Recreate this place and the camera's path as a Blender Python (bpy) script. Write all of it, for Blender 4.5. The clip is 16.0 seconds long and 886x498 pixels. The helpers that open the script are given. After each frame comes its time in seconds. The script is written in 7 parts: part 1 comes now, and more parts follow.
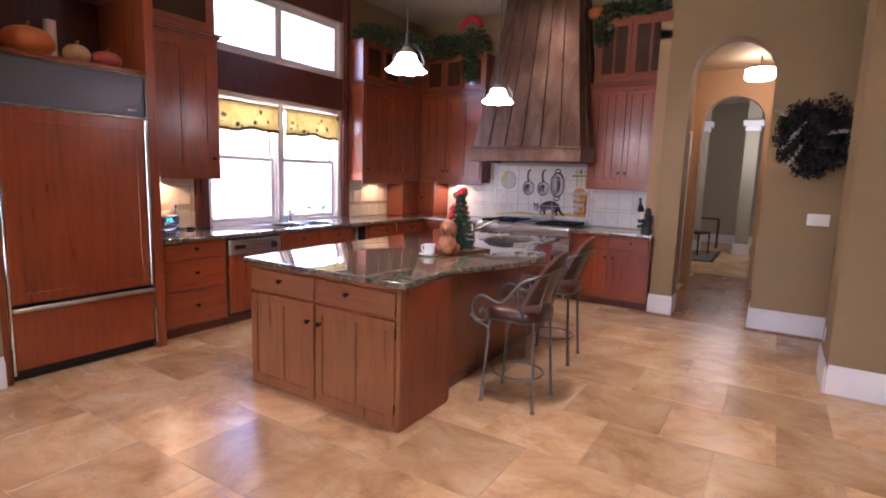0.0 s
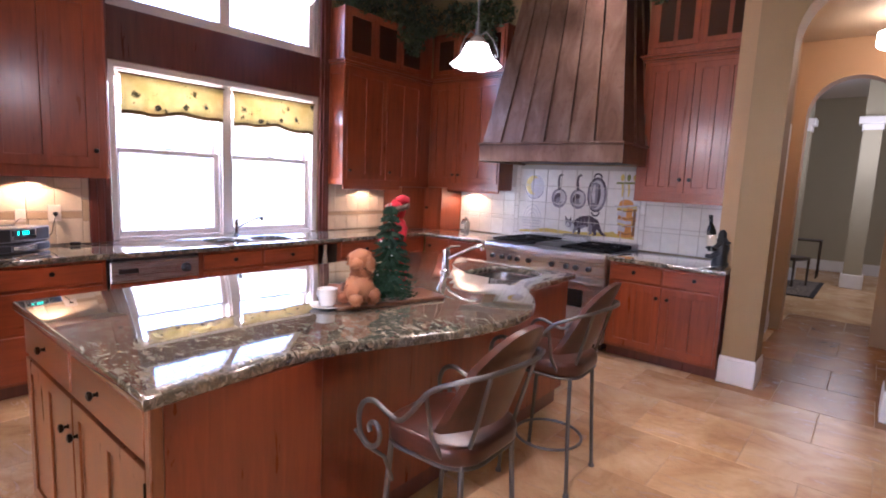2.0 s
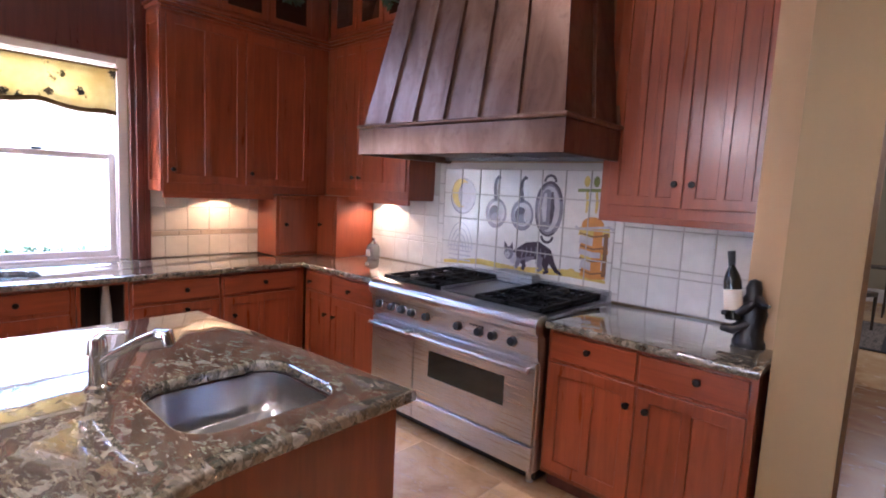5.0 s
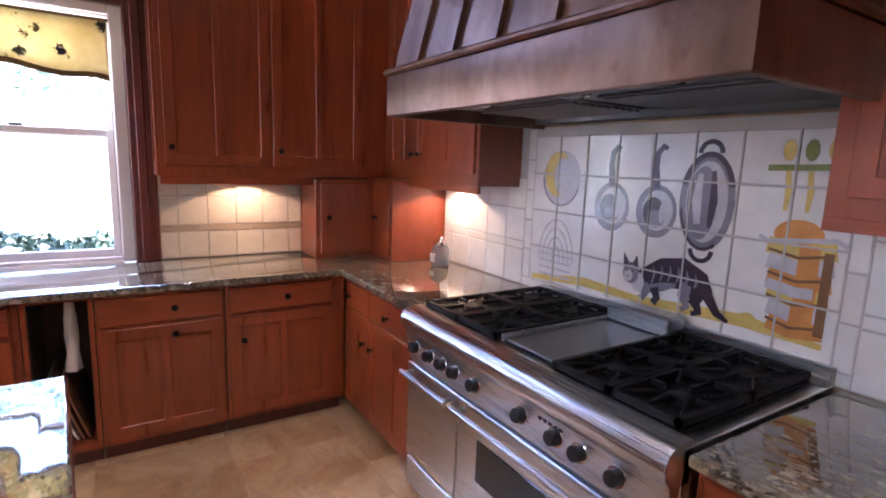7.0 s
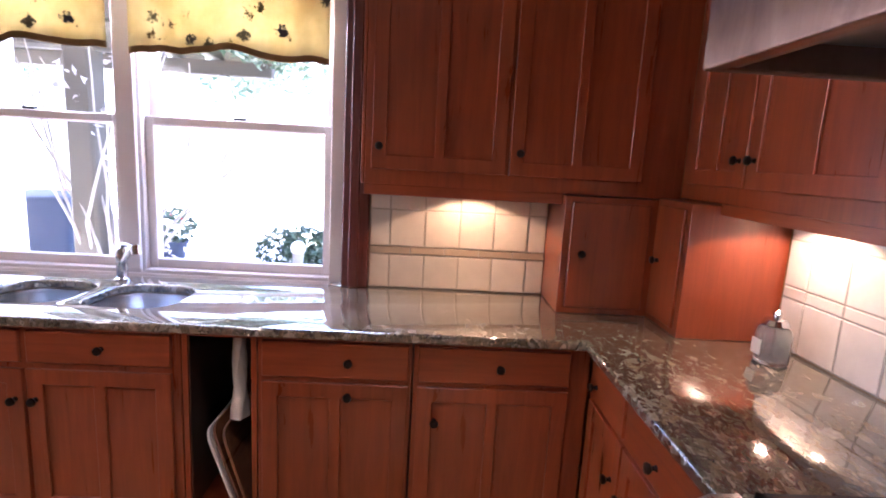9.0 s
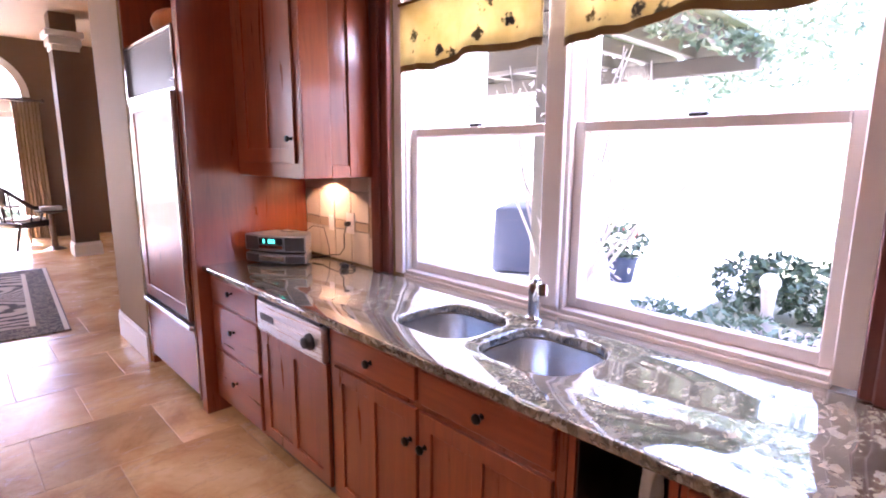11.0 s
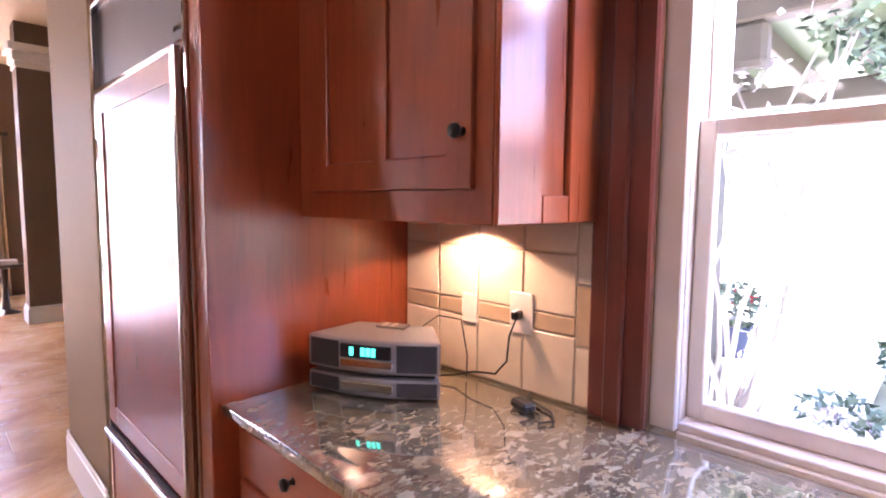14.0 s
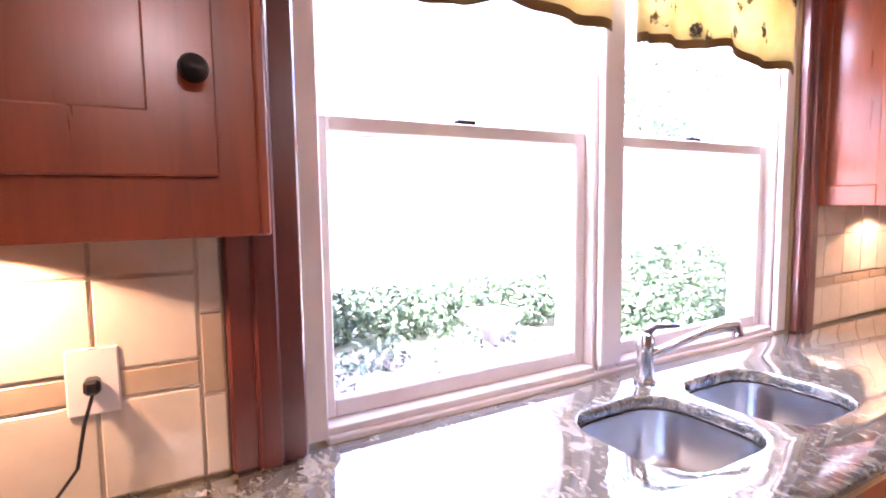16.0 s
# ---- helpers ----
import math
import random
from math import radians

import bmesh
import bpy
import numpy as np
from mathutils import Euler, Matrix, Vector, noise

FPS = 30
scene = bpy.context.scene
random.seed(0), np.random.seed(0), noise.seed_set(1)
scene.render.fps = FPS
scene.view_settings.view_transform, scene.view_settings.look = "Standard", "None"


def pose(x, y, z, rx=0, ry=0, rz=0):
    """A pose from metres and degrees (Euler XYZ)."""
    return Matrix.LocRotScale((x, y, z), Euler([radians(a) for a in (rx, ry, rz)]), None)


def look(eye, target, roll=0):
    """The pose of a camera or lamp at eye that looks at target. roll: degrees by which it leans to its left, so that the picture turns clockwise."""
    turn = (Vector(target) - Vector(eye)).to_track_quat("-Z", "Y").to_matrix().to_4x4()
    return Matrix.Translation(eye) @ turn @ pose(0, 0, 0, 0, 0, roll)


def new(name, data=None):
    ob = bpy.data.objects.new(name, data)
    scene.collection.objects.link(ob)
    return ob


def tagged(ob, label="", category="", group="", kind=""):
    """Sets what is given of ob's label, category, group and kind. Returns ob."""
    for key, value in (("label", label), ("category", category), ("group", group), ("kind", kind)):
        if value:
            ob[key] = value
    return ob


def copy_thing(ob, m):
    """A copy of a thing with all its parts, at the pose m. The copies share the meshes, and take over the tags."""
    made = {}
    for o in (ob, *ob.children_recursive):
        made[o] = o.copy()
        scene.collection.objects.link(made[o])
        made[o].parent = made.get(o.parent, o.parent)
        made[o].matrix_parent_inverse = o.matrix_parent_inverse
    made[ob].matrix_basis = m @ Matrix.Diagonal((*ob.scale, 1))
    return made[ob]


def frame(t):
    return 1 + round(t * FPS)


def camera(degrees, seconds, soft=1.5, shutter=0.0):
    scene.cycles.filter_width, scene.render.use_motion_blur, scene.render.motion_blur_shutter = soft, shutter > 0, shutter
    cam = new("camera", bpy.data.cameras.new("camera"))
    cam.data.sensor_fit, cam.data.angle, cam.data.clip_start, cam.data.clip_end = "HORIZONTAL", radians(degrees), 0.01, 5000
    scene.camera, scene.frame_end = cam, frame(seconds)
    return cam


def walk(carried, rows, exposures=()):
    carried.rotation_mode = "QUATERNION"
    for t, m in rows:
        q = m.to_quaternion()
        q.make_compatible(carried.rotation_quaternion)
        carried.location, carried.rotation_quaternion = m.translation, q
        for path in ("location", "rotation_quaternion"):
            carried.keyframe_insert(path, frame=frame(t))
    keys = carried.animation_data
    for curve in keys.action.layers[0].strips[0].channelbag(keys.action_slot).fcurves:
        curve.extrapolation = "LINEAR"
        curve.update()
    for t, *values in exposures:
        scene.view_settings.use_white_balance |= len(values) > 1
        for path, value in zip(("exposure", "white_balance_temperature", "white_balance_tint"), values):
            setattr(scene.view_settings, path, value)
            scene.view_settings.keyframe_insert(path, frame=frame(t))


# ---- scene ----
# ---- camera and walk ----
cam = camera(80.7, 16.0, soft=1.9)
PATH = [
    (0, (0.911, 0.752, 1.536), (-0.145, 2.427, 1.258), 1.8),
    (0.5, (0.843, 1.173, 1.523), (-0.282, 2.805, 1.253), 1.7),
    (1, (0.772, 1.648, 1.546), (-0.422, 3.229, 1.273), 1.8),
    (1.5, (0.712, 2.127, 1.586), (-0.536, 3.663, 1.3), 2.0),
    (2, (0.616, 2.572, 1.528), (-0.651, 4.098, 1.27), 2.6),
    (2.5, (0.525, 2.955, 1.566), (-0.731, 4.489, 1.302), 2.9),
    (3, (0.459, 3.391, 1.566), (-0.796, 4.927, 1.308), 3.1),
    (3.5, (0.374, 3.797, 1.583), (-0.875, 5.338, 1.325), 3.0),
    (4, (0.331, 4.207, 1.589), (-0.945, 5.727, 1.341), 2.6),
    (4.2, (0.314, 4.361, 1.584), (-0.979, 5.868, 1.342), 2.5),
    (6.3, (-0.287, 5.624, 1.541), (-1.821, 6.877, 1.265), 3.0),
    (6.5, (-0.349, 5.77, 1.553), (-1.933, 6.955, 1.257), 2.6),
    (7, (-0.579, 6.026, 1.568), (-2.249, 7.077, 1.24), 2.0),
    (7.5, (-0.849, 6.199, 1.561), (-2.585, 7.134, 1.224), 1.8),
    (8, (-1.11, 6.389, 1.574), (-2.95, 7.09, 1.223), 1.8),
    (8.5, (-1.358, 6.472, 1.556), (-3.285, 6.892, 1.221), 2.4),
    (9, (-1.621, 6.508, 1.558), (-3.591, 6.579, 1.22), 3.2),
    (9.5, (-1.865, 6.543, 1.568), (-3.8, 6.188, 1.207), 2.6),
    (10, (-2.105, 6.466, 1.547), (-3.919, 5.703, 1.187), 1.8),
    (10.2, (-2.191, 6.428, 1.559), (-3.93, 5.513, 1.187), 1.3),
    (12.3, (-2.614, 5.664, 1.519), (-3.509, 3.892, 1.279), 2.7),
    (12.5, (-2.649, 5.497, 1.5), (-3.543, 3.722, 1.274), 3.2),
    (13, (-2.715, 5.175, 1.505), (-3.686, 3.441, 1.283), 2.2),
    (13.5, (-2.79, 4.873, 1.52), (-3.962, 3.27, 1.29), 0.8),
    (14, (-2.881, 4.612, 1.479), (-4.299, 3.212, 1.306), 0.5),
    (14.5, (-2.978, 4.405, 1.482), (-4.656, 3.332, 1.296), 1.8),
    (15, (-3.03, 4.192, 1.459), (-4.971, 3.735, 1.31), 2.6),
    (15.5, (-3.03, 4.034, 1.476), (-5.003, 4.301, 1.289), 0.2),
    (16, (-3.006, 3.804, 1.474), (-4.737, 4.79, 1.297), -0.8),
]
EXPOSURES = [(0, 4.15, 5300, 30), (2.5, 4.4, 5050, 30), (4.2, 4.45, 5000, 27), (6.5, 4.3, 4950, 25), (8.5, 4.15, 5050, 28), (10.0, 4.25, 5500, 38),
             (12.3, 4.3, 5600, 40), (13.5, 4.4, 5600, 39), (14.5, 4.65, 5550, 36), (15, 4.7, 5550, 36), (16, 4.75, 5600, 38)]
walk(cam, [(t, look(eye, target, roll)) for t, eye, target, roll in PATH], EXPOSURES)

# ---- world, sun, large lights ----
world = bpy.data.worlds.new("sky")
scene.world = world
world.use_nodes = True
wn = world.node_tree.nodes
sky = wn.new("ShaderNodeTexSky")
sky.sky_type = "NISHITA"
sky.sun_disc = False
sky.sun_elevation = radians(57)
sky.sun_rotation = radians(175)
sky.air_density = 1.0
sky.dust_density = 3.0
wn["Background"].inputs["Strength"].default_value = 0.15
world.node_tree.links.new(sky.outputs[0], wn["Background"].inputs["Color"])


def lamp(name, kind, m, energy, colour, **values):
    data = bpy.data.lights.new(name, kind)
    data.energy, data.color = energy, colour
    if kind == "AREA":
        data.shape = values.get("shape", "RECTANGLE")
        data.size = values.get("size", 0.2)
        data.size_y = values.get("size_y", data.size)
    elif kind == "SUN":
        data.angle = radians(values.get("angle", 10))
    elif kind == "SPOT":
        data.spot_size = radians(values.get("cone", 120))
        data.spot_blend = values.get("blend", 0.6)
        data.shadow_soft_size = values.get("size", 0.05)
    else:
        data.shadow_soft_size = values.get("size", 0.03)
    ob = new(name, data)
    ob.matrix_world = m
    return ob


lamp("sun", "SUN", look((0.6, -5.0, 7.9), (0, 0, 0)), 5.0, (1.0, 0.96, 0.90), angle=2)
# added fill lamp boosting daylight at the kitchen window's head, hidden behind the valances
lamp("window_fill", "AREA", look((-4.31, 5.08, 2.19), (-3.75, 5.08, 1.3)), 2.4, (0.93, 0.97, 1.0), size=1.7, size_y=0.14)
WARM = (1.0, 0.62, 0.30)
# lamps under the wall cabinets
for place, aim in (((-3.975, 6.72, 1.435), (-3.975, 6.72, 0.9)), ((-4.03, 3.545, 1.428), (-4.03, 3.545, 0.9)), ((-3.30, 7.765, 1.44), (-3.30, 7.765, 0.9))):
    lamp("under_cabinet_light", "SPOT", look(place, aim), 0.85, WARM, cone=138, blend=0.12, size=0.018)
# recessed lamps of the kitchen and hall ceilings
for x, y, watts in ((-2.9, 3.2, 1.0), (-0.2, 3.2, 15), (-1.95, 6.45, 4.2), (0.3, 5.9, 2.4), (-1.6, 1.2, 5)):
    lamp("downlight", "SPOT", look((x, y, 3.86), (x, y, 0)), watts, (1.0, 0.80, 0.58), cone=92, size=0.06)
lamp("hall_lamp_light", "POINT", pose(0.58, 8.85, 2.78), 0.32, (1.0, 0.66, 0.36), size=0.08)
# unseen fill without a fixture, in place of the far room's side daylight
lamp("far_room_fill", "POINT", pose(0.4, 13.2, 2.4), 3.0, (1.0, 0.90, 0.74), size=0.8)
lamp("pendant_light", "POINT", pose(-1.414, 3.873, 2.26), 0.8, (1.0, 0.82, 0.62), size=0.05)
lamp("pendant_light", "POINT", pose(-1.296, 5.101, 2.20), 0.8, (1.0, 0.82, 0.62), size=0.05)

# ---- materials ----
def mat(name, colour, rough=0.5, metal=0.0, **more):
    m = bpy.data.materials.new(name)
    m.use_nodes = True
    b = m.node_tree.nodes["Principled BSDF"]
    b.inputs["Base Color"].default_value = (*colour, 1)
    b.inputs["Roughness"].default_value = rough
    b.inputs["Metallic"].default_value = metal
    for key, value in more.items():
        b.inputs[key.replace("_", " ")].default_value = value
    return m


def nodes_of(m):
    t = m.node_tree
    return t, t.nodes["Principled BSDF"]


def coords(t, scale=(1, 1, 1), kind="Object"):
    c, p = t.nodes.new("ShaderNodeTexCoord"), t.nodes.new("ShaderNodeMapping")
    p.inputs["Scale"].default_value = scale
    t.links.new(c.outputs[kind], p.inputs["Vector"])
    return p.outputs["Vector"]


def noise_tex(t, vec, scale, detail=4, rough=0.55, distort=0.0):
    n = t.nodes.new("ShaderNodeTexNoise")
    n.inputs["Scale"].default_value, n.inputs["Detail"].default_value = scale, detail
    n.inputs["Roughness"].default_value, n.inputs["Distortion"].default_value = rough, distort
    t.links.new(vec, n.inputs["Vector"])
    return n.outputs["Fac"]


def ramp(t, fac, stops):
    r = t.nodes.new("ShaderNodeValToRGB")
    e = r.color_ramp.elements
    while len(e) < len(stops):
        e.new(0.5)
    for el, (pos, colour) in zip(e, stops):
        el.position, el.color = pos, (*colour, 1)
    t.links.new(fac, r.inputs["Fac"])
    return r.outputs["Color"]


def mix(t, a, b, fac, blend="MIX"):
    n = t.nodes.new("ShaderNodeMix")
    n.data_type, n.blend_type = "RGBA", blend
    if isinstance(fac, float):
        n.inputs[0].default_value = fac
    else:
        t.links.new(fac, n.inputs[0])
    for sock, v in ((n.inputs[6], a), (n.inputs[7], b)):
        if isinstance(v, tuple):
            sock.default_value = (*v, 1)
        else:
            t.links.new(v, sock)
    return n.outputs[2]


def bump(t, b, height, strength=0.2, distance=0.003):
    n = t.nodes.new("ShaderNodeBump")
    n.inputs["Strength"].default_value, n.inputs["Distance"].default_value = strength, distance
    t.links.new(height, n.inputs["Height"])
    t.links.new(n.outputs["Normal"], b.inputs["Normal"])


def rough_map(t, b, fac, low, high):
    n = t.nodes.new("ShaderNodeMapRange")
    n.inputs["To Min"].default_value, n.inputs["To Max"].default_value = low, high
    t.links.new(fac, n.inputs["Value"])
    t.links.new(n.outputs["Result"], b.inputs["Roughness"])


def per_object(t, colour, amount):
    """Lightens or darkens a colour from object to object."""
    o = t.nodes.new("ShaderNodeObjectInfo")
    h = t.nodes.new("ShaderNodeHueSaturation")
    r = t.nodes.new("ShaderNodeMapRange")
    r.inputs["To Min"].default_value, r.inputs["To Max"].default_value = 1 - amount, 1 + amount
    t.links.new(o.outputs["Random"], r.inputs["Value"])
    t.links.new(r.outputs["Result"], h.inputs["Value"])
    t.links.new(colour, h.inputs["Color"])
    return h.outputs["Color"]


def wood(name, dark, light, along="z", rough=(0.22, 0.38), amount=0.10):
    m = mat(name, light)
    t, b = nodes_of(m)
    s = {"x": (0.7, 9, 9), "y": (9, 0.7, 9), "z": (9, 9, 0.7)}[along]
    v = coords(t, s)
    grain = noise_tex(t, v, 3.0, 6, 0.6, 0.6)
    fine = noise_tex(t, coords(t, tuple(6 * a for a in s)), 4.0, 3, 0.6)
    cloud = noise_tex(t, coords(t), 2.2, 3, 0.5)
    c = ramp(t, grain, [(0.28, dark), (0.72, light)])
    c = mix(t, c, tuple(0.55 * a for a in dark), ramp(t, fine, [(0.52, (0, 0, 0)), (0.78, (0.06, 0.06, 0.06))]))
    c = mix(t, c, tuple(min(1, 1.25 * a) for a in light), ramp(t, cloud, [(0.45, (0, 0, 0)), (0.8, (0.45, 0.45, 0.45))]))
    t.links.new(per_object(t, c, amount), b.inputs["Base Color"])
    rough_map(t, b, grain, *rough)
    bump(t, b, fine, 0.04, 0.001)
    b.inputs["Coat Weight"].default_value, b.inputs["Coat Roughness"].default_value = 0.5, 0.22
    return m


def plaster(name, colour, amount=0.06, rough=0.62, relief=0.12):
    m = mat(name, colour, rough)
    t, b = nodes_of(m)
    big = noise_tex(t, coords(t), 0.9, 3)
    small = noise_tex(t, coords(t), 60, 4)
    c = mix(t, tuple(a * (1 - amount) for a in colour), tuple(min(1, a * (1 + amount)) for a in colour), big)
    t.links.new(c, b.inputs["Base Color"])
    bump(t, b, small, relief, 0.002)
    return m


CHERRY = wood("cherry_wood", (0.180, 0.034, 0.009), (0.300, 0.062, 0.015))
CHERRY_X = wood("cherry_wood_cross", (0.180, 0.034, 0.009), (0.300, 0.062, 0.015), "x")
CHERRY_Y = wood("cherry_wood_long", (0.180, 0.034, 0.009), (0.300, 0.062, 0.015), "y")
CASING = wood("dark_cherry_casing", (0.085, 0.018, 0.012), (0.15, 0.036, 0.022))
# lighter cherry of the island fronts, with reflected daylight mixed into the colour
ISLAND = wood("daylit_cherry_wood", (0.165, 0.056, 0.017), (0.265, 0.096, 0.029))
ISLAND_X = wood("daylit_cherry_wood_cross", (0.165, 0.056, 0.017), (0.265, 0.096, 0.029), "x")
BEAM = wood("ceiling_beam_wood", (0.11, 0.045, 0.02), (0.24, 0.11, 0.055), "x")
DARKWOOD = wood("dark_walnut", (0.02, 0.012, 0.008), (0.05, 0.03, 0.02))
WALL = plaster("olive_tan_wall_paint", (0.30, 0.205, 0.092))
WALL_HALL = plaster("warm_hall_wall_paint", (0.46, 0.30, 0.15))
WALL_GREY = plaster("pale_sage_wall_paint", (0.40, 0.365, 0.255))
WALL_TAUPE = plaster("taupe_wall_paint", (0.155, 0.104, 0.068))
CEILING = plaster("white_ceiling_paint", (0.78, 0.75, 0.70))
CEIL_BEIGE = plaster("beige_ceiling_paint", (0.44, 0.35, 0.23))
WHITE = plaster("white_trim_paint", (0.80, 0.79, 0.77), 0.02, 0.35, 0.03)
SASH = plaster("cream_window_paint", (0.74, 0.66, 0.60), 0.03, 0.4, 0.03)
STUCCO = plaster("white_stucco", (0.78, 0.76, 0.72), 0.05, 0.8, 0.4)
KNOB = mat("oil_rubbed_bronze", (0.022, 0.018, 0.016), 0.32, 0.8)
IRON = mat("pewter_wrought_iron", (0.16, 0.155, 0.15), 0.42, 0.85)
BLACKIRON = mat("black_cast_iron", (0.009, 0.009, 0.010), 0.6, Specular_IOR_Level=0.25)
BLACK = mat("black_plastic", (0.012, 0.012, 0.014), 0.35)
CHROME = mat("polished_chrome", (0.72, 0.73, 0.75), 0.08, 1.0)
GREYPAINT = mat("grey_metal_grille", (0.105, 0.100, 0.115), 0.4, 0.35)
PORCELAIN = mat("white_porcelain", (0.82, 0.82, 0.80), 0.12)
CUSHION = plaster("faded_red_canvas", (0.22, 0.06, 0.06), 0.2, 0.9)
CABGLASS = mat("bronze_cabinet_glass", (0.045, 0.016, 0.008), 0.08)
RED = plaster("red_felt", (0.42, 0.012, 0.022), 0.2, 0.9)
DARKGLASS = mat("dark_oven_glass", (0.010, 0.013, 0.012), 0.05)
PAPER = mat("cream_paper", (0.70, 0.64, 0.55), 0.8)


def brushed(name, colour, along, rough=0.3):
    m = mat(name, colour, rough, 1.0)
    t, b = nodes_of(m)
    s = {"x": (1, 160, 160), "z": (160, 160, 1)}[along]
    g = noise_tex(t, coords(t, s), 3, 3)
    rough_map(t, b, g, rough - 0.07, rough + 0.1)
    big = noise_tex(t, coords(t), 3, 2)
    t.links.new(mix(t, tuple(0.85 * a for a in colour), colour, big), b.inputs["Base Color"])
    bump(t, b, g, 0.05, 0.0006)
    return m


STEEL = brushed("brushed_stainless_steel", (0.66, 0.67, 0.69), "x", 0.27)
# dark steel; its colour also holds the shadow under the hood
HOODSTEEL = brushed("dark_hood_steel", (0.20, 0.195, 0.19), "x", 0.38)
STEEL_Z = brushed("brushed_stainless_steel_bowl", (0.60, 0.60, 0.60), "z", 0.22)


def copper():
    m = mat("aged_copper_sheet", (0.3, 0.15, 0.08), 0.35, 0.9)
    t, b = nodes_of(m)
    a = noise_tex(t, coords(t, (3, 3, 0.8)), 2.2, 5, 0.6, 0.8)
    f = noise_tex(t, coords(t), 22, 4)
    c = ramp(t, a, [(0.25, (0.11, 0.060, 0.042)), (0.5, (0.20, 0.118, 0.082)), (0.8, (0.30, 0.205, 0.155))])
    t.links.new(mix(t, c, (0.10, 0.05, 0.035), ramp(t, f, [(0.55, (0, 0, 0)), (0.8, (0.5, 0.5, 0.5))])), b.inputs["Base Color"])
    rough_map(t, b, a, 0.30, 0.46)
    bump(t, b, a, 0.15, 0.01)
    return m


COPPER = copper()


def granite():
    """Swirled conglomerate: warped stones, chips and flowing bands under a polish."""
    m = mat("brown_conglomerate_granite", (0.2, 0.15, 0.1), 0.06)
    t, b = nodes_of(m)
    turn = t.nodes.new("ShaderNodeVectorRotate")
    turn.inputs["Angle"].default_value = 0.6
    t.links.new(coords(t, (1.0, 1.7, 1.3)), turn.inputs["Vector"])

    def warped(source, scale, detail, amount):
        n = t.nodes.new("ShaderNodeTexNoise")
        n.inputs["Scale"].default_value, n.inputs["Detail"].default_value = scale, detail
        t.links.new(source, n.inputs["Vector"])
        add = t.nodes.new("ShaderNodeVectorMath")
        add.operation = "MULTIPLY_ADD"
        add.inputs[1].default_value = (amount, amount, amount)
        t.links.new(n.outputs["Color"], add.inputs[0])
        t.links.new(source, add.inputs[2])
        return add.outputs[0]

    v = warped(warped(turn.outputs[0], 4.0, 3, 0.14), 26, 5, 0.05)

    def cells(scale):
        n = t.nodes.new("ShaderNodeTexVoronoi")
        n.inputs["Scale"].default_value = scale
        t.links.new(v, n.inputs["Vector"])
        sep = t.nodes.new("ShaderNodeSeparateColor")
        t.links.new(n.outputs["Color"], sep.inputs[0])
        return sep

    big, small = cells(24), cells(62)
    stones = ramp(t, big.outputs[0], [(0.12, (0.024, 0.026, 0.022)), (0.30, (0.060, 0.056, 0.040)), (0.50, (0.115, 0.092, 0.056)),
                                      (0.66, (0.19, 0.135, 0.075)), (0.82, (0.28, 0.22, 0.145)), (0.95, (0.46, 0.41, 0.33))])
    chips = ramp(t, small.outputs[1], [(0.15, (0.022, 0.025, 0.021)), (0.48, (0.085, 0.078, 0.056)), (0.70, (0.18, 0.14, 0.088)), (0.90, (0.42, 0.37, 0.29))])
    c = mix(t, stones, chips, ramp(t, big.outputs[1], [(0.40, (0, 0, 0)), (0.64, (1, 1, 1))]))
    mottle = noise_tex(t, v, 30, 6, 0.72, 0.8)
    c = mix(t, c, ramp(t, mottle, [(0.30, (0.036, 0.040, 0.032)), (0.50, (0.135, 0.118, 0.080)), (0.72, (0.36, 0.31, 0.22))]), 0.48)
    flow = noise_tex(t, v, 6.5, 7, 0.68, 1.2)
    c = mix(t, c, (0.024, 0.026, 0.022), ramp(t, flow, [(0.53, (0, 0, 0)), (0.68, (0.7, 0.7, 0.7))]))
    c = mix(t, c, (0.34, 0.25, 0.14), ramp(t, flow, [(0.30, (0.5, 0.5, 0.5)), (0.42, (0, 0, 0))]))
    speck = noise_tex(t, v, 75, 4, 0.7)
    c = mix(t, c, (0.52, 0.48, 0.41), ramp(t, speck, [(0.60, (0, 0, 0)), (0.74, (0.6, 0.6, 0.6))]))
    c = mix(t, c, (0.018, 0.018, 0.016), ramp(t, speck, [(0.28, (0.75, 0.75, 0.75)), (0.42, (0, 0, 0))]))
    t.links.new(c, b.inputs["Base Color"])
    b.inputs["Coat Weight"].default_value = 1.0
    b.inputs["Coat IOR"].default_value = 2.05
    b.inputs["Coat Roughness"].default_value = 0.02
    return m


GRANITE = granite()


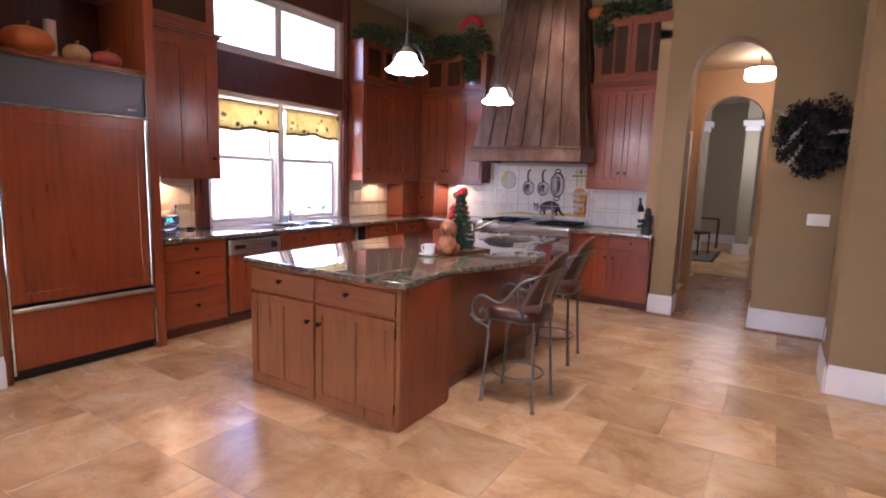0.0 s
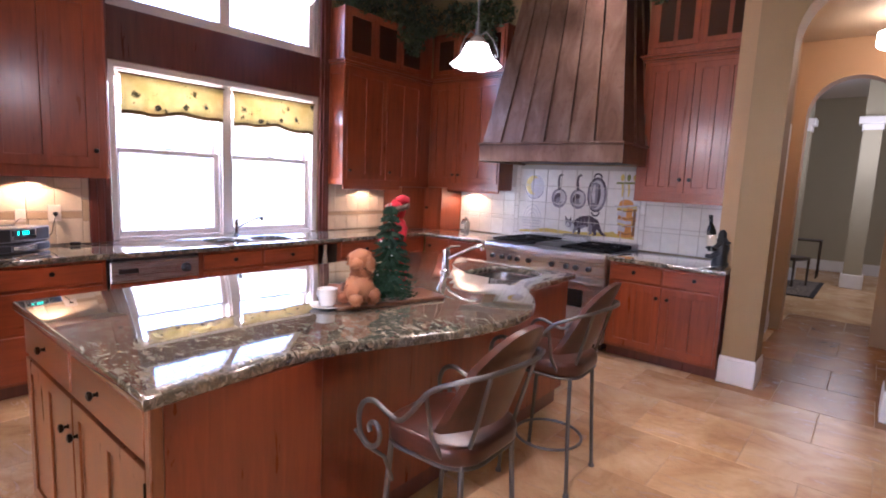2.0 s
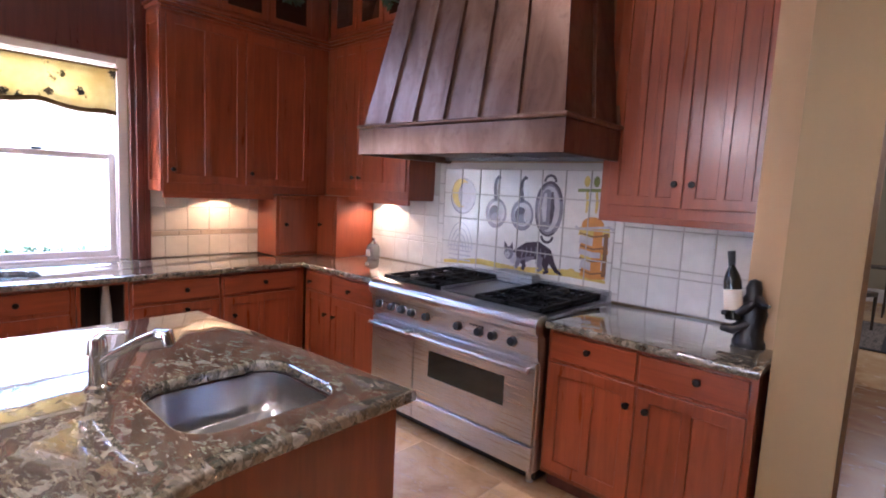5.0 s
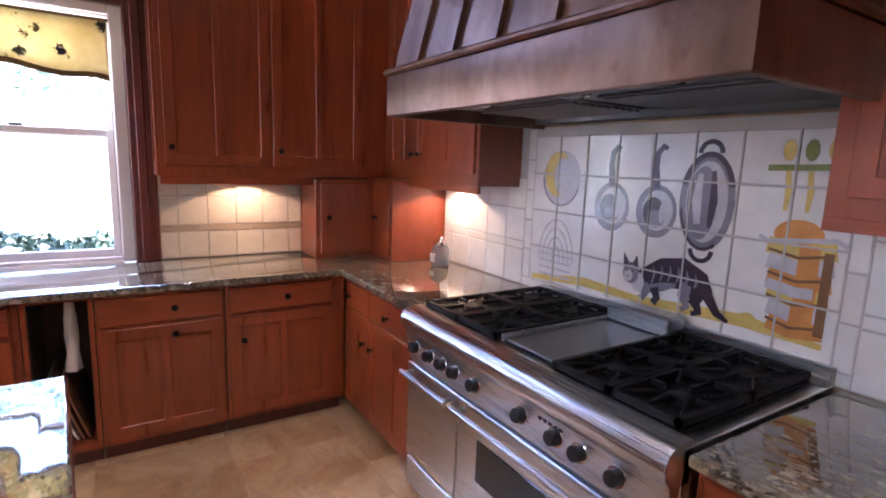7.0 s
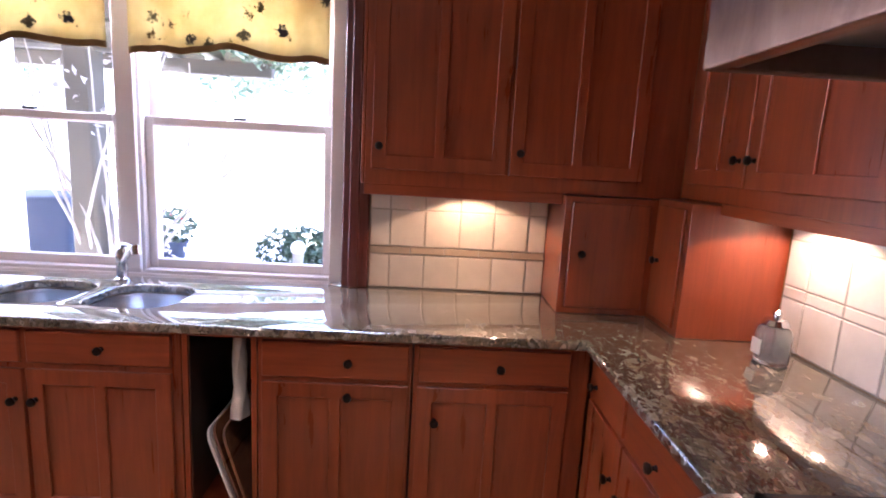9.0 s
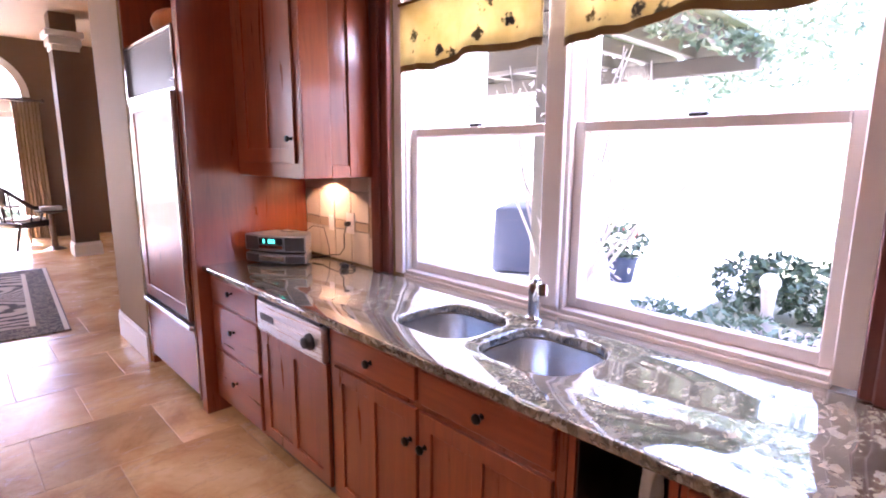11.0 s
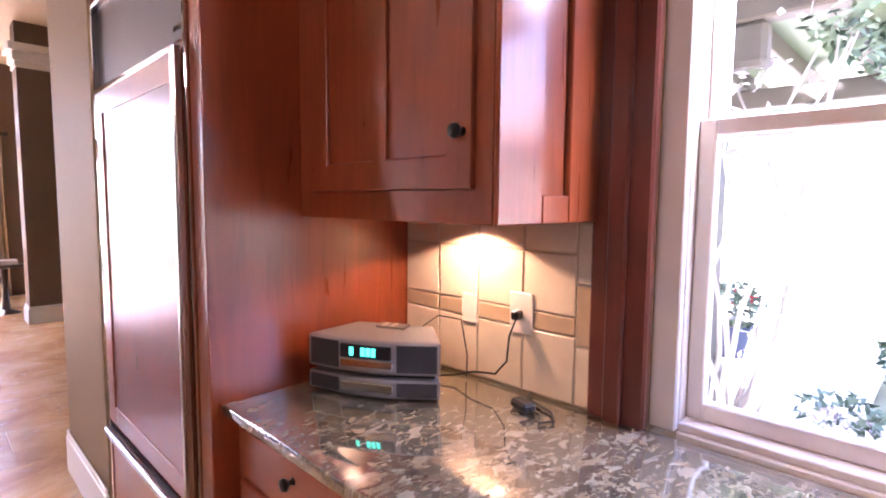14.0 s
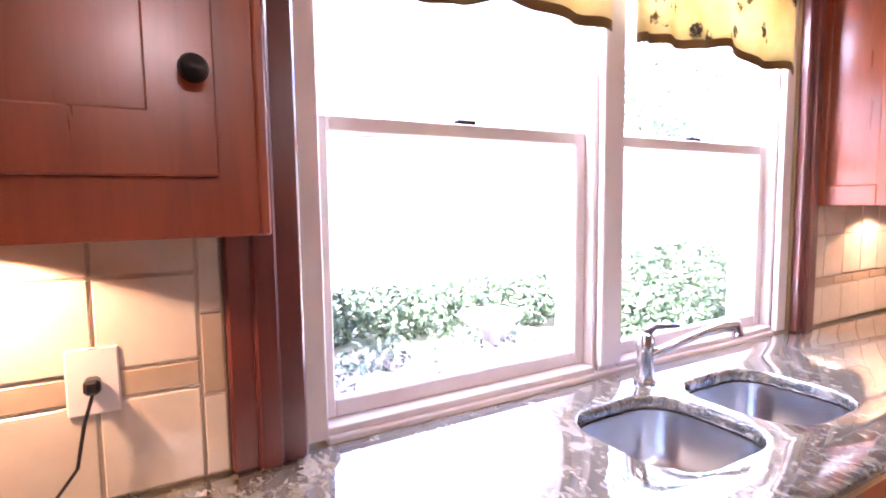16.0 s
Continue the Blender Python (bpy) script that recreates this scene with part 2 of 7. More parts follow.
def travertine(name="honed_travertine", tone=(1.0, 1.0, 1.0), gain=1.14):
    m = mat(name, (0.5, 0.36, 0.2), 0.26)
    t, b = nodes_of(m)
    o = t.nodes.new("ShaderNodeObjectInfo")
    geo = t.nodes.new("ShaderNodeNewGeometry")
    shift = t.nodes.new("ShaderNodeVectorMath")
    shift.operation = "MULTIPLY_ADD"
    shift.inputs[1].default_value = (17, 23, 5)
    comb = t.nodes.new("ShaderNodeCombineXYZ")
    for k in range(3):
        t.links.new(o.outputs["Random"], comb.inputs[k])
    t.links.new(comb.outputs[0], shift.inputs[0])
    t.links.new(geo.outputs["Position"], shift.inputs[2])
    v = shift.outputs[0]
    cloud = noise_tex(t, v, 1.9, 7, 0.66, 0.7)
    streak = t.nodes.new("ShaderNodeMapping")
    streak.inputs["Scale"].default_value = (1.0, 3.0, 1)
    t.links.new(v, streak.inputs["Vector"])
    vein = noise_tex(t, streak.outputs[0], 4.5, 6, 0.65, 1.2)
    pits = noise_tex(t, v, 38, 5, 0.7)
    c = ramp(t, cloud, [(q, tuple(gain * a for a in tint)) for q, tint in ((0.28, (0.32, 0.18, 0.078)), (0.45, (0.51, 0.32, 0.152)), (0.62, (0.63, 0.445, 0.245)), (0.80, (0.70, 0.56, 0.38)))])
    c = mix(t, c, (0.25, 0.13, 0.06), ramp(t, vein, [(0.54, (0, 0, 0)), (0.74, (0.7, 0.7, 0.7))]))
    c = mix(t, c, (0.20, 0.12, 0.06), ramp(t, pits, [(0.66, (0, 0, 0)), (0.74, (0.55, 0.55, 0.55))]))
    c = mix(t, c, tone, 1.0, "MULTIPLY")
    t.links.new(per_object(t, c, 0.16), b.inputs["Base Color"])
    rough_map(t, b, vein, 0.17, 0.34)
    bump(t, b, pits, 0.06, 0.001)
    return m


TRAVERTINE = travertine()
# same travertine multiplied by a darker, browner tone for the hall floor
TRAVERTINE_HALL = travertine("darker_hall_travertine", (0.54, 0.40, 0.27))
GROUT = plaster("sand_grout", (0.52, 0.36, 0.20), 0.1, 0.9)
CREAMGROUT = plaster("cream_tile_grout", (0.50, 0.42, 0.31), 0.08, 0.9)
BATHSTONE = plaster("grey_cast_stone", (0.17, 0.165, 0.155), 0.25, 0.9, 0.5)
TILEGROUT = plaster("grey_tile_grout", (0.46, 0.43, 0.40), 0.08, 0.9)


def glazed(name, colour, amount=0.05):
    m = mat(name, colour, 0.14)
    t, b = nodes_of(m)
    v = noise_tex(t, coords(t), 9, 4)
    c = ramp(t, v, [(0.3, tuple(0.88 * a for a in colour)), (0.7, colour)])
    t.links.new(per_object(t, c, amount), b.inputs["Base Color"])
    bump(t, b, v, 0.25, 0.004)
    return m


TILE = glazed("white_glazed_tile", (0.76, 0.74, 0.71))
TILE_CREAM = glazed("cream_tumbled_tile", (0.70, 0.60, 0.46), 0.07)
LISTELLO = glazed("tan_border_tile", (0.47, 0.36, 0.24), 0.1)


def glaze_paint(name, colour):
    m = mat(name, colour, 0.2)
    t, b = nodes_of(m)
    v = noise_tex(t, coords(t), 14, 4, 0.6)
    t.links.new(mix(t, tuple(0.6 * a for a in colour), tuple(min(1, 1.35 * a) for a in colour), v), b.inputs["Base Color"])
    return m


MUR_GREY = glaze_paint("grey_violet_glaze", (0.20, 0.18, 0.22))
MUR_DARK = glaze_paint("dark_plum_glaze", (0.05, 0.035, 0.05))
MUR_PALE = glaze_paint("pale_grey_glaze", (0.52, 0.50, 0.53))
MUR_YELLOW = glaze_paint("ochre_yellow_glaze", (0.62, 0.47, 0.13))
MUR_ORANGE = glaze_paint("burnt_orange_glaze", (0.60, 0.27, 0.07))
MUR_GREEN = glaze_paint("olive_green_glaze", (0.20, 0.22, 0.06))
MUR_BROWN = glaze_paint("brown_glaze", (0.22, 0.12, 0.06))


def clear_glass():
    m = bpy.data.materials.new("window_glass")
    m.use_nodes = True
    t = m.node_tree
    t.nodes.remove(t.nodes["Principled BSDF"])
    clear, gloss = t.nodes.new("ShaderNodeBsdfTransparent"), t.nodes.new("ShaderNodeBsdfGlossy")
    facing, s = t.nodes.new("ShaderNodeLayerWeight"), t.nodes.new("ShaderNodeMixShader")
    gloss.inputs["Roughness"].default_value = 0.02
    facing.inputs["Blend"].default_value = 0.3
    t.links.new(ramp(t, facing.outputs["Facing"], [(0.45, (0.02, 0.02, 0.02)), (0.95, (0.22, 0.22, 0.22))]), s.inputs[0])
    t.links.new(clear.outputs[0], s.inputs[1])
    t.links.new(gloss.outputs[0], s.inputs[2])
    t.links.new(s.outputs[0], t.nodes["Material Output"].inputs["Surface"])
    return m


GREENSHEET = plaster("green_roof_sheet", (0.09, 0.12, 0.05), 0.2, 0.7)
GLASS = clear_glass()


def glow(name, colour, strength):
    m = mat(name, colour, 0.4)
    t, b = nodes_of(m)
    b.inputs["Emission Color"].default_value = (*colour, 1)
    b.inputs["Emission Strength"].default_value = strength
    return m


BULB = glow("warm_bulb", (1.0, 0.80, 0.55), 4)
SHADE = glow("lit_frosted_glass", (1.0, 0.90, 0.74), 0.8)
SHADETOP = mat("smoky_pressed_glass", (0.30, 0.24, 0.19), 0.12)
HALLGLASS = glow("lit_alabaster_glass", (1.0, 0.80, 0.52), 0.8)
LED = glow("green_clock_display", (0.05, 0.9, 0.55), 0.2)


def leather():
    m = mat("brown_leather", (0.060, 0.018, 0.010), 0.3)
    t, b = nodes_of(m)
    v = noise_tex(t, coords(t), 6, 4)
    f = noise_tex(t, coords(t), 130, 3)
    t.links.new(ramp(t, v, [(0.3, (0.033, 0.010, 0.006)), (0.7, (0.093, 0.027, 0.012))]), b.inputs["Base Color"])
    bump(t, b, f, 0.15, 0.001)
    return m


LEATHER = leather()


def foliage(name, a, b_):
    m = mat(name, a, 0.6)
    t, b = nodes_of(m)
    g = t.nodes.new("ShaderNodeNewGeometry")
    c = ramp(t, g.outputs["Random Per Island"], [(0.0, a), (1.0, b_)])
    t.links.new(c, b.inputs["Base Color"])
    return m


LEAF = foliage("hedge_leaf", (0.055, 0.095, 0.05), (0.15, 0.20, 0.12))
DARKLEAF = foliage("glossy_dark_leaf", (0.030, 0.060, 0.030), (0.085, 0.130, 0.065))
FIR = foliage("fir_needle", (0.008, 0.035, 0.018), (0.025, 0.075, 0.035))
GARLAND = foliage("garland_leaf", (0.020, 0.040, 0.012), (0.07, 0.09, 0.03))
FLOWER = foliage("pale_blossom", (0.40, 0.36, 0.34), (0.58, 0.52, 0.50))
BARK = plaster("grey_bark", (0.30, 0.27, 0.23), 0.25, 0.9, 0.6)
OLDTIMBER = plaster("weathered_timber", (0.085, 0.075, 0.055), 0.3, 0.85, 0.5)
PAVING = plaster("pale_concrete_paving", (0.74, 0.72, 0.69), 0.12, 0.85, 0.4)
GRASS = plaster("dry_lawn", (0.20, 0.21, 0.13), 0.3, 0.9, 0.5)
ROCK = plaster("pale_garden_rock", (0.46, 0.42, 0.38), 0.2, 0.9, 0.6)
GOLD = plaster("tan_curtain_cloth", (0.34, 0.245, 0.155), 0.15, 0.75)
ORANGE = plaster("pumpkin_skin", (0.48, 0.13, 0.02), 0.2, 0.4)
RUSSET = plaster("russet_gourd_skin", (0.30, 0.045, 0.03), 0.2, 0.4)
TAN = plaster("tan_gourd_skin", (0.42, 0.24, 0.09), 0.2, 0.5)
FUR = foliage("ginger_plush", (0.27, 0.085, 0.028), (0.48, 0.215, 0.095))
DARKFUR = foliage("brown_fur_trim", (0.05, 0.030, 0.020), (0.16, 0.10, 0.065))
SILVER = mat("silver_plastic", (0.27, 0.27, 0.285), 0.34, 0.55)
GRILLEGREY = mat("dark_speaker_mesh", (0.045, 0.045, 0.05), 0.5, 0.3)
GRILLCOVER = mat("blue_grey_canvas", (0.05, 0.06, 0.09), 0.8)
WICKER = plaster("pale_wicker", (0.50, 0.42, 0.35), 0.2, 0.8, 0.6)


def valance_cloth():
    m = mat("yellow_printed_cotton", (0.55, 0.42, 0.12), 0.85)
    t, b = nodes_of(m)
    v = coords(t)
    vor = t.nodes.new("ShaderNodeTexVoronoi")
    vor.inputs["Scale"].default_value = 8.5
    t.links.new(v, vor.inputs["Vector"])
    ragged = noise_tex(t, v, 55, 3)
    spot = t.nodes.new("ShaderNodeMath")
    spot.operation = "MULTIPLY_ADD"
    t.links.new(ragged, spot.inputs[0])
    spot.inputs[1].default_value = 0.55
    t.links.new(vor.outputs["Distance"], spot.inputs[2])
    motif = ramp(t, spot.outputs[0], [(0.46, (1, 1, 1)), (0.54, (0, 0, 0))])
    cloud = noise_tex(t, v, 7, 3)
    c = ramp(t, cloud, [(0.3, (0.56, 0.44, 0.20)), (0.7, (0.70, 0.60, 0.34))])
    sep = t.nodes.new("ShaderNodeSeparateColor")
    t.links.new(vor.outputs["Color"], sep.inputs[0])
    hue = ramp(t, sep.outputs[0], [(0.0, (0.05, 0.045, 0.05)), (0.5, (0.16, 0.13, 0.035)), (1.0, (0.09, 0.05, 0.03))])
    cloth = mix(t, c, hue, motif)
    t.links.new(cloth, b.inputs["Base Color"])
    through_light, s = t.nodes.new("ShaderNodeBsdfTranslucent"), t.nodes.new("ShaderNodeMixShader")
    t.links.new(cloth, through_light.inputs["Color"])
    s.inputs[0].default_value = 0.42
    t.links.new(b.outputs[0], s.inputs[1])
    t.links.new(through_light.outputs[0], s.inputs[2])
    t.links.new(s.outputs[0], t.nodes["Material Output"].inputs["Surface"])
    return m


VALANCE = valance_cloth()
BROWNCLOTH = plaster("brown_hem_cloth", (0.20, 0.11, 0.03), 0.15, 0.9)


def zebra():
    """Hide stripes: short bars across a spine, sweeping out along the rug on both sides of it."""
    m = mat("zebra_rug", (0.4, 0.36, 0.32), 0.95)
    t, b = nodes_of(m)

    def calc(op, a, c=None):
        n = t.nodes.new("ShaderNodeMath")
        n.operation = op
        for k, q in enumerate((a, c)):
            if isinstance(q, (int, float)):
                n.inputs[k].default_value = q
            elif q is not None:
                t.links.new(q, n.inputs[k])
        return n.outputs[0]

    src = coords(t)
    sep = t.nodes.new("ShaderNodeSeparateXYZ")
    t.links.new(src, sep.inputs[0])
    x, y = calc("ABSOLUTE", sep.outputs[0]), calc("ABSOLUTE", sep.outputs[1])
    spine = calc("EXPONENT", calc("MULTIPLY", y, -3.2))
    drift = noise_tex(t, src, 2.6, 3, 0.55, 0.4)
    phase = calc("ADD", calc("MULTIPLY", y, 52.0), calc("MULTIPLY", calc("MULTIPLY", x, spine), 95.0))
    phase = calc("ADD", phase, calc("MULTIPLY", drift, 14.0))
    stripe = calc("ADD", calc("MULTIPLY", calc("SINE", phase), 0.5), 0.5)
    stripe = calc("ADD", stripe, calc("MULTIPLY", calc("SUBTRACT", noise_tex(t, src, 9.0, 4, 0.6), 0.5), 0.7))
    t.links.new(ramp(t, stripe, [(0.22, (0.030, 0.026, 0.026)), (0.44, (0.40, 0.34, 0.28)), (0.9, (0.52, 0.45, 0.38))]), b.inputs["Base Color"])
    return m


ZEBRA = zebra()


def rug_border():
    m = mat("mottled_brown_rug_border", (0.16, 0.14, 0.12), 0.95)
    t, b = nodes_of(m)
    n = noise_tex(t, coords(t), 26, 3, 0.6, 1.5)
    t.links.new(ramp(t, n, [(0.44, (0.045, 0.038, 0.033)), (0.56, (0.27, 0.225, 0.18))]), b.inputs["Base Color"])
    return m


RUGBORDER = rug_border()
RUGDARK = plaster("charcoal_rug", (0.03, 0.028, 0.028), 0.3, 0.95)
# outdoor glare is put into this pale pane colour; also colours the hood lenses
PALEPANE = mat("washed_out_pane_and_lens", (0.42, 0.46, 0.50), 0.1)

# ---- building helpers ----
def box(bm, x0, x1, y0, y1, z0, z1, bevel=0.0):
    vs = [bm.verts.new((x, y, z)) for x in (x0, x1) for y in (y0, y1) for z in (z0, z1)]
    fs = [bm.faces.new([vs[i] for i in q]) for q in ((0, 1, 3, 2), (4, 6, 7, 5), (0, 4, 5, 1), (2, 3, 7, 6), (0, 2, 6, 4), (1, 5, 7, 3))]
    if bevel:
        edges = list({e for f in fs for e in f.edges})
        bmesh.ops.bevel(bm, geom=edges, offset=bevel, segments=1, affect="EDGES", profile=0.5)
    return bm


def boxes(*rows, bevel=0.0):
    bm = bmesh.new()
    for r in rows:
        box(bm, *r, bevel=bevel)
    return bm


def tube(bm, pts, radius, n=8, closed=False):
    """A round bar along a line of points; radius may be a list."""
    pts = [Vector(p) for p in pts]
    rad = radius if isinstance(radius, (list, tuple)) else [radius] * len(pts)
    rings, normal = [], None
    for i, p in enumerate(pts):
        a = pts[i - 1] if i or closed else p
        c = pts[(i + 1) % len(pts)] if i < len(pts) - 1 or closed else p
        d = (c - a).normalized()
        if normal is None:
            normal = d.orthogonal().normalized()
        normal = (normal - d * normal.dot(d)).normalized()
        side = d.cross(normal)
        rings.append([bm.verts.new(p + rad[i] * (math.cos(2 * math.pi * k / n) * normal + math.sin(2 * math.pi * k / n) * side)) for k in range(n)])
    count = len(rings)
    for i in range(count if closed else count - 1):
        a, c = rings[i], rings[(i + 1) % count]
        for k in range(n):
            bm.faces.new((a[k], a[(k + 1) % n], c[(k + 1) % n], c[k]))
    if not closed:
        bm.faces.new(rings[0][::-1])
        bm.faces.new(rings[-1])
    return bm


def lathe(bm, profile, m=Matrix(), n=20):
    """A turned shape: profile of (radius, height) from the bottom to the top."""
    rings = []
    for r, z in profile:
        rings.append([bm.verts.new(m @ Vector((max(r, 0.0004) * math.cos(2 * math.pi * k / n), max(r, 0.0004) * math.sin(2 * math.pi * k / n), z))) for k in range(n)])
    for a, c in zip(rings, rings[1:]):
        for k in range(n):
            bm.faces.new((a[k], a[(k + 1) % n], c[(k + 1) % n], c[k]))
    bm.faces.new(rings[0][::-1])
    bm.faces.new(rings[-1])
    return bm


def blob(bm, centre, radii, rough=0.0, sub=2, seed=0):
    """An uneven rounded lump."""
    geo = bmesh.ops.create_icosphere(bm, subdivisions=sub, radius=1)
    c = Vector(centre)
    for v in geo["verts"]:
        k = 1 + rough * noise.noise(v.co * 2.3 + Vector((seed, 0, 0)))
        v.co = c + Vector((v.co.x * radii[0] * k, v.co.y * radii[1] * k, v.co.z * radii[2] * k))
    return bm


def prism(outline, holes, z0, z1, bevel=0.0, m=None):
    """A slab with that outline (x, y) and holes through it, from z0 to z1."""
    bm = bmesh.new()
    for loop in (outline, *holes):
        vs = [bm.verts.new((x, y, z0)) for x, y in loop]
        for a, c in zip(vs, vs[1:] + vs[:1]):
            bm.edges.new((a, c))
    bmesh.ops.triangle_fill(bm, use_beauty=True, use_dissolve=True, edges=bm.edges[:])
    ext = bmesh.ops.extrude_face_region(bm, geom=bm.faces[:])
    up = [g for g in ext["geom"] if isinstance(g, bmesh.types.BMVert)]
    bmesh.ops.translate(bm, verts=up, vec=(0, 0, z1 - z0))
    bmesh.ops.recalc_face_normals(bm, faces=bm.faces[:])
    if bevel:
        es = [e for e in bm.edges if len(e.link_faces) == 2 and abs(e.verts[0].co.z - e.verts[1].co.z) < 1e-6 and e.calc_face_angle(0) > 1.0]
        bmesh.ops.bevel(bm, geom=es, offset=bevel, segments=3, affect="EDGES", profile=0.5)
    if m is not None:
        bm.transform(m)
    return bm


def rounded(x0, x1, y0, y1, r, n=5):
    pts = []
    for cx, cy, a in ((x1 - r, y1 - r, 0), (x0 + r, y1 - r, 90), (x0 + r, y0 + r, 180), (x1 - r, y0 + r, 270)):
        pts += [(cx + r * math.cos(radians(a + 90 * k / n)), cy + r * math.sin(radians(a + 90 * k / n))) for k in range(n + 1)]
    return pts


def mesh_of(name, bm, material, angle=32):
    me = bpy.data.meshes.new(name)
    bmesh.ops.recalc_face_normals(bm, faces=bm.faces[:])
    bm.to_mesh(me)
    bm.free()
    for m in material if isinstance(material, (list, tuple)) else [material]:
        me.materials.append(m)
    me.polygons.foreach_set("use_smooth", [True] * len(me.polygons))
    me.set_sharp_from_angle(angle=radians(angle))
    return me


def thing(name, m, label, category, group="", kind=""):
    """An empty at a thing's base; its parts are built in its own axes."""
    ob = new(name)
    ob.empty_display_size = 0.1
    ob.matrix_basis = m
    return tagged(ob, label, category, group, kind)


def part(name, bm, material, parent, label="", angle=32):
    ob = new(name, mesh_of(name, bm, material, angle))
    ob.parent = parent
    return tagged(ob, label)


def single(name, bm, material, label, category="", group="", kind="", m=None, angle=32):
    ob = new(name, mesh_of(name, bm, material, angle))
    if m is not None:
        ob.matrix_basis = m
    return tagged(ob, label, category, group, kind)


def structure(name, bm, material, label):
    return single(name, bm, material, label, kind="structure")


def piece(name, mesh, parent, loc, turn=None):
    ob = new(name, mesh)
    ob.parent = parent
    ob.location = loc
    if turn:
        ob.rotation_euler = turn
    return ob


# ---- the large structure ----
WEST, RANGE_Y, ARCH_Y, ROOF = -4.15, 7.90, 7.23, 3.90

# window wall with two openings
WIN_Y0, WIN_Y1, WIN_Z0, WIN_Z1 = 4.13, 6.055, 0.925, 2.33
TR_Z0, TR_Z1 = 2.80, 3.45
structure("wall_west", boxes(
    (WEST - 0.25, WEST, 1.95, 4.085, -0.1, ROOF), (WEST - 0.25, WEST, 6.105, 8.15, -0.1, ROOF),
    (WEST - 0.25, WEST, 4.085, 6.105, -0.1, 0.905), (WEST - 0.25, WEST, 4.085, 6.105, 2.36, TR_Z0 - 0.03),
    (WEST - 0.25, WEST, 4.085, 6.105, TR_Z1 + 0.04, ROOF)), WALL, "olive tan painted kitchen wall with window openings")
structure("wall_north", boxes((WEST, -0.247, RANGE_Y, RANGE_Y + 0.25, -0.1, ROOF)), WALL, "olive tan painted wall behind the range")


def arch_wall(name, x0, x1, y0, y1, ox0, ox1, spring, rise, top, material, label, n=16):
    """A wall with an arched opening down to the floor."""
    cx, rx = (ox0 + ox1) / 2, (ox1 - ox0) / 2
    arc = [(cx + rx * math.cos(math.pi * k / n), spring + rise * math.sin(math.pi * k / n)) for k in range(n + 1)]
    loop = [(x0, -0.1), (ox0, -0.1)] + arc[::-1] + [(ox1, -0.1), (x1, -0.1), (x1, top), (x0, top)]
    bm = prism(loop, [], 0, y1 - y0)
    bm.transform(Matrix.Translation((0, y1, 0)) @ Matrix.Rotation(radians(90), 4, "X"))
    return structure(name, bm, material, label)


arch_wall("wall_arch", -0.247, 3.2, ARCH_Y, ARCH_Y + 0.28, -0.004, 0.79, 2.66, 0.43, ROOF, WALL, "olive tan wall with an arched hall opening")
# hall behind the arch, a second arch and a far room
structure("wall_hall_west", boxes((-0.42, -0.247, ARCH_Y + 0.28, 9.6, -0.1, 3.4)), WALL_HALL, "warm beige hall wall")
structure("wall_hall_east", boxes((0.98, 1.12, ARCH_Y + 0.28, 9.6, -0.1, 3.4)), WALL_HALL, "warm beige hall wall")
arch_wall("wall_hall_arch", -0.42, 1.12, 9.6, 9.85, -0.13, 0.68, 2.42, 0.40, 3.4, WALL_HALL, "warm beige wall with a second arch")
structure("ceiling_hall", boxes((-0.42, 1.12, ARCH_Y + 0.28, 9.85, 3.2, 3.3)), CEIL_BEIGE, "beige hall ceiling")
structure("wall_far_room", boxes((-3.2, 3.2, 16.3, 16.5, -0.1, 3.6), (-3.2, -3.0, 9.85, 16.3, -0.1, 3.6), (3.0, 3.2, 9.85, 16.3, -0.1, 3.6),
                                 (-3.0, -0.42, 9.6, 9.85, -0.1, 3.6), (1.12, 3.0, 9.6, 9.85, -0.1, 3.6)), WALL_GREY, "pale sage walls of the far room")
structure("ceiling_far_room", boxes((-3.2, 3.2, 9.6, 16.5, 3.6, 3.7)), CEILING, "white ceiling of the far room")
# pier and wall on the kitchen's east side
structure("wall_pier", boxes((1.365, 4.2, 5.50, 6.06, -0.1, ROOF)), WALL, "olive tan pier beside the kitchen opening")
structure("wall_east", boxes((4.0, 4.2, -5.8, 5.5, -0.1, 4.2), (3.0, 3.2, 6.06, ARCH_Y, -0.1, ROOF)), WALL_TAUPE, "taupe wall closing the east side")
# wall end beside the refrigerator
structure("wall_fridge_end", boxes((-4.4, -3.415, 1.22, 2.05, -0.1, 4.2)), WALL, "taupe wall end beside the refrigerator")
structure("wall_living_west", boxes((-5.15, -4.95, -5.8, 1.22, -0.1, 4.2), (-4.95, -4.4, 1.22, 1.4, -0.1, 4.2)), WALL_TAUPE, "taupe living room wall")
# ceilings
structure("ceiling_kitchen", boxes((-4.4, 4.2, 1.22, 8.2, ROOF, ROOF + 0.12)), CEIL_BEIGE, "beige kitchen ceiling")
structure("ceiling_living", boxes((-2.63, 4.2, -5.8, -3.72, 3.65, 3.75), (-2.63, -2.14, -3.72, 1.22, 3.65, 3.75), (-2.14, 4.2, 0.9, 1.22, 3.65, 3.75),
                                  (-2.14, 4.2, -3.72, 0.9, 4.05, 4.15), (-2.18, -2.14, -3.72, 0.9, 3.75, 4.1), (-2.14, 4.2, -3.76, -3.72, 3.75, 4.1),
                                  (-2.14, 4.2, 0.9, 0.94, 3.75, 4.1), (-4.4, 4.2, 1.18, 1.22, 3.75, 4.02)), CEILING, "white living room ceiling with a deep tray")
structure("ceiling_soffit", boxes((-5.15, -2.63, -5.8, 1.22, 3.52, 3.75)), CEIL_BEIGE, "beige lowered ceiling along the living room")

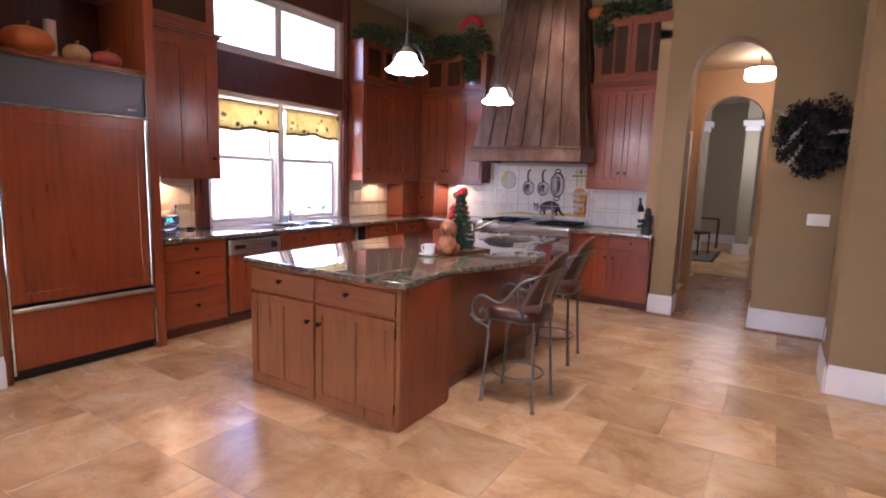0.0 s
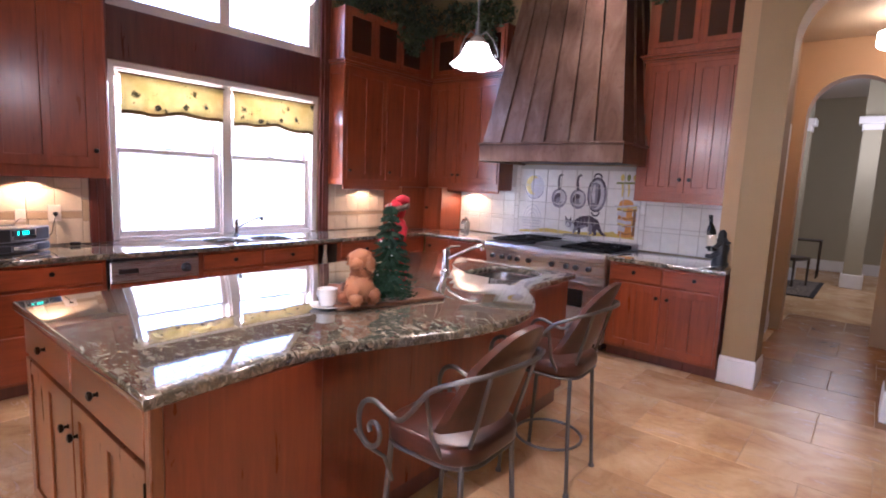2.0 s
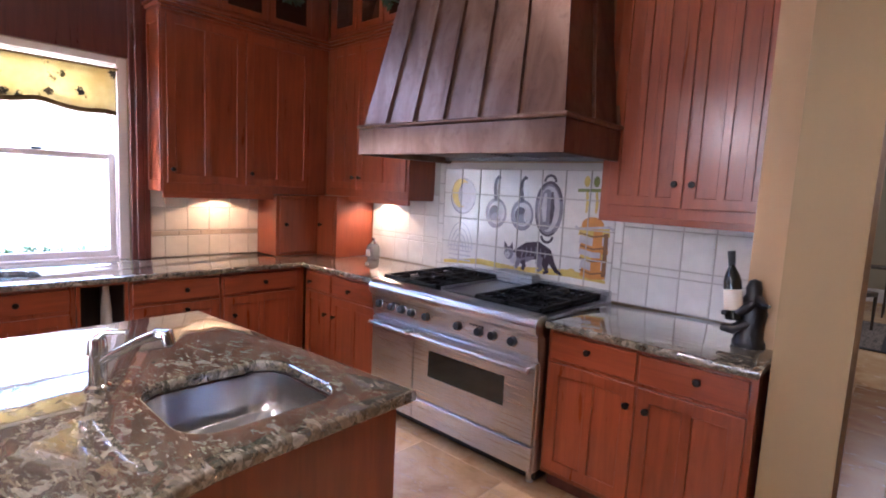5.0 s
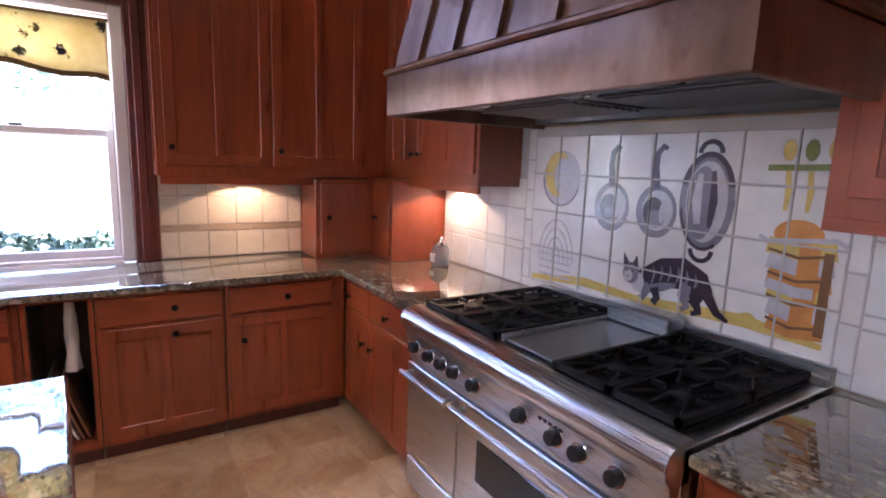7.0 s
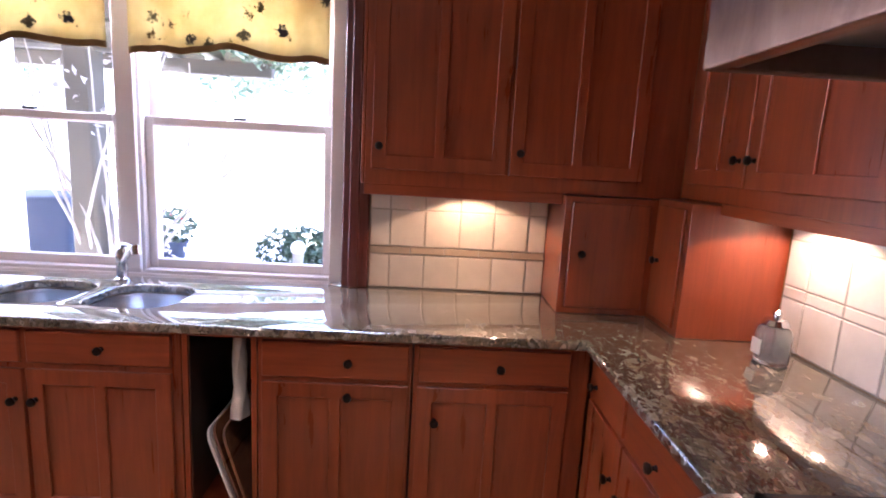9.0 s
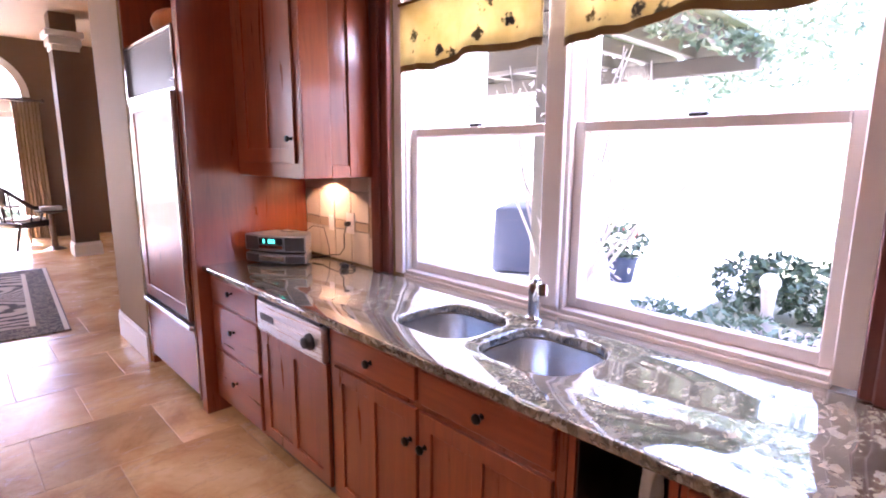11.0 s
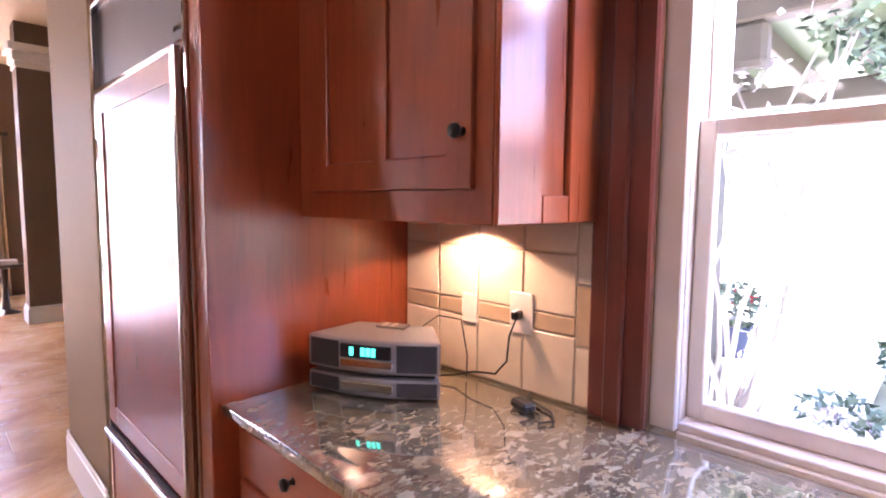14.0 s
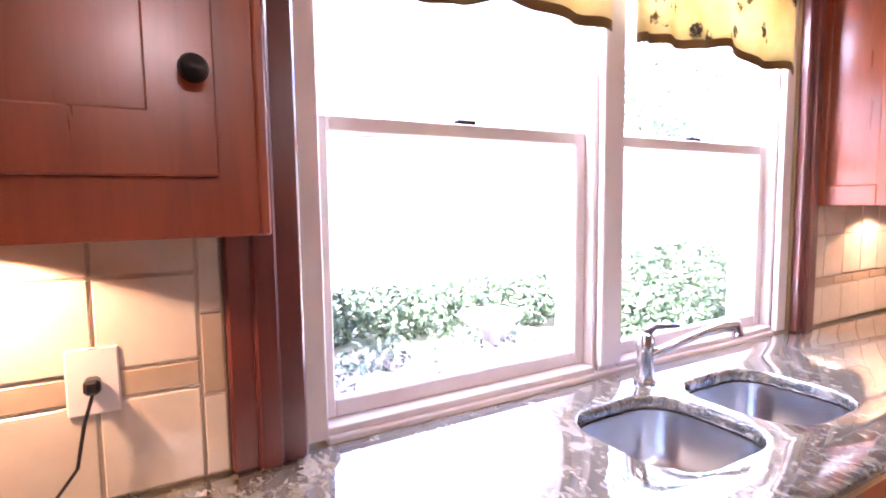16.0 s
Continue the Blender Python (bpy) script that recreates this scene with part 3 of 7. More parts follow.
# arched french doors of the living room
DOORS_X = [-3.01, -1.28, 0.45, 2.18]
HALF, SPRING, FAR_Y = 0.64, 2.52, -5.8
loop_holes = []
for cx in DOORS_X:
    loop_holes.append([(cx - HALF, 0.0), (cx + HALF, 0.0)] + [(cx + HALF * math.cos(math.pi * k / 16), SPRING + 0.67 * math.sin(math.pi * k / 16)) for k in range(17)])
bm = prism([(-5.15, -0.1), (4.2, -0.1), (4.2, 4.2), (-5.15, 4.2)], loop_holes, 0, 0.25)
bm.transform(Matrix.Translation((0, FAR_Y, 0)) @ Matrix.Rotation(radians(90), 4, "X"))
structure("wall_south", bm, WALL_TAUPE, "taupe wall with arched french doors")


def french_door(index, cx):
    t = thing("door_%d" % index, pose(cx, FAR_Y - 0.03, 0), "white double french door under an arched fanlight", "door", "french doors", "structure")
    arc_o = [((HALF + 0.10) * math.cos(math.pi * k / 20), SPRING + 0.77 * math.sin(math.pi * k / 20) + 0.05 * math.exp(-((k - 10) / 1.6) ** 2)) for k in range(21)]
    arc_i = [((HALF - 0.02) * math.cos(math.pi * k / 20), SPRING + 0.65 * math.sin(math.pi * k / 20)) for k in range(20, -1, -1)]
    bm = prism(arc_o + arc_i, [], 0, 0.09)
    bm.transform(Matrix.Translation((0, 0.10, 0)) @ Matrix.Rotation(radians(90), 4, "X"))
    part("arch_trim", bm, WHITE, t)
    part("door_frame", boxes((-HALF, -HALF + 0.05, -0.06, 0.05, 0, SPRING), (HALF - 0.05, HALF, -0.06, 0.05, 0, SPRING),
                             (-HALF + 0.05, HALF - 0.05, -0.06, 0.05, 2.25, 2.40), (-HALF, HALF, -0.06, 0.06, SPRING - 0.08, SPRING), (-HALF + 0.05, HALF - 0.05, -0.02, 0.03, 2.40, SPRING - 0.08), bevel=0.006), WHITE, t)
    for s in (-1, 1):
        a, b = sorted((0.01 * s, (HALF - 0.05) * s))
        leaf = part("door_leaf", boxes((a, a + 0.08, -0.04, 0.0, 0.02, 2.25), (b - 0.08, b, -0.04, 0.0, 0.02, 2.25),
                                       (a + 0.08, b - 0.08, -0.04, 0.0, 0.02, 0.17), (a + 0.08, b - 0.08, -0.04, 0.0, 2.15, 2.25), bevel=0.005), WHITE, t)
        part("pane", boxes((a + 0.08, b - 0.08, -0.024, -0.016, 0.17, 2.15)), GLASS, leaf)
    arc = [((HALF - 0.02) * math.cos(math.pi * k / 16), SPRING + 0.65 * math.sin(math.pi * k / 16)) for k in range(17)]
    bm = prism(arc, [], 0, 0.008)
    bm.transform(Matrix.Translation((0, -0.02, 0)) @ Matrix.Rotation(radians(90), 4, "X"))
    part("fanlight_pane", bm, GLASS, t)


for i, cx in enumerate(DOORS_X):
    french_door(i + 1, cx)

# baseboards
def baseboard(x0, x1, y0, y1, h=0.225):
    bm = boxes((x0, x1, y0, y1, 0, h - 0.03), bevel=0.003)
    box(bm, x0 + 0.004, x1 - 0.004, y0 + 0.004, y1 - 0.004, h - 0.03, h, 0.003)
    structure("baseboard", bm, WHITE, "tall white painted baseboard")


baseboard(-0.262, 0.012, ARCH_Y - 0.018, ARCH_Y - 0.002)
baseboard(-0.003, 0.013, ARCH_Y, ARCH_Y + 0.28)
baseboard(0.775, 3.0, ARCH_Y - 0.018, ARCH_Y - 0.002)
baseboard(0.774, 0.788, ARCH_Y, ARCH_Y + 0.28)
baseboard(1.345, 1.363, 5.482, 6.06)
baseboard(1.365, 4.0, 5.480, 5.498)
baseboard(-3.413, -3.396, 1.22, 2.05)
baseboard(-4.4, -3.398, 1.20, 1.218)
baseboard(-4.948, -4.93, -5.78, 1.2)
baseboard(-3.0, 3.0, 16.28, 16.298)
baseboard(-0.245, -0.229, 7.52, 9.58, 0.2)
baseboard(0.962, 0.978, 7.52, 9.58, 0.2)

# column at the living room's edge
col = thing("column", pose(-3.95, -3.36, 0), "square taupe column with a white capital and base", "column", kind="structure")
part("shaft", boxes((-0.16, 0.16, -0.16, 0.16, 0.21, 3.0)), WALL_TAUPE, col)
part("base", boxes((-0.185, 0.185, -0.185, 0.185, 0, 0.17), (-0.172, 0.172, -0.172, 0.172, 0.17, 0.21), bevel=0.004), WHITE, col)
part("capital", boxes((-0.175, 0.175, -0.175, 0.175, 3.0, 3.07), (-0.20, 0.20, -0.20, 0.20, 3.07, 3.18), (-0.235, 0.235, -0.235, 0.235, 3.18, 3.27), bevel=0.012), WHITE, col)
part("upper_block", boxes((-0.16, 0.16, -0.16, 0.16, 3.27, 3.52)), WALL_TAUPE, col)
# timber frame in the tray ceiling
tray = thing("ceiling_beams", pose(0.9, -1.3, 3.65), "dark timber beam frame in the tray ceiling", "ceiling beam", kind="structure")
for q in ((-3.02, 3.08, -2.40, -2.18, 0.10, 0.28), (-3.02, -2.80, -2.18, 2.18, 0.10, 0.28)):
    part("edge_beam", boxes(q, bevel=0.01), BEAM, tray)
for x in (-1.6, -0.2, 1.2):
    part("cross_beam", boxes((x - 0.09, x + 0.09, -2.18, 2.18, 0.14, 0.27), bevel=0.01), BEAM, tray)
part("long_beam", boxes((-2.8, 3.0, -1.2, -1.02, 0.16, 0.28), bevel=0.01), BEAM, tray)
tray2 = thing("dining_ceiling_beams", pose(-4.3, -0.4, 3.52), "timber framed ceiling recess over the side bay", "ceiling beam", kind="structure")
for q in ((-0.62, 0.98, -0.65, -0.45, -0.20, -0.02), (0.78, 0.98, -0.45, 1.5, -0.20, -0.02)):
    part("edge_beam", boxes(q, bevel=0.01), BEAM, tray2)
part("board", boxes((-0.62, 0.78, -0.45, 1.5, -0.06, -0.01)), BEAM, tray2)

# ---- kitchen window ----
def sash_unit(t, y0, y1):
    """One double-hung unit between y0 and y1, in the wall's depth."""
    x = WEST - 0.12
    mid = 1.662
    part("jamb", boxes((x - 0.10, x + 0.075, y0, y0 + 0.02, WIN_Z0, WIN_Z1), (x - 0.10, x + 0.075, y1 - 0.02, y1, WIN_Z0, WIN_Z1),
                       (x - 0.10, x + 0.075, y0 + 0.02, y1 - 0.02, WIN_Z1 - 0.03, WIN_Z1), (x - 0.10, x + 0.09, y0 + 0.02, y1 - 0.02, WIN_Z0, WIN_Z0 + 0.02), bevel=0.003), SASH, t)
    for name, dx, z0, z1 in (("lower_sash", 0.02, WIN_Z0 + 0.02, mid + 0.025), ("upper_sash", -0.035, mid - 0.02, WIN_Z1 - 0.03)):
        a, b = y0 + 0.02, y1 - 0.02
        s = part(name, boxes((x + dx - 0.02, x + dx + 0.02, a, a + 0.04, z0, z1), (x + dx - 0.02, x + dx + 0.02, b - 0.04, b, z0, z1),
                             (x + dx - 0.02, x + dx + 0.02, a + 0.04, b - 0.04, z0, z0 + 0.045), (x + dx - 0.02, x + dx + 0.02, a + 0.04, b - 0.04, z1 - 0.04, z1), bevel=0.004), SASH, t)
        part("pane", boxes((x + dx - 0.004, x + dx + 0.004, a + 0.04, b - 0.04, z0 + 0.045, z1 - 0.04)), GLASS, s).visible_shadow = False
        if dx > 0:
            c = (a + b) / 2
            part("sash_lock", boxes((x + dx - 0.014, x + dx + 0.016, c - 0.03, c + 0.03, z1, z1 + 0.014), bevel=0.004), KNOB, s)


MID_Y = 5.08
win = thing("window_1", pose(0, 0, 0), "cream painted double-hung kitchen window pair", "window", kind="structure")
sash_unit(win, WIN_Y0, MID_Y - 0.035)
sash_unit(win, MID_Y + 0.035, WIN_Y1)
part("mullion", boxes((WEST - 0.22, WEST - 0.035, MID_Y - 0.035, MID_Y + 0.035, WIN_Z0, WIN_Z1), bevel=0.003), SASH, win)
part("casing", boxes((WEST - 0.035, WEST - 0.012, 4.085, 4.15, 0.925, 2.36), (WEST - 0.035, WEST - 0.012, 6.04, 6.105, 0.925, 2.36),
                     (WEST - 0.035, WEST - 0.012, 4.15, 6.04, 2.31, 2.36), (WEST - 0.035, WEST - 0.012, MID_Y - 0.045, MID_Y + 0.045, 0.945, 2.31), bevel=0.004), SASH, win)
part("window_sill", boxes((WEST - 0.22, WEST - 0.02, 4.15, 6.04, 0.905, 0.925), bevel=0.004), SASH, win)
tr = thing("window_2", pose(0, 0, 0), "cream painted transom window above the sink", "window", kind="structure")
x = WEST - 0.12
part("window_frame", boxes((x - 0.08, x + 0.09, 4.14, 4.20, TR_Z0, TR_Z1), (x - 0.08, x + 0.09, 5.995, 6.055, TR_Z0, TR_Z1), (x - 0.08, x + 0.09, 4.2, 5.995, TR_Z0, TR_Z0 + 0.06),
                           (x - 0.08, x + 0.09, 4.2, 5.995, TR_Z1 - 0.06, TR_Z1), (x - 0.08, x + 0.09, MID_Y - 0.05, MID_Y + 0.05, TR_Z0 + 0.06, TR_Z1 - 0.06), bevel=0.004), SASH, tr)
for a, b in ((4.2, MID_Y - 0.05), (MID_Y + 0.05, 5.995)):
    part("pane", boxes((x - 0.004, x + 0.004, a, b, TR_Z0 + 0.06, TR_Z1 - 0.06)), GLASS, tr).visible_shadow = False
part("casing", boxes((WEST - 0.035, WEST - 0.012, 4.09, 4.15, TR_Z0 - 0.03, TR_Z1 + 0.04), (WEST - 0.035, WEST - 0.012, 6.045, 6.09, TR_Z0 - 0.03, TR_Z1 + 0.04),
                     (WEST - 0.035, WEST - 0.012, 4.15, 6.045, TR_Z0 - 0.03, TR_Z0 + 0.01), (WEST - 0.035, WEST - 0.012, 4.15, 6.045, TR_Z1, TR_Z1 + 0.04), bevel=0.004), SASH, tr)
# dark cherry panelling round the windows
structure("trim", boxes((WEST, WEST + 0.035, 3.935, 4.09, 0.92, ROOF), (WEST, WEST + 0.05, 3.985, 4.035, 0.92, ROOF), (WEST, WEST + 0.035, 6.107, 6.235, 0.92, ROOF), (WEST, WEST + 0.05, 6.14, 6.19, 0.92, ROOF), bevel=0.006), CASING, "dark cherry casing boards beside the window")
structure("trim", boxes((WEST, WEST + 0.02, 4.09, 6.107, 2.362, TR_Z0 - 0.032), (WEST, WEST + 0.02, 4.09, 6.107, TR_Z1 + 0.042, ROOF), bevel=0.004), CASING, "dark cherry panel between the windows")


# ---- cabinets ----
def knob(parent, x, y, z, r=0.017):
    bm = bmesh.new()
    m = Matrix.Translation((x, y, z)) @ Matrix.Rotation(radians(90), 4, "X")
    lathe(bm, [(0.010, 0.0), (0.006, 0.006), (0.006, 0.014), (r * 0.8, 0.018), (r, 0.024), (r * 0.85, 0.031), (0.003, 0.034)], m, 14)
    part("knob", bm, KNOB, parent, "dark bronze round knob")


def shaker(parent, name, x0, x1, z0, z1, panels=2, knobs=(), proud=0.014, frame_w=0.06, glass=False, material=None):
    """A framed door or drawer front in one skin, with sunk panels; its front stands at y = -proud."""
    f = min(frame_w, (z1 - z0) * 0.27)
    wide, half = x1 - x0 - 2 * f, f * 0.36
    xs = [x0, x0 + f]
    for k in range(1, panels):
        c = x0 + f + wide * k / panels
        xs += [c - half, c + half]
    xs += [x1 - f, x1]
    zs = [z0, z0 + f, z1 - f, z1]
    y0, y1 = -proud, 0.004
    bm, seen = bmesh.new(), {}

    def v(x, y, z):
        key = (round(x, 5), round(y, 5), round(z, 5))
        if key not in seen:
            seen[key] = bm.verts.new((x, y, z))
        return seen[key]

    nx, nz = len(xs) - 1, 3
    sunk = lambda i, k: k == 1 and i % 2 == 1
    deep = lambda i, k: y0 + 0.009 if sunk(i, k) else y0
    for i in range(nx):
        for k in range(nz):
            d = deep(i, k)
            bm.faces.new((v(xs[i], d, zs[k]), v(xs[i + 1], d, zs[k]), v(xs[i + 1], d, zs[k + 1]), v(xs[i], d, zs[k + 1])))
            if sunk(i, k):
                ring = [(xs[i], zs[k]), (xs[i + 1], zs[k]), (xs[i + 1], zs[k + 1]), (xs[i], zs[k + 1])]
                for p, q in zip(ring, ring[1:] + ring[:1]):
                    bm.faces.new((v(p[0], y0, p[1]), v(q[0], y0, q[1]), v(q[0], d, q[1]), v(p[0], d, p[1])))
    edge = [(x, z0) for x in xs] + [(x1, z) for z in zs[1:]] + [(x, z1) for x in xs[-2::-1]] + [(x0, z) for z in zs[-2:0:-1]]
    for p, q in zip(edge, edge[1:] + edge[:1]):
        bm.faces.new((v(p[0], y0, p[1]), v(q[0], y0, q[1]), v(q[0], y1, q[1]), v(p[0], y1, p[1])))
    bmesh.ops.recalc_face_normals(bm, faces=bm.faces[:])
    rim = [e for e in bm.edges if len(e.link_faces) == 2 and e.calc_face_angle(0) > 1.0 and abs(e.verts[0].co.y - y0) < 1e-5 and abs(e.verts[1].co.y - y0) < 1e-5]
    bmesh.ops.bevel(bm, geom=rim, offset=0.0022, segments=1, affect="EDGES", profile=0.5)
    d = part(name, bm, material or (CHERRY if z1 - z0 > 0.3 else CHERRY_X), parent)
    if glass:
        for k in range(panels):
            a, b = xs[1 + 2 * k], xs[2 + 2 * k]
            part("pane", boxes((a - 0.001, b + 0.001, y0 + 0.004, y0 + 0.008, zs[1] - 0.001, zs[2] + 0.001)), CABGLASS, d, "dark glass pane")
    for kx, kz in knobs:
        knob(d, kx, y0, kz)
    return d


def plain_drawer(parent, x0, x1, z0, z1, knobs, proud=0.014, material=None):
    bm = boxes((x0, x1, -proud, 0.006, z0, z1), bevel=0.004)
    d = part("drawer_front", bm, material or CHERRY_X, parent)
    for kx, kz in knobs:
        knob(d, kx, -proud, kz)


def base_cabinet(m, w, label, group, depth=0.60, kick=True, side=True):
    t = thing("base_cabinet", m, label, "cabinet", group)
    rows = [(0.002, w - 0.002, 0, depth, 0.10, 0.878)]
    part("body", boxes(*rows, bevel=0.002), CHERRY, t)
    if kick:
        part("toe_kick", boxes((0.002, w - 0.002, 0.075, depth, 0.0, 0.10)), CASING, t)
    return t


FACE_X = -3.50
WEST_G, NORTH_G = "base cabinets under the window", "base cabinets beside the range"


def west_pose(y0, x=FACE_X, z=0):
    return pose(x, y0, z, 0, 0, 90)


# drawer unit beside the refrigerator panel
c = base_cabinet(west_pose(3.185), 0.655, "cherry base cabinet with three drawers", WEST_G, 0.62)
for z0, z1 in ((0.72, 0.86), (0.44, 0.70), (0.12, 0.42)):
    plain_drawer(c, 0.03, 0.625, z0, z1, [(0.33, (z0 + z1) / 2 + 0.02)])
# dishwasher
dw = thing("dishwasher", west_pose(3.845), "stainless dishwasher with a cherry door panel", "dishwasher")
part("body", boxes((0.003, 0.637, 0.005, 0.60, 0.10, 0.875)), BLACK, dw)
panel = part("control_panel", boxes((0.01, 0.63, -0.03, 0.004, 0.70, 0.855), bevel=0.008), STEEL, dw, "brushed steel control panel")
bm = bmesh.new()
lathe(bm, [(0.038, 0), (0.036, 0.012), (0.026, 0.022), (0.024, 0.034), (0.004, 0.036)], Matrix.Translation((0.53, -0.03, 0.775)) @ Matrix.Rotation(radians(90), 4, "X"), 18)
part("dial", bm, BLACK, panel, "black round dial")
part("badge", boxes((0.06, 0.19, -0.033, -0.029, 0.765, 0.80), bevel=0.001), BLACK, panel, "dark badge plate")
part("vent_slot", boxes((0.03, 0.61, -0.028, 0.0, 0.858, 0.872)), BLACK, panel)
shaker(dw, "door_panel", 0.012, 0.628, 0.13, 0.695, 2)
part("toe_kick", boxes((0.003, 0.637, 0.075, 0.3, 0.0, 0.10)), CASING, dw)
# sink base
c = base_cabinet(west_pose(4.485), 1.135, "cherry sink base cabinet with two false drawers and two doors", WEST_G, 0.10)
plain_drawer(c, 0.04, 0.55, 0.735, 0.86, [(0.30, 0.80)])
plain_drawer(c, 0.575, 1.10, 0.735, 0.86, [(0.85, 0.80)])
shaker(c, "door", 0.04, 0.555, 0.13, 0.71, 2, [(0.525, 0.59)])
shaker(c, "door", 0.57, 1.10, 0.13, 0.71, 2, [(0.60, 0.59)])
# open tray slot
c = thing("base_cabinet", west_pose(5.62), "open cherry tray cabinet with upright boards", "cabinet", WEST_G)
part("body", boxes((0.002, 0.022, 0, 0.6, 0.10, 0.878), (0.258, 0.278, 0, 0.6, 0.10, 0.878), (0.022, 0.258, 0.55, 0.6, 0.10, 0.878), (0.022, 0.258, 0.0, 0.55, 0.10, 0.135), (0.022, 0.258, 0.0, 0.55, 0.862, 0.878)), CHERRY, c)
# near-black boards put the open slot's shade into colour
for q in ((0.022, 0.026, 0.012, 0.55, 0.135, 0.862), (0.254, 0.258, 0.012, 0.55, 0.135, 0.862), (0.026, 0.254, 0.545, 0.55, 0.135, 0.862)):
    part("lining", boxes(q), DARKWOOD, c, "near-black lining standing in for the slot's shade")
part("toe_kick", boxes((0.002, 0.278, 0.075, 0.6, 0.0, 0.10)), CASING, c)
c = base_cabinet(west_pose(5.90), 0.585, "cherry base cabinet with one drawer and one door", WEST_G)
plain_drawer(c, 0.02, 0.57, 0.72, 0.86, [(0.345, 0.79)])
shaker(c, "door", 0.02, 0.57, 0.13, 0.70, 2, [(0.345, 0.655)])
c = base_cabinet(west_pose(6.487), 0.68, "cherry corner base cabinet with one drawer and one door", WEST_G)
plain_drawer(c, 0.02, 0.60, 0.72, 0.86, [(0.33, 0.79)])
shaker(c, "door", 0.02, 0.60, 0.13, 0.70, 2, [(0.09, 0.565)])
FACE_Y = 7.17
c = base_cabinet(pose(-3.48, FACE_Y, 0), 0.93, "cherry base cabinet with two drawers and two doors", NORTH_G, 0.70)
plain_drawer(c, 0.03, 0.36, 0.72, 0.86, [(0.10, 0.775)])
plain_drawer(c, 0.375, 0.91, 0.72, 0.86, [(0.60, 0.775)])
shaker(c, "door", 0.03, 0.365, 0.13, 0.70, 1, [(0.31, 0.55)])
shaker(c, "door", 0.375, 0.91, 0.13, 0.70, 2, [(0.42, 0.55)])
c = base_cabinet(pose(-1.215, FACE_Y, 0), 0.95, "cherry base cabinet with two drawers and two doors", NORTH_G, 0.70)
plain_drawer(c, 0.02, 0.465, 0.725, 0.86, [(0.23, 0.805)])
plain_drawer(c, 0.48, 0.92, 0.725, 0.86, [(0.73, 0.805)])
shaker(c, "door", 0.02, 0.47, 0.13, 0.705, 2, [(0.44, 0.61)])
shaker(c, "door", 0.48, 0.92, 0.13, 0.705, 2, [(0.53, 0.61)])

# granite worktops
SINK1, SINK2 = rounded(-3.985, -3.63, 4.70, 5.07, 0.11), rounded(-3.985, -3.63, 5.13, 5.50, 0.11)
bm = prism([(WEST + 0.002, 3.186), (-3.455, 3.186), (-3.455, 7.125), (-2.55, 7.125), (-2.55, RANGE_Y - 0.002), (WEST + 0.002, RANGE_Y - 0.002)], [SINK1[::-1], SINK2[::-1]], 0.88, 0.92, 0.012)
single("worktop", bm, GRANITE, "polished brown conglomerate granite worktop with two sink cutouts", "worktop")
bm = prism([(-1.215, 7.125), (-0.262, 7.125), (-0.262, RANGE_Y - 0.002), (-1.215, RANGE_Y - 0.002)], [], 0.88, 0.92, 0.012)
single("worktop", bm, GRANITE, "polished brown granite worktop beside the range", "worktop")


def sink(loops, label, depth=0.19):
    t = thing("sink", pose(0, 0, 0.92), label, "sink")
    for loop in loops:
        bm = bmesh.new()
        cx, cy = sum(p[0] for p in loop) / len(loop), sum(p[1] for p in loop) / len(loop)
        rings = []
        for s, z in ((1.03, -0.041), (1.0, -0.041), (0.985, -0.06), (0.95, -depth + 0.03), (0.86, -depth), (0.12, -depth - 0.006), (0.10, -depth - 0.02)):
            rings.append([bm.verts.new((cx + s * (px - cx), cy + s * (py - cy), z)) for px, py in loop])
        n = len(loop)
        for a, c in zip(rings, rings[1:]):
            for k in range(n):
                bm.faces.new((a[k], a[(k + 1) % n], c[(k + 1) % n], c[k]))
        bm.faces.new(rings[-1])
        bowl = part("bowl", bm, STEEL_Z, t, "", 50)
        bm = bmesh.new()
        lathe(bm, [(0.045, -depth + 0.001), (0.042, -depth + 0.005), (0.03, -depth + 0.003), (0.002, -depth + 0.002)], Matrix.Translation((cx, cy, 0)), 18)
        part("drain", bm, CHROME, bowl)
    return t


sink([SINK1, SINK2], "undermounted stainless double sink below the window")


# ---- wall cabinets ----
def crown(bm, x0, x1, y0, z, side0=True, side1=True, d=0.3):
    for k, (o, h0, h1) in enumerate(((0.012, 0.0, 0.02), (0.028, 0.02, 0.045), (0.045, 0.045, 0.065))):
        box(bm, x0 - (o if side0 else 0), x1 + (o if side1 else 0), y0 - o, y0 + d, z + h0, z + h1, 0.004)


def wall_cabinet(m, w, depth, z0, z1, top, label, valance=True):
    """A lower tier with doors, a moulding, and a glazed upper tier; its front stands at y = 0."""
    t = thing("wall_cabinet", m, label, "cabinet", "wall cabinets")
    part("body", boxes((0, w, 0, depth, z0, z1), bevel=0.002), CHERRY, t)
    bm = bmesh.new()
    crown(bm, 0, w, 0, z1, d=depth)
    part("moulding", bm, CHERRY_X, t)
    part("upper_body", boxes((0, w, 0.01, depth, z1 + 0.065, top), bevel=0.002), CHERRY, t)
    return t


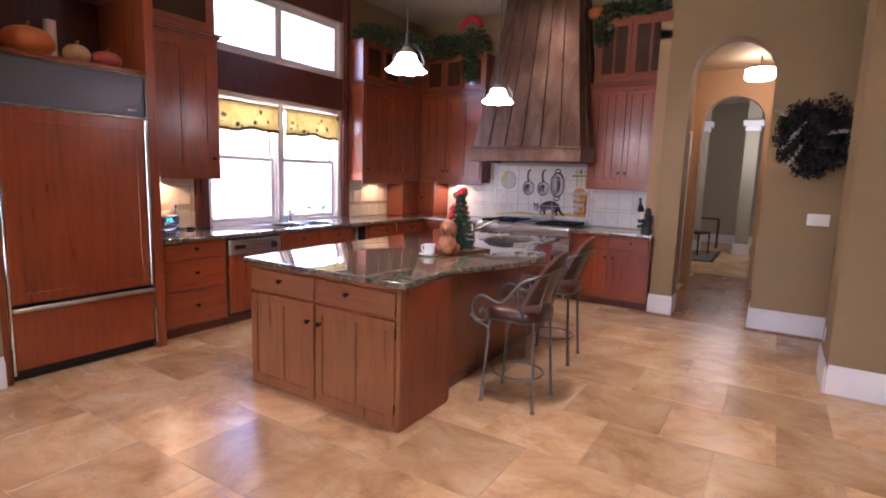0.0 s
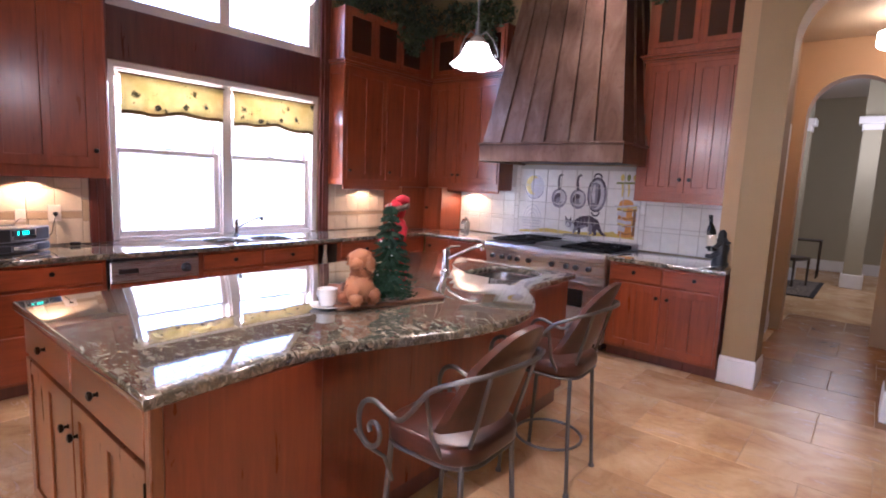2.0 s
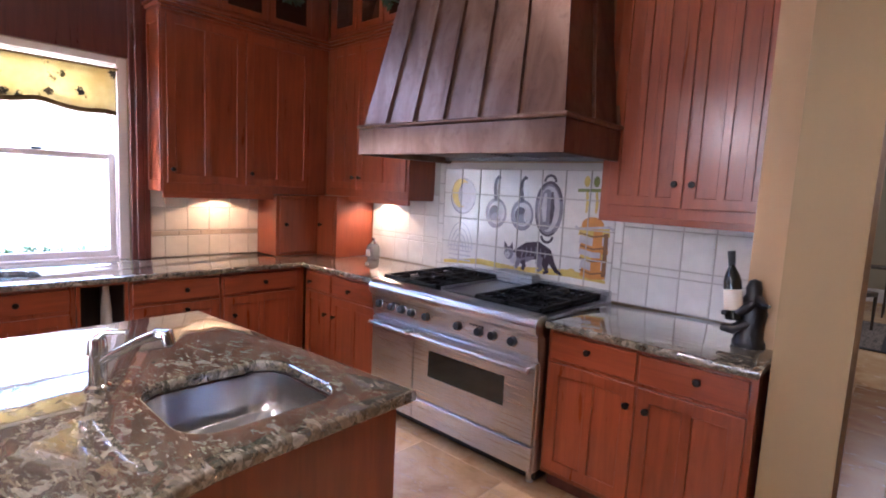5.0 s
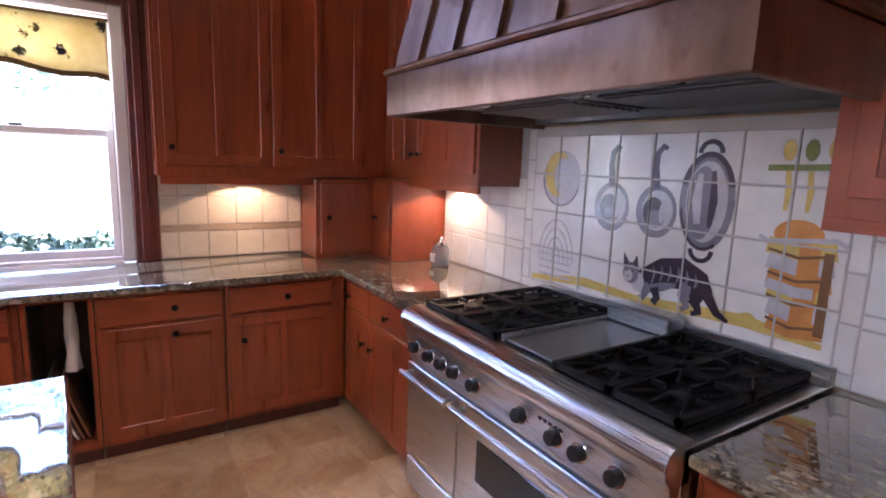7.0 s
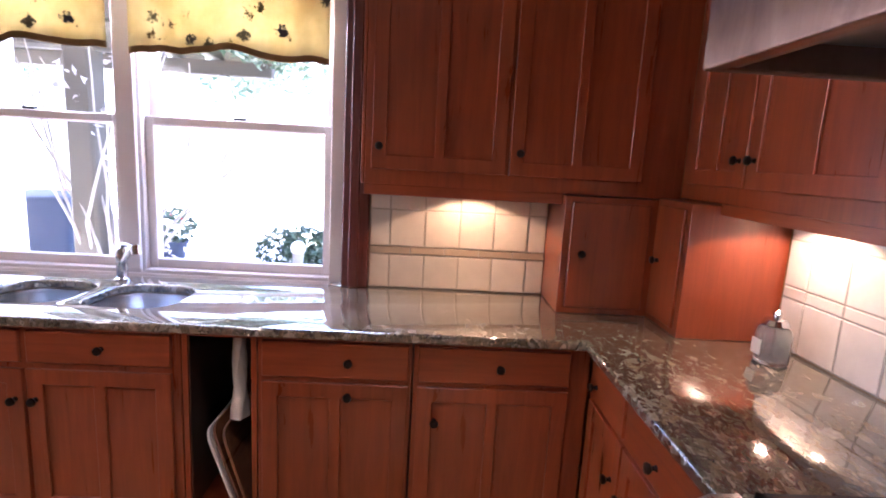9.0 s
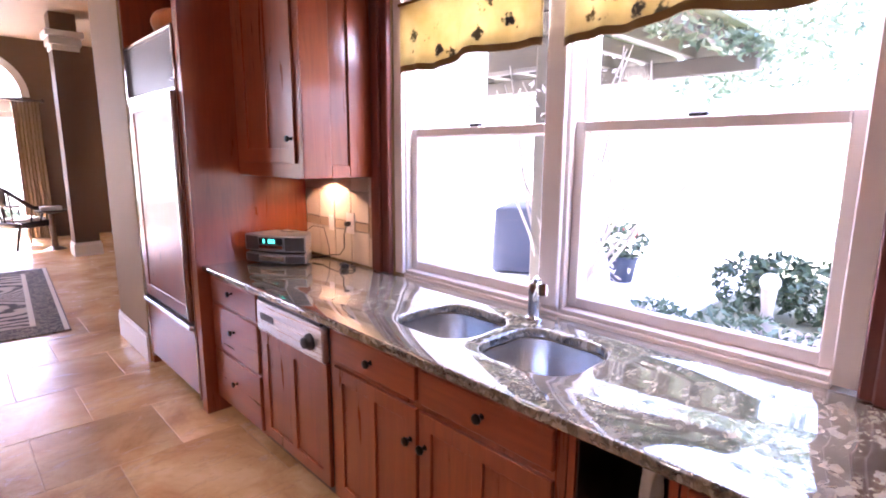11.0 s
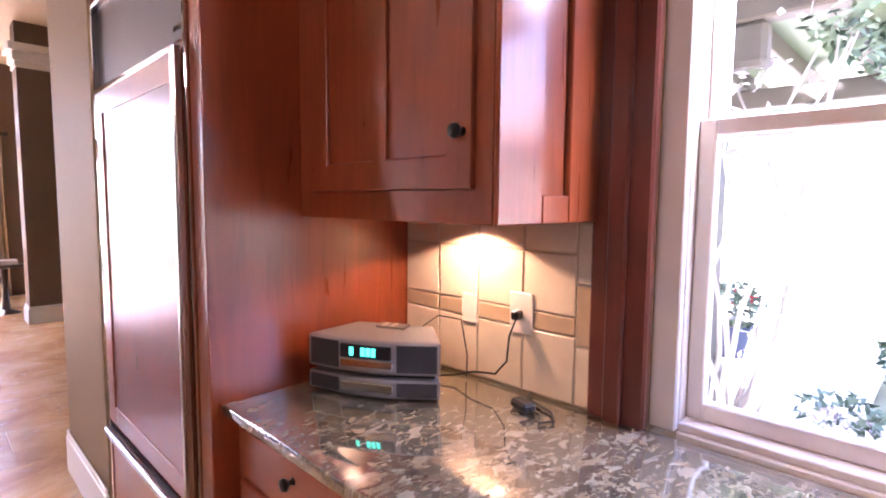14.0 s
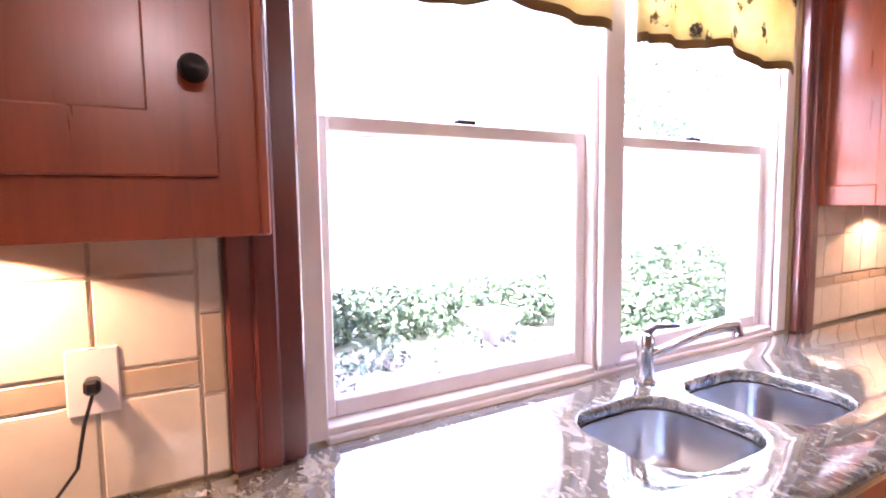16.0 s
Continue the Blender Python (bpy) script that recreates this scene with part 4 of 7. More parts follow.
# right of the window, towards the corner
UPX = -3.87
c = wall_cabinet(west_pose(6.236, UPX), 1.375, 0.275, 1.44, 2.70, 3.30, "tall cherry wall cabinet with doors and a glazed upper tier")
shaker(c, "door", 0.03, 0.60, 1.505, 2.67, 2, [(0.062, 1.60)])
shaker(c, "door", 0.615, 1.19, 1.505, 2.67, 2, [(0.655, 1.60)])
for a, b in ((0.03, 0.40), (0.42, 0.79), (0.81, 1.19)):
    shaker(c, "glass_door", a, b, 2.80, 3.26, 1, [], 0.005, 0.05, True)
part("side_panel", boxes((-0.016, 0.0, 0.0, 0.05, 1.44, 2.70), (-0.016, 0.0, 0.225, 0.275, 1.44, 2.70), (-0.016, 0.0, 0.05, 0.225, 1.44, 1.52), (-0.016, 0.0, 0.05, 0.225, 2.62, 2.70),
                         (-0.014, 0.0, 0.01, 0.05, 2.77, 3.30), (-0.014, 0.0, 0.23, 0.275, 2.77, 3.30), bevel=0.003), CHERRY, c)
part("light_rail", boxes((0.0, 0.86, 0.0, 0.02, 1.395, 1.44), bevel=0.002), CHERRY_X, c)
# left of the range
c = wall_cabinet(pose(-3.868, 7.61, 0), 1.088, 0.285, 1.45, 2.72, 3.30, "tall cherry wall cabinet beside the range hood")
shaker(c, "door", 0.06, 0.455, 1.515, 2.69, 2, [(0.42, 1.61)])
shaker(c, "door", 0.465, 1.06, 1.515, 2.69, 2, [(0.505, 1.61)])
for a, b in ((0.06, 0.38), (0.40, 0.72), (0.74, 1.06)):
    shaker(c, "glass_door", a, b, 2.82, 3.26, 1, [], 0.005, 0.05, True)
part("light_rail", boxes((0.33, 1.085, 0.0, 0.02, 1.41, 1.45)), CHERRY_X, c)
# right of the range
c = wall_cabinet(pose(-1.215, 7.61, 0), 0.955, 0.285, 1.46, 2.70, 3.55, "tall cherry wall cabinet with beaded doors over the bottle holder")
shaker(c, "door", 0.05, 0.44, 1.515, 2.66, 3, [(0.405, 1.635)], frame_w=0.055)
shaker(c, "door", 0.45, 0.90, 1.515, 2.66, 3, [(0.488, 1.635)], frame_w=0.055)
for a, b in ((0.05, 0.44), (0.46, 0.90)):
    shaker(c, "glass_door", a, b, 2.82, 3.48, 2, [], 0.005, 0.05, True)
part("light_rail", boxes((0.0, 0.95, 0.0, 0.02, 1.425, 1.46)), CHERRY_X, c)
# left of the window, over the radio
c = wall_cabinet(west_pose(3.186, -3.71), 0.748, 0.435, 1.435, 2.72, 3.40, "tall cherry wall cabinet beside the refrigerator")
shaker(c, "door", 0.09, 0.70, 1.51, 2.68, 2, [(0.675, 1.63)], frame_w=0.075)
shaker(c, "glass_door", 0.06, 0.70, 2.82, 3.36, 1, [], 0.005, 0.05, True)
part("side_panel", boxes((0.748, 0.762, 0.0, 0.16, 1.435, 2.72), (0.748, 0.762, 0.27, 0.43, 1.435, 2.72), (0.748, 0.762, 0.16, 0.27, 1.435, 1.50), (0.748, 0.762, 0.16, 0.27, 2.62, 2.72), bevel=0.003), CHERRY, c)
# corner garage on the worktop
c = thing("corner_cabinet", pose(-3.83, 7.10, 0.921), "cherry corner appliance cabinet standing on the worktop", "cabinet")
part("body", boxes((-0.318, 0.0, 0.0, 0.795, 0, 0.515), (0.0, 0.29, 0.40, 0.795, 0, 0.525), bevel=0.002), CHERRY, c)
part("door", boxes((0.0, 0.014, 0.03, 0.37, 0.03, 0.49), bevel=0.003), CHERRY, c)
part("door", boxes((0.04, 0.26, 0.388, 0.40, 0.03, 0.50), bevel=0.003), CHERRY, c)
for p in (Matrix.Translation((0.014, 0.08, 0.27)) @ Matrix.Rotation(radians(90), 4, "Y"), Matrix.Translation((0.08, 0.388, 0.27)) @ Matrix.Rotation(radians(90), 4, "X")):
    bm = bmesh.new()
    lathe(bm, [(0.010, 0.0), (0.006, 0.012), (0.017, 0.022), (0.014, 0.030), (0.003, 0.033)], p, 14)
    part("knob", bm, KNOB, c, "dark bronze round knob")

# ---- refrigerator ----
fr = thing("refrigerator", west_pose(2.10, -3.45), "built-in refrigerator with cherry panels and a grey top grille", "refrigerator")
part("body", boxes((0.0, 1.0, 0.0, 0.62, 0.05, 2.25)), BLACK, fr)
g = part("grille", boxes((0.012, 0.988, -0.012, 0.002, 1.926, 2.235), bevel=0.003), GREYPAINT, fr, "grey ventilation grille")
part("badge", boxes((0.86, 0.93, -0.015, -0.011, 1.965, 1.98)), CHROME, g)
part("frame", boxes((0.0, 0.014, -0.035, 0.002, 0.06, 2.25), (0.986, 1.0, -0.035, 0.002, 0.06, 2.25), (0.014, 0.986, -0.035, 0.002, 2.236, 2.25), (0.014, 0.986, -0.035, 0.002, 1.903, 1.922), bevel=0.002), CHROME, fr, "bright steel trim frame")
d = part("door", boxes((0.018, 0.982, -0.028, 0.0, 0.56, 1.90), bevel=0.004), CHERRY, fr, "cherry panelled door")
for q in ((0.018, 0.10, -0.034, -0.027, 0.56, 1.90), (0.90, 0.982, -0.034, -0.027, 0.56, 1.90), (0.10, 0.90, -0.034, -0.027, 1.82, 1.90), (0.10, 0.90, -0.034, -0.027, 0.56, 0.635)):
    part("panel_rail", boxes(q, bevel=0.002), CHERRY, d)
part("handle_strip", boxes((0.955, 0.984, -0.062, -0.034, 0.56, 1.90), bevel=0.006), STEEL_Z, d, "full-height steel edge handle")
d = part("freezer_drawer", boxes((0.018, 0.982, -0.028, 0.0, 0.09, 0.52), bevel=0.004), CHERRY, fr, "cherry panelled freezer drawer")
part("handle_strip", boxes((0.018, 0.982, -0.06, -0.02, 0.505, 0.535), bevel=0.006), STEEL, d, "full-width steel handle")
part("kick_plate", boxes((0.0, 1.0, 0.04, 0.1, 0.0, 0.08)), BLACK, fr)
pn = thing("refrigerator_surround", pose(0, 0, 0), "cherry surround panels and shelf round the refrigerator", "cabinet")
part("side_panel", boxes((WEST + 0.002, -3.425, 3.105, 3.183, 0, 3.40), bevel=0.003), CHERRY, pn)
part("side_panel", boxes((WEST + 0.002, -3.425, 2.052, 2.096, 0, 3.40), bevel=0.003), CHERRY, pn)
part("shelf", boxes((WEST + 0.002, -3.48, 2.096, 3.105, 2.262, 2.29), bevel=0.002), CHERRY_Y, pn)
part("back", boxes((WEST + 0.002, WEST + 0.02, 2.096, 3.105, 2.29, 3.0)), CASING, pn)
part("header", boxes((WEST + 0.02, -3.46, 2.096, 3.105, 2.88, 3.40), bevel=0.002), CHERRY_Y, pn)

# ---- range hood ----
HX0, HX1, HY0 = -2.645, -1.125, 7.02
hood = thing("range_hood", pose((HX0 + HX1) / 2, RANGE_Y, 1.75), "tapered aged copper range hood with standing seams", "range hood")
hw, hd, top_z = (HX1 - HX0) / 2, RANGE_Y - HY0, 2.15
part("band", prism([(-hw, -0.002), (-hw, -hd), (hw, -hd), (hw, -0.002), (hw - 0.03, -0.002), (hw - 0.03, -hd + 0.03), (-hw + 0.03, -hd + 0.03), (-hw + 0.03, -0.002)], [], 0.0, 0.165, 0.006), COPPER, hood)
part("lip", boxes((-hw - 0.015, hw + 0.015, -hd - 0.015, -0.002, 0.165, 0.19), bevel=0.008), COPPER, hood)
TOPW, TOPD = 0.49, 0.50
def hood_pt(u, v, z):
    """A point of the flaring sheet: u across from -1 to 1, v from 0 at the wall to 1 in front."""
    k = (z - 0.19) / (top_z - 0.19)
    k = 1 - (1 - k) ** 1.18
    return (u * (hw - 0.02 + (TOPW - hw + 0.02) * k), -v * (hd - 0.02 + (TOPD - hd + 0.02) * k), z)


bm = bmesh.new()
zs = [0.19 + (top_z - 0.19) * k / 8 for k in range(9)]
rings = [[bm.verts.new(hood_pt(*q, z)) for q in ((-1, 0.003), (-1, 1), (1, 1), (1, 0.003))] for z in zs]
for a, c in zip(rings, rings[1:]):
    for k in range(3):
        bm.faces.new((a[k], a[k + 1], c[k + 1], c[k]))
bm.faces.new(rings[-1])
part("canopy", bm, COPPER, hood, "", 60)
for u in (-0.70, -0.37, -0.04, 0.30, 0.64):
    bm = bmesh.new()
    prev = None
    for z in zs:
        p, q = Vector(hood_pt(u, 1, z)), Vector(hood_pt(u, 1, z))
        ring = [bm.verts.new((p.x - 0.011, p.y + 0.004, z)), bm.verts.new((p.x - 0.011, p.y - 0.02, z)), bm.verts.new((p.x + 0.011, p.y - 0.02, z)), bm.verts.new((p.x + 0.011, p.y + 0.004, z))]
        if prev:
            for k in range(4):
                bm.faces.new((prev[k], prev[(k + 1) % 4], ring[(k + 1) % 4], ring[k]))
        else:
            bm.faces.new(ring[::-1])
        prev = ring
    bm.faces.new(prev)
    part("standing_seam", bm, COPPER, hood)
for s in (-1, 1):
    for v in (0.35, 0.68):
        bm = bmesh.new()
        prev = None
        for z in zs:
            p = Vector(hood_pt(s, v, z))
            ring = [bm.verts.new((p.x - s * 0.004, p.y - 0.011, z)), bm.verts.new((p.x + s * 0.02, p.y - 0.011, z)), bm.verts.new((p.x + s * 0.02, p.y + 0.011, z)), bm.verts.new((p.x - s * 0.004, p.y + 0.011, z))]
            if prev:
                for k in range(4):
                    bm.faces.new((prev[k], prev[(k + 1) % 4], ring[(k + 1) % 4], ring[k]))
            prev = ring
        part("standing_seam", bm, COPPER, hood)
liner = part("liner", boxes((-hw + 0.031, hw - 0.031, -hd + 0.031, -0.004, 0.055, 0.075), bevel=0.004), HOODSTEEL, hood, "dark steel hood liner with shade in its colour")
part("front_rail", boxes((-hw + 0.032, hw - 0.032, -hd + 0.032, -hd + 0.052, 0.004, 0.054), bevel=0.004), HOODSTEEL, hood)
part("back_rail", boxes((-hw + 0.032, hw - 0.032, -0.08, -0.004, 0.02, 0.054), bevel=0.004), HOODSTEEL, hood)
part("control_recess", boxes((-0.17, 0.20, -0.74, -0.68, 0.044, 0.054), bevel=0.004), BLACK, liner, "dark recessed control strip")
for x in (-0.08, 0.12):
    bm = bmesh.new()
    lathe(bm, [(0.004, 0.024), (0.014, 0.026), (0.016, 0.044)], Matrix.Translation((x, -0.71, 0)), 14)
    part("control_knob", bm, BLACK, liner)
for x, y in ((-0.50, -0.60), (0.42, -0.66), (0.02, -0.60)):
    bm = bmesh.new()
    lathe(bm, [(0.052, 0.046), (0.060, 0.040), (0.072, 0.044), (0.074, 0.055)], Matrix.Translation((x, y, 0)), 24)
    ring = part("lamp_ring", bm, CHROME, liner)
    bm = bmesh.new()
    lathe(bm, [(0.004, 0.034), (0.034, 0.036), (0.050, 0.046)], Matrix.Translation((x, y, 0)), 20)
    part("lamp_lens", bm, PALEPANE, ring, "unlit frosted lamp lens")
for x in (-0.35, 0.35):
    f = part("filter", boxes((x - 0.30, x + 0.30, -0.50, -0.12, 0.046, 0.054), bevel=0.003), HOODSTEEL, liner)
    for k in range(9):
        y = -0.485 + 0.042 * k
        part("baffle", boxes((x - 0.28, x + 0.28, y, y + 0.022, 0.036, 0.046), bevel=0.003), HOODSTEEL, f)

# ---- range ----
RX0, RX1, RY = -2.535, -1.224, 7.09
rg = thing("range", pose(RX0, RY, 0), "wide stainless gas range with griddle and black grates", "range")
W = RX1 - RX0
part("body", boxes((0.0, W, 0.03, 0.80, 0.09, 0.925), bevel=0.003), STEEL, rg)
bm = prism([(-0.012, 0.835), (-0.035, 0.862), (-0.04, 0.895), (-0.028, 0.925), (0.0, 0.94), (0.06, 0.942), (0.06, 0.83), (0.0, 0.83)], [], 0, W)
bm.transform(Matrix(((0, 0, 1, 0), (1, 0, 0, 0), (0, 1, 0, 0), (0, 0, 0, 1))))
part("bullnose", bm, STEEL, rg, "rounded steel front rail", 50)
bm = prism([(-0.012, 0.835), (0.03, 0.835), (0.03, 0.70), (0.012, 0.70)], [], 0.002, W - 0.002)
bm.transform(Matrix(((0, 0, 1, 0), (1, 0, 0, 0), (0, 1, 0, 0), (0, 0, 0, 1))))
cp = part("control_panel", bm, STEEL, rg)
for x in (0.09, 0.21, 0.305, 0.395, 0.525, 0.78, 0.935, 1.03, 1.16):
    bm = bmesh.new()
    m = Matrix.Translation((x, -0.002, 0.78)) @ Matrix.Rotation(radians(82), 4, "X")
    lathe(bm, [(0.031, -0.004), (0.031, 0.008), (0.028, 0.010)], m, 20)
    k = part("knob_bezel", bm, CHROME, cp)
    bm = bmesh.new()
    lathe(bm, [(0.024, 0.008), (0.023, 0.034), (0.019, 0.038), (0.002, 0.039)], m, 18)
    part("knob", bm, BLACK, k, "black control knob")
for x0, c in ((0.22, 3), (0.86, 5)):
    for i in range(c):
        part("indicator", boxes((x0 + 0.022 * i, x0 + 0.022 * i + 0.014, -0.012, -0.002, 0.806, 0.816), bevel=0.001), BLACK, cp)
for name, x0, x1 in (("small_oven_door", 0.006, 0.405), ("oven_door", 0.413, W - 0.006)):
    d = part(name, boxes((x0, x1, 0.0, 0.03, 0.25, 0.69), bevel=0.005), STEEL, rg)
    bm = bmesh.new()
    tube(bm, [(x0 + 0.02, -0.045, 0.655), (x1 - 0.02, -0.045, 0.655)], 0.013, 12)
    for hx in (x0 + 0.045, x1 - 0.045):
        tube(bm, [(hx, 0.002, 0.655), (hx, -0.045, 0.655)], 0.011, 10)
    part("handle", bm, STEEL, d, "steel bar handle")
    if x1 - x0 > 0.5:
        part("oven_window", boxes((x0 + 0.13, x1 - 0.19, -0.003, 0.004, 0.41, 0.575), bevel=0.002), DARKGLASS, d, "dark oven window")
for x0, x1 in ((0.006, 0.405), (0.413, W - 0.006)):
    part("lower_panel", boxes((x0, x1, 0.004, 0.03, 0.10, 0.235), bevel=0.004), STEEL, rg)
part("kick_space", boxes((0.02, W - 0.02, 0.09, 0.7, 0.02, 0.10)), BLACK, rg)
for x in (0.06, W - 0.06):
    for y in (0.10, 0.72):
        bm = bmesh.new()
        lathe(bm, [(0.02, 0.0), (0.02, 0.09)], Matrix.Translation((x, y, 0)), 12)
        part("foot", bm, STEEL, rg)
part("back_guard", boxes((0.0, W, 0.765, 0.80, 0.925, 0.985), (0.0, W, 0.74, 0.765, 0.925, 0.955), bevel=0.004), STEEL, rg)
part("griddle_back", boxes((0.525, 0.82, 0.66, 0.76, 0.94, 1.02), bevel=0.008), STEEL, rg, "raised steel griddle riser")
part("griddle", boxes((0.53, 0.815, 0.11, 0.66, 0.932, 0.942), bevel=0.004), HOODSTEEL, rg, "dark steel griddle plate")
for x in (0.525, 0.808):
    part("griddle_rail", boxes((x, x + 0.012, 0.10, 0.66, 0.93, 0.958), bevel=0.003), STEEL, rg)


def grate(x0, x1, y0, y1):
    bm = bmesh.new()
    box(bm, x0, x1, y0, y1, 0.928, 0.934)
    for y in (y0 + 0.008, y1 - 0.008):
        box(bm, x0, x1, y - 0.008, y + 0.008, 0.945, 0.965)
    for x in (x0 + 0.008, x1 - 0.008):
        box(bm, x - 0.008, x + 0.008, y0, y1, 0.945, 0.965)
    cx, cy = (x0 + x1) / 2, (y0 + y1) / 2
    box(bm, cx - 0.005, cx + 0.005, y0, cy - 0.05, 0.95, 0.966)
    box(bm, cx - 0.005, cx + 0.005, cy + 0.05, y1, 0.95, 0.966)
    box(bm, x0, cx - 0.05, cy - 0.005, cy + 0.005, 0.95, 0.966)
    box(bm, cx + 0.05, x1, cy - 0.005, cy + 0.005, 0.95, 0.966)
    for sx in (-1, 1):
        for sy in (-1, 1):
            tube(bm, [(cx + sx * 0.045, cy + sy * 0.045, 0.958), (cx + sx * (x1 - x0) * 0.46, cy + sy * (y1 - y0) * 0.46, 0.958)], 0.005, 6)
            box(bm, cx + sx * (x1 - x0) * 0.46 - 0.008, cx + sx * (x1 - x0) * 0.46 + 0.008, cy + sy * (y1 - y0) * 0.46 - 0.008, cy + sy * (y1 - y0) * 0.46 + 0.008, 0.934, 0.95)
    g = part("grate", bm, BLACKIRON, rg, "black cast iron grate")
    bm = bmesh.new()
    lathe(bm, [(0.05, 0.934), (0.05, 0.942), (0.034, 0.944), (0.034, 0.952), (0.003, 0.954)], Matrix.Translation((cx, cy, 0)), 16)
    part("burner", bm, BLACKIRON, g, "black burner head")


for x0, x1 in ((0.03, 0.275), (0.278, 0.522), (0.823, 1.043), (1.046, W - 0.045)):
    for y0, y1 in ((0.07, 0.405), (0.408, 0.74)):
        grate(x0, x1, y0, y1)

# ---- island ----
def bez(p0, p1, p2, n):
    return [tuple((1 - k / n) ** 2 * a + 2 * (k / n) * (1 - k / n) * b + (k / n) ** 2 * c for a, b, c in zip(p0, p1, p2)) for k in range(n + 1)]


bar = bez((-0.855, 3.55), (-0.85, 3.72), (-0.76, 3.93), 5) + bez((-0.76, 3.93), (-0.60, 4.30), (-0.605, 4.62), 8)[1:] + bez((-0.605, 4.62), (-0.62, 4.86), (-0.80, 5.08), 6)[1:] + bez((-0.80, 5.08), (-0.95, 5.22), (-0.955, 5.42), 5)[1:]
top = [(-2.245, 3.085), (-0.815, 3.085)] + bar + [(-0.98, 5.985), (-2.365, 5.875)]
HOLE = rounded(-1.53, -1.11, 5.34, 5.80, 0.10)
island_top = prism(top, [HOLE[::-1]], 0.88, 0.922, 0.012)
single("island_worktop", island_top, GRANITE, "polished brown conglomerate granite island top with a curved bar", "worktop")
isl = thing("island_cabinet", pose(0, 0, 0), "cherry kitchen island with drawers, doors and a recessed bar side", "kitchen island")
body = [(-2.205, 3.125), (-0.855, 3.125), (-0.875, 3.70), (-0.945, 3.72), (-1.01, 5.93), (-2.32, 5.83)]
part("body", prism(body, [[(a * 1.03 + 0.04, b) for a, b in HOLE[::-1]]], 0.10, 0.879), CHERRY, isl)
part("plinth", prism([(-2.12, 3.135), (-0.865, 3.135), (-0.885, 3.69), (-0.955, 3.73), (-1.02, 5.86), (-2.235, 5.76)], [], 0.0, 0.10), CASING, isl)
part("corner_post", boxes((-0.885, -0.85, 3.110, 3.15, 0.0, 0.879), bevel=0.004), ISLAND, isl)
part("corner_post", boxes((-0.90, -0.868, 3.66, 3.71, 0.0, 0.879), bevel=0.004), CHERRY, isl)
part("side_panel", boxes((-0.866, -0.852, 3.15, 3.66, 0.0, 0.879)), CHERRY, isl)
sink([HOLE], "undermounted stainless prep sink in the island", 0.17)


# end facing the room: two drawers over two doors
e = new("end_front")
e.parent = isl
e.matrix_basis = pose(-2.205, 3.125, 0)
plain_drawer(e, 0.015, 0.64, 0.70, 0.855, [(0.33, 0.79)], material=ISLAND_X)
plain_drawer(e, 0.66, 1.315, 0.70, 0.855, [(0.94, 0.79)], material=ISLAND_X)
shaker(e, "door", 0.015, 0.645, 0.025, 0.68, 2, [(0.60, 0.56)], material=ISLAND)
shaker(e, "door", 0.66, 1.315, 0.025, 0.68, 2, [(0.705, 0.56)], material=ISLAND)
for z in (0.10, 0.57):
    part("hinge", boxes((1.312, 1.320, -0.020, 0.0, z, z + 0.07), bevel=0.002), KNOB, e, "small dark hinge")
part("end_rail", boxes((0.0, 1.33, -0.006, 0.004, 0.0, 0.022)), ISLAND_X, e)
w = new("work_front")
w.parent = isl
w.matrix_basis = pose(-2.32, 5.83, 0, 0, 0, -87.6)
for a, b in ((0.03, 0.62), (0.64, 1.23), (1.25, 1.84), (1.86, 2.42)):
    for z0, z1 in ((0.69, 0.85), (0.42, 0.67), (0.13, 0.40)):
        plain_drawer(w, a, b, z0, z1, [((a + b) / 2, (z0 + z1) / 2)], material=ISLAND_X)
part("outlet", boxes((2.50, 2.57, -0.008, 0.0, 0.66, 0.78), bevel=0.003), BLACK, w, "dark outlet plate")

# ---- backsplash tiles ----
TILE_CACHE = {}


def cut_tile(w, h, material):
    key = (round(w, 3), round(h, 3), material.name)
    if key not in TILE_CACHE:
        TILE_CACHE[key] = tile_mesh("wall_tile", w - 0.006, h - 0.006, 0.006, material, 0.0025)
    return TILE_CACHE[key]


def tile_mesh(name, w, h, d, material, bevel=0.003):
    bm = bmesh.new()
    x, y, b = w / 2, h / 2, bevel
    lo = [bm.verts.new(p) for p in ((-x, -y, -d), (x, -y, -d), (x, y, -d), (-x, y, -d))]
    mid = [bm.verts.new(p) for p in ((-x, -y, -b), (x, -y, -b), (x, y, -b), (-x, y, -b))]
    up = [bm.verts.new(p) for p in ((-x + b, -y + b, 0), (x - b, -y + b, 0), (x - b, y - b, 0), (-x + b, y - b, 0))]
    for a, c in ((lo, mid), (mid, up)):
        for k in range(4):
            bm.faces.new((a[k], a[(k + 1) % 4], c[(k + 1) % 4], c[k]))
    bm.faces.new(up)
    return mesh_of(name, bm, material, 20)


def tile_course(parent, start, end, z0, z1, width, material, place, turn, name="tile", first=None):
    """A course of tiles from start to end; place(u, z) gives a tile's centre."""
    u = start
    step = first or width
    while u < end - 0.02:
        w = min(step, end - u)
        piece(name, cut_tile(w, z1 - z0, material), parent, place(u + w / 2, (z0 + z1) / 2), turn)
        u += w
        step = width


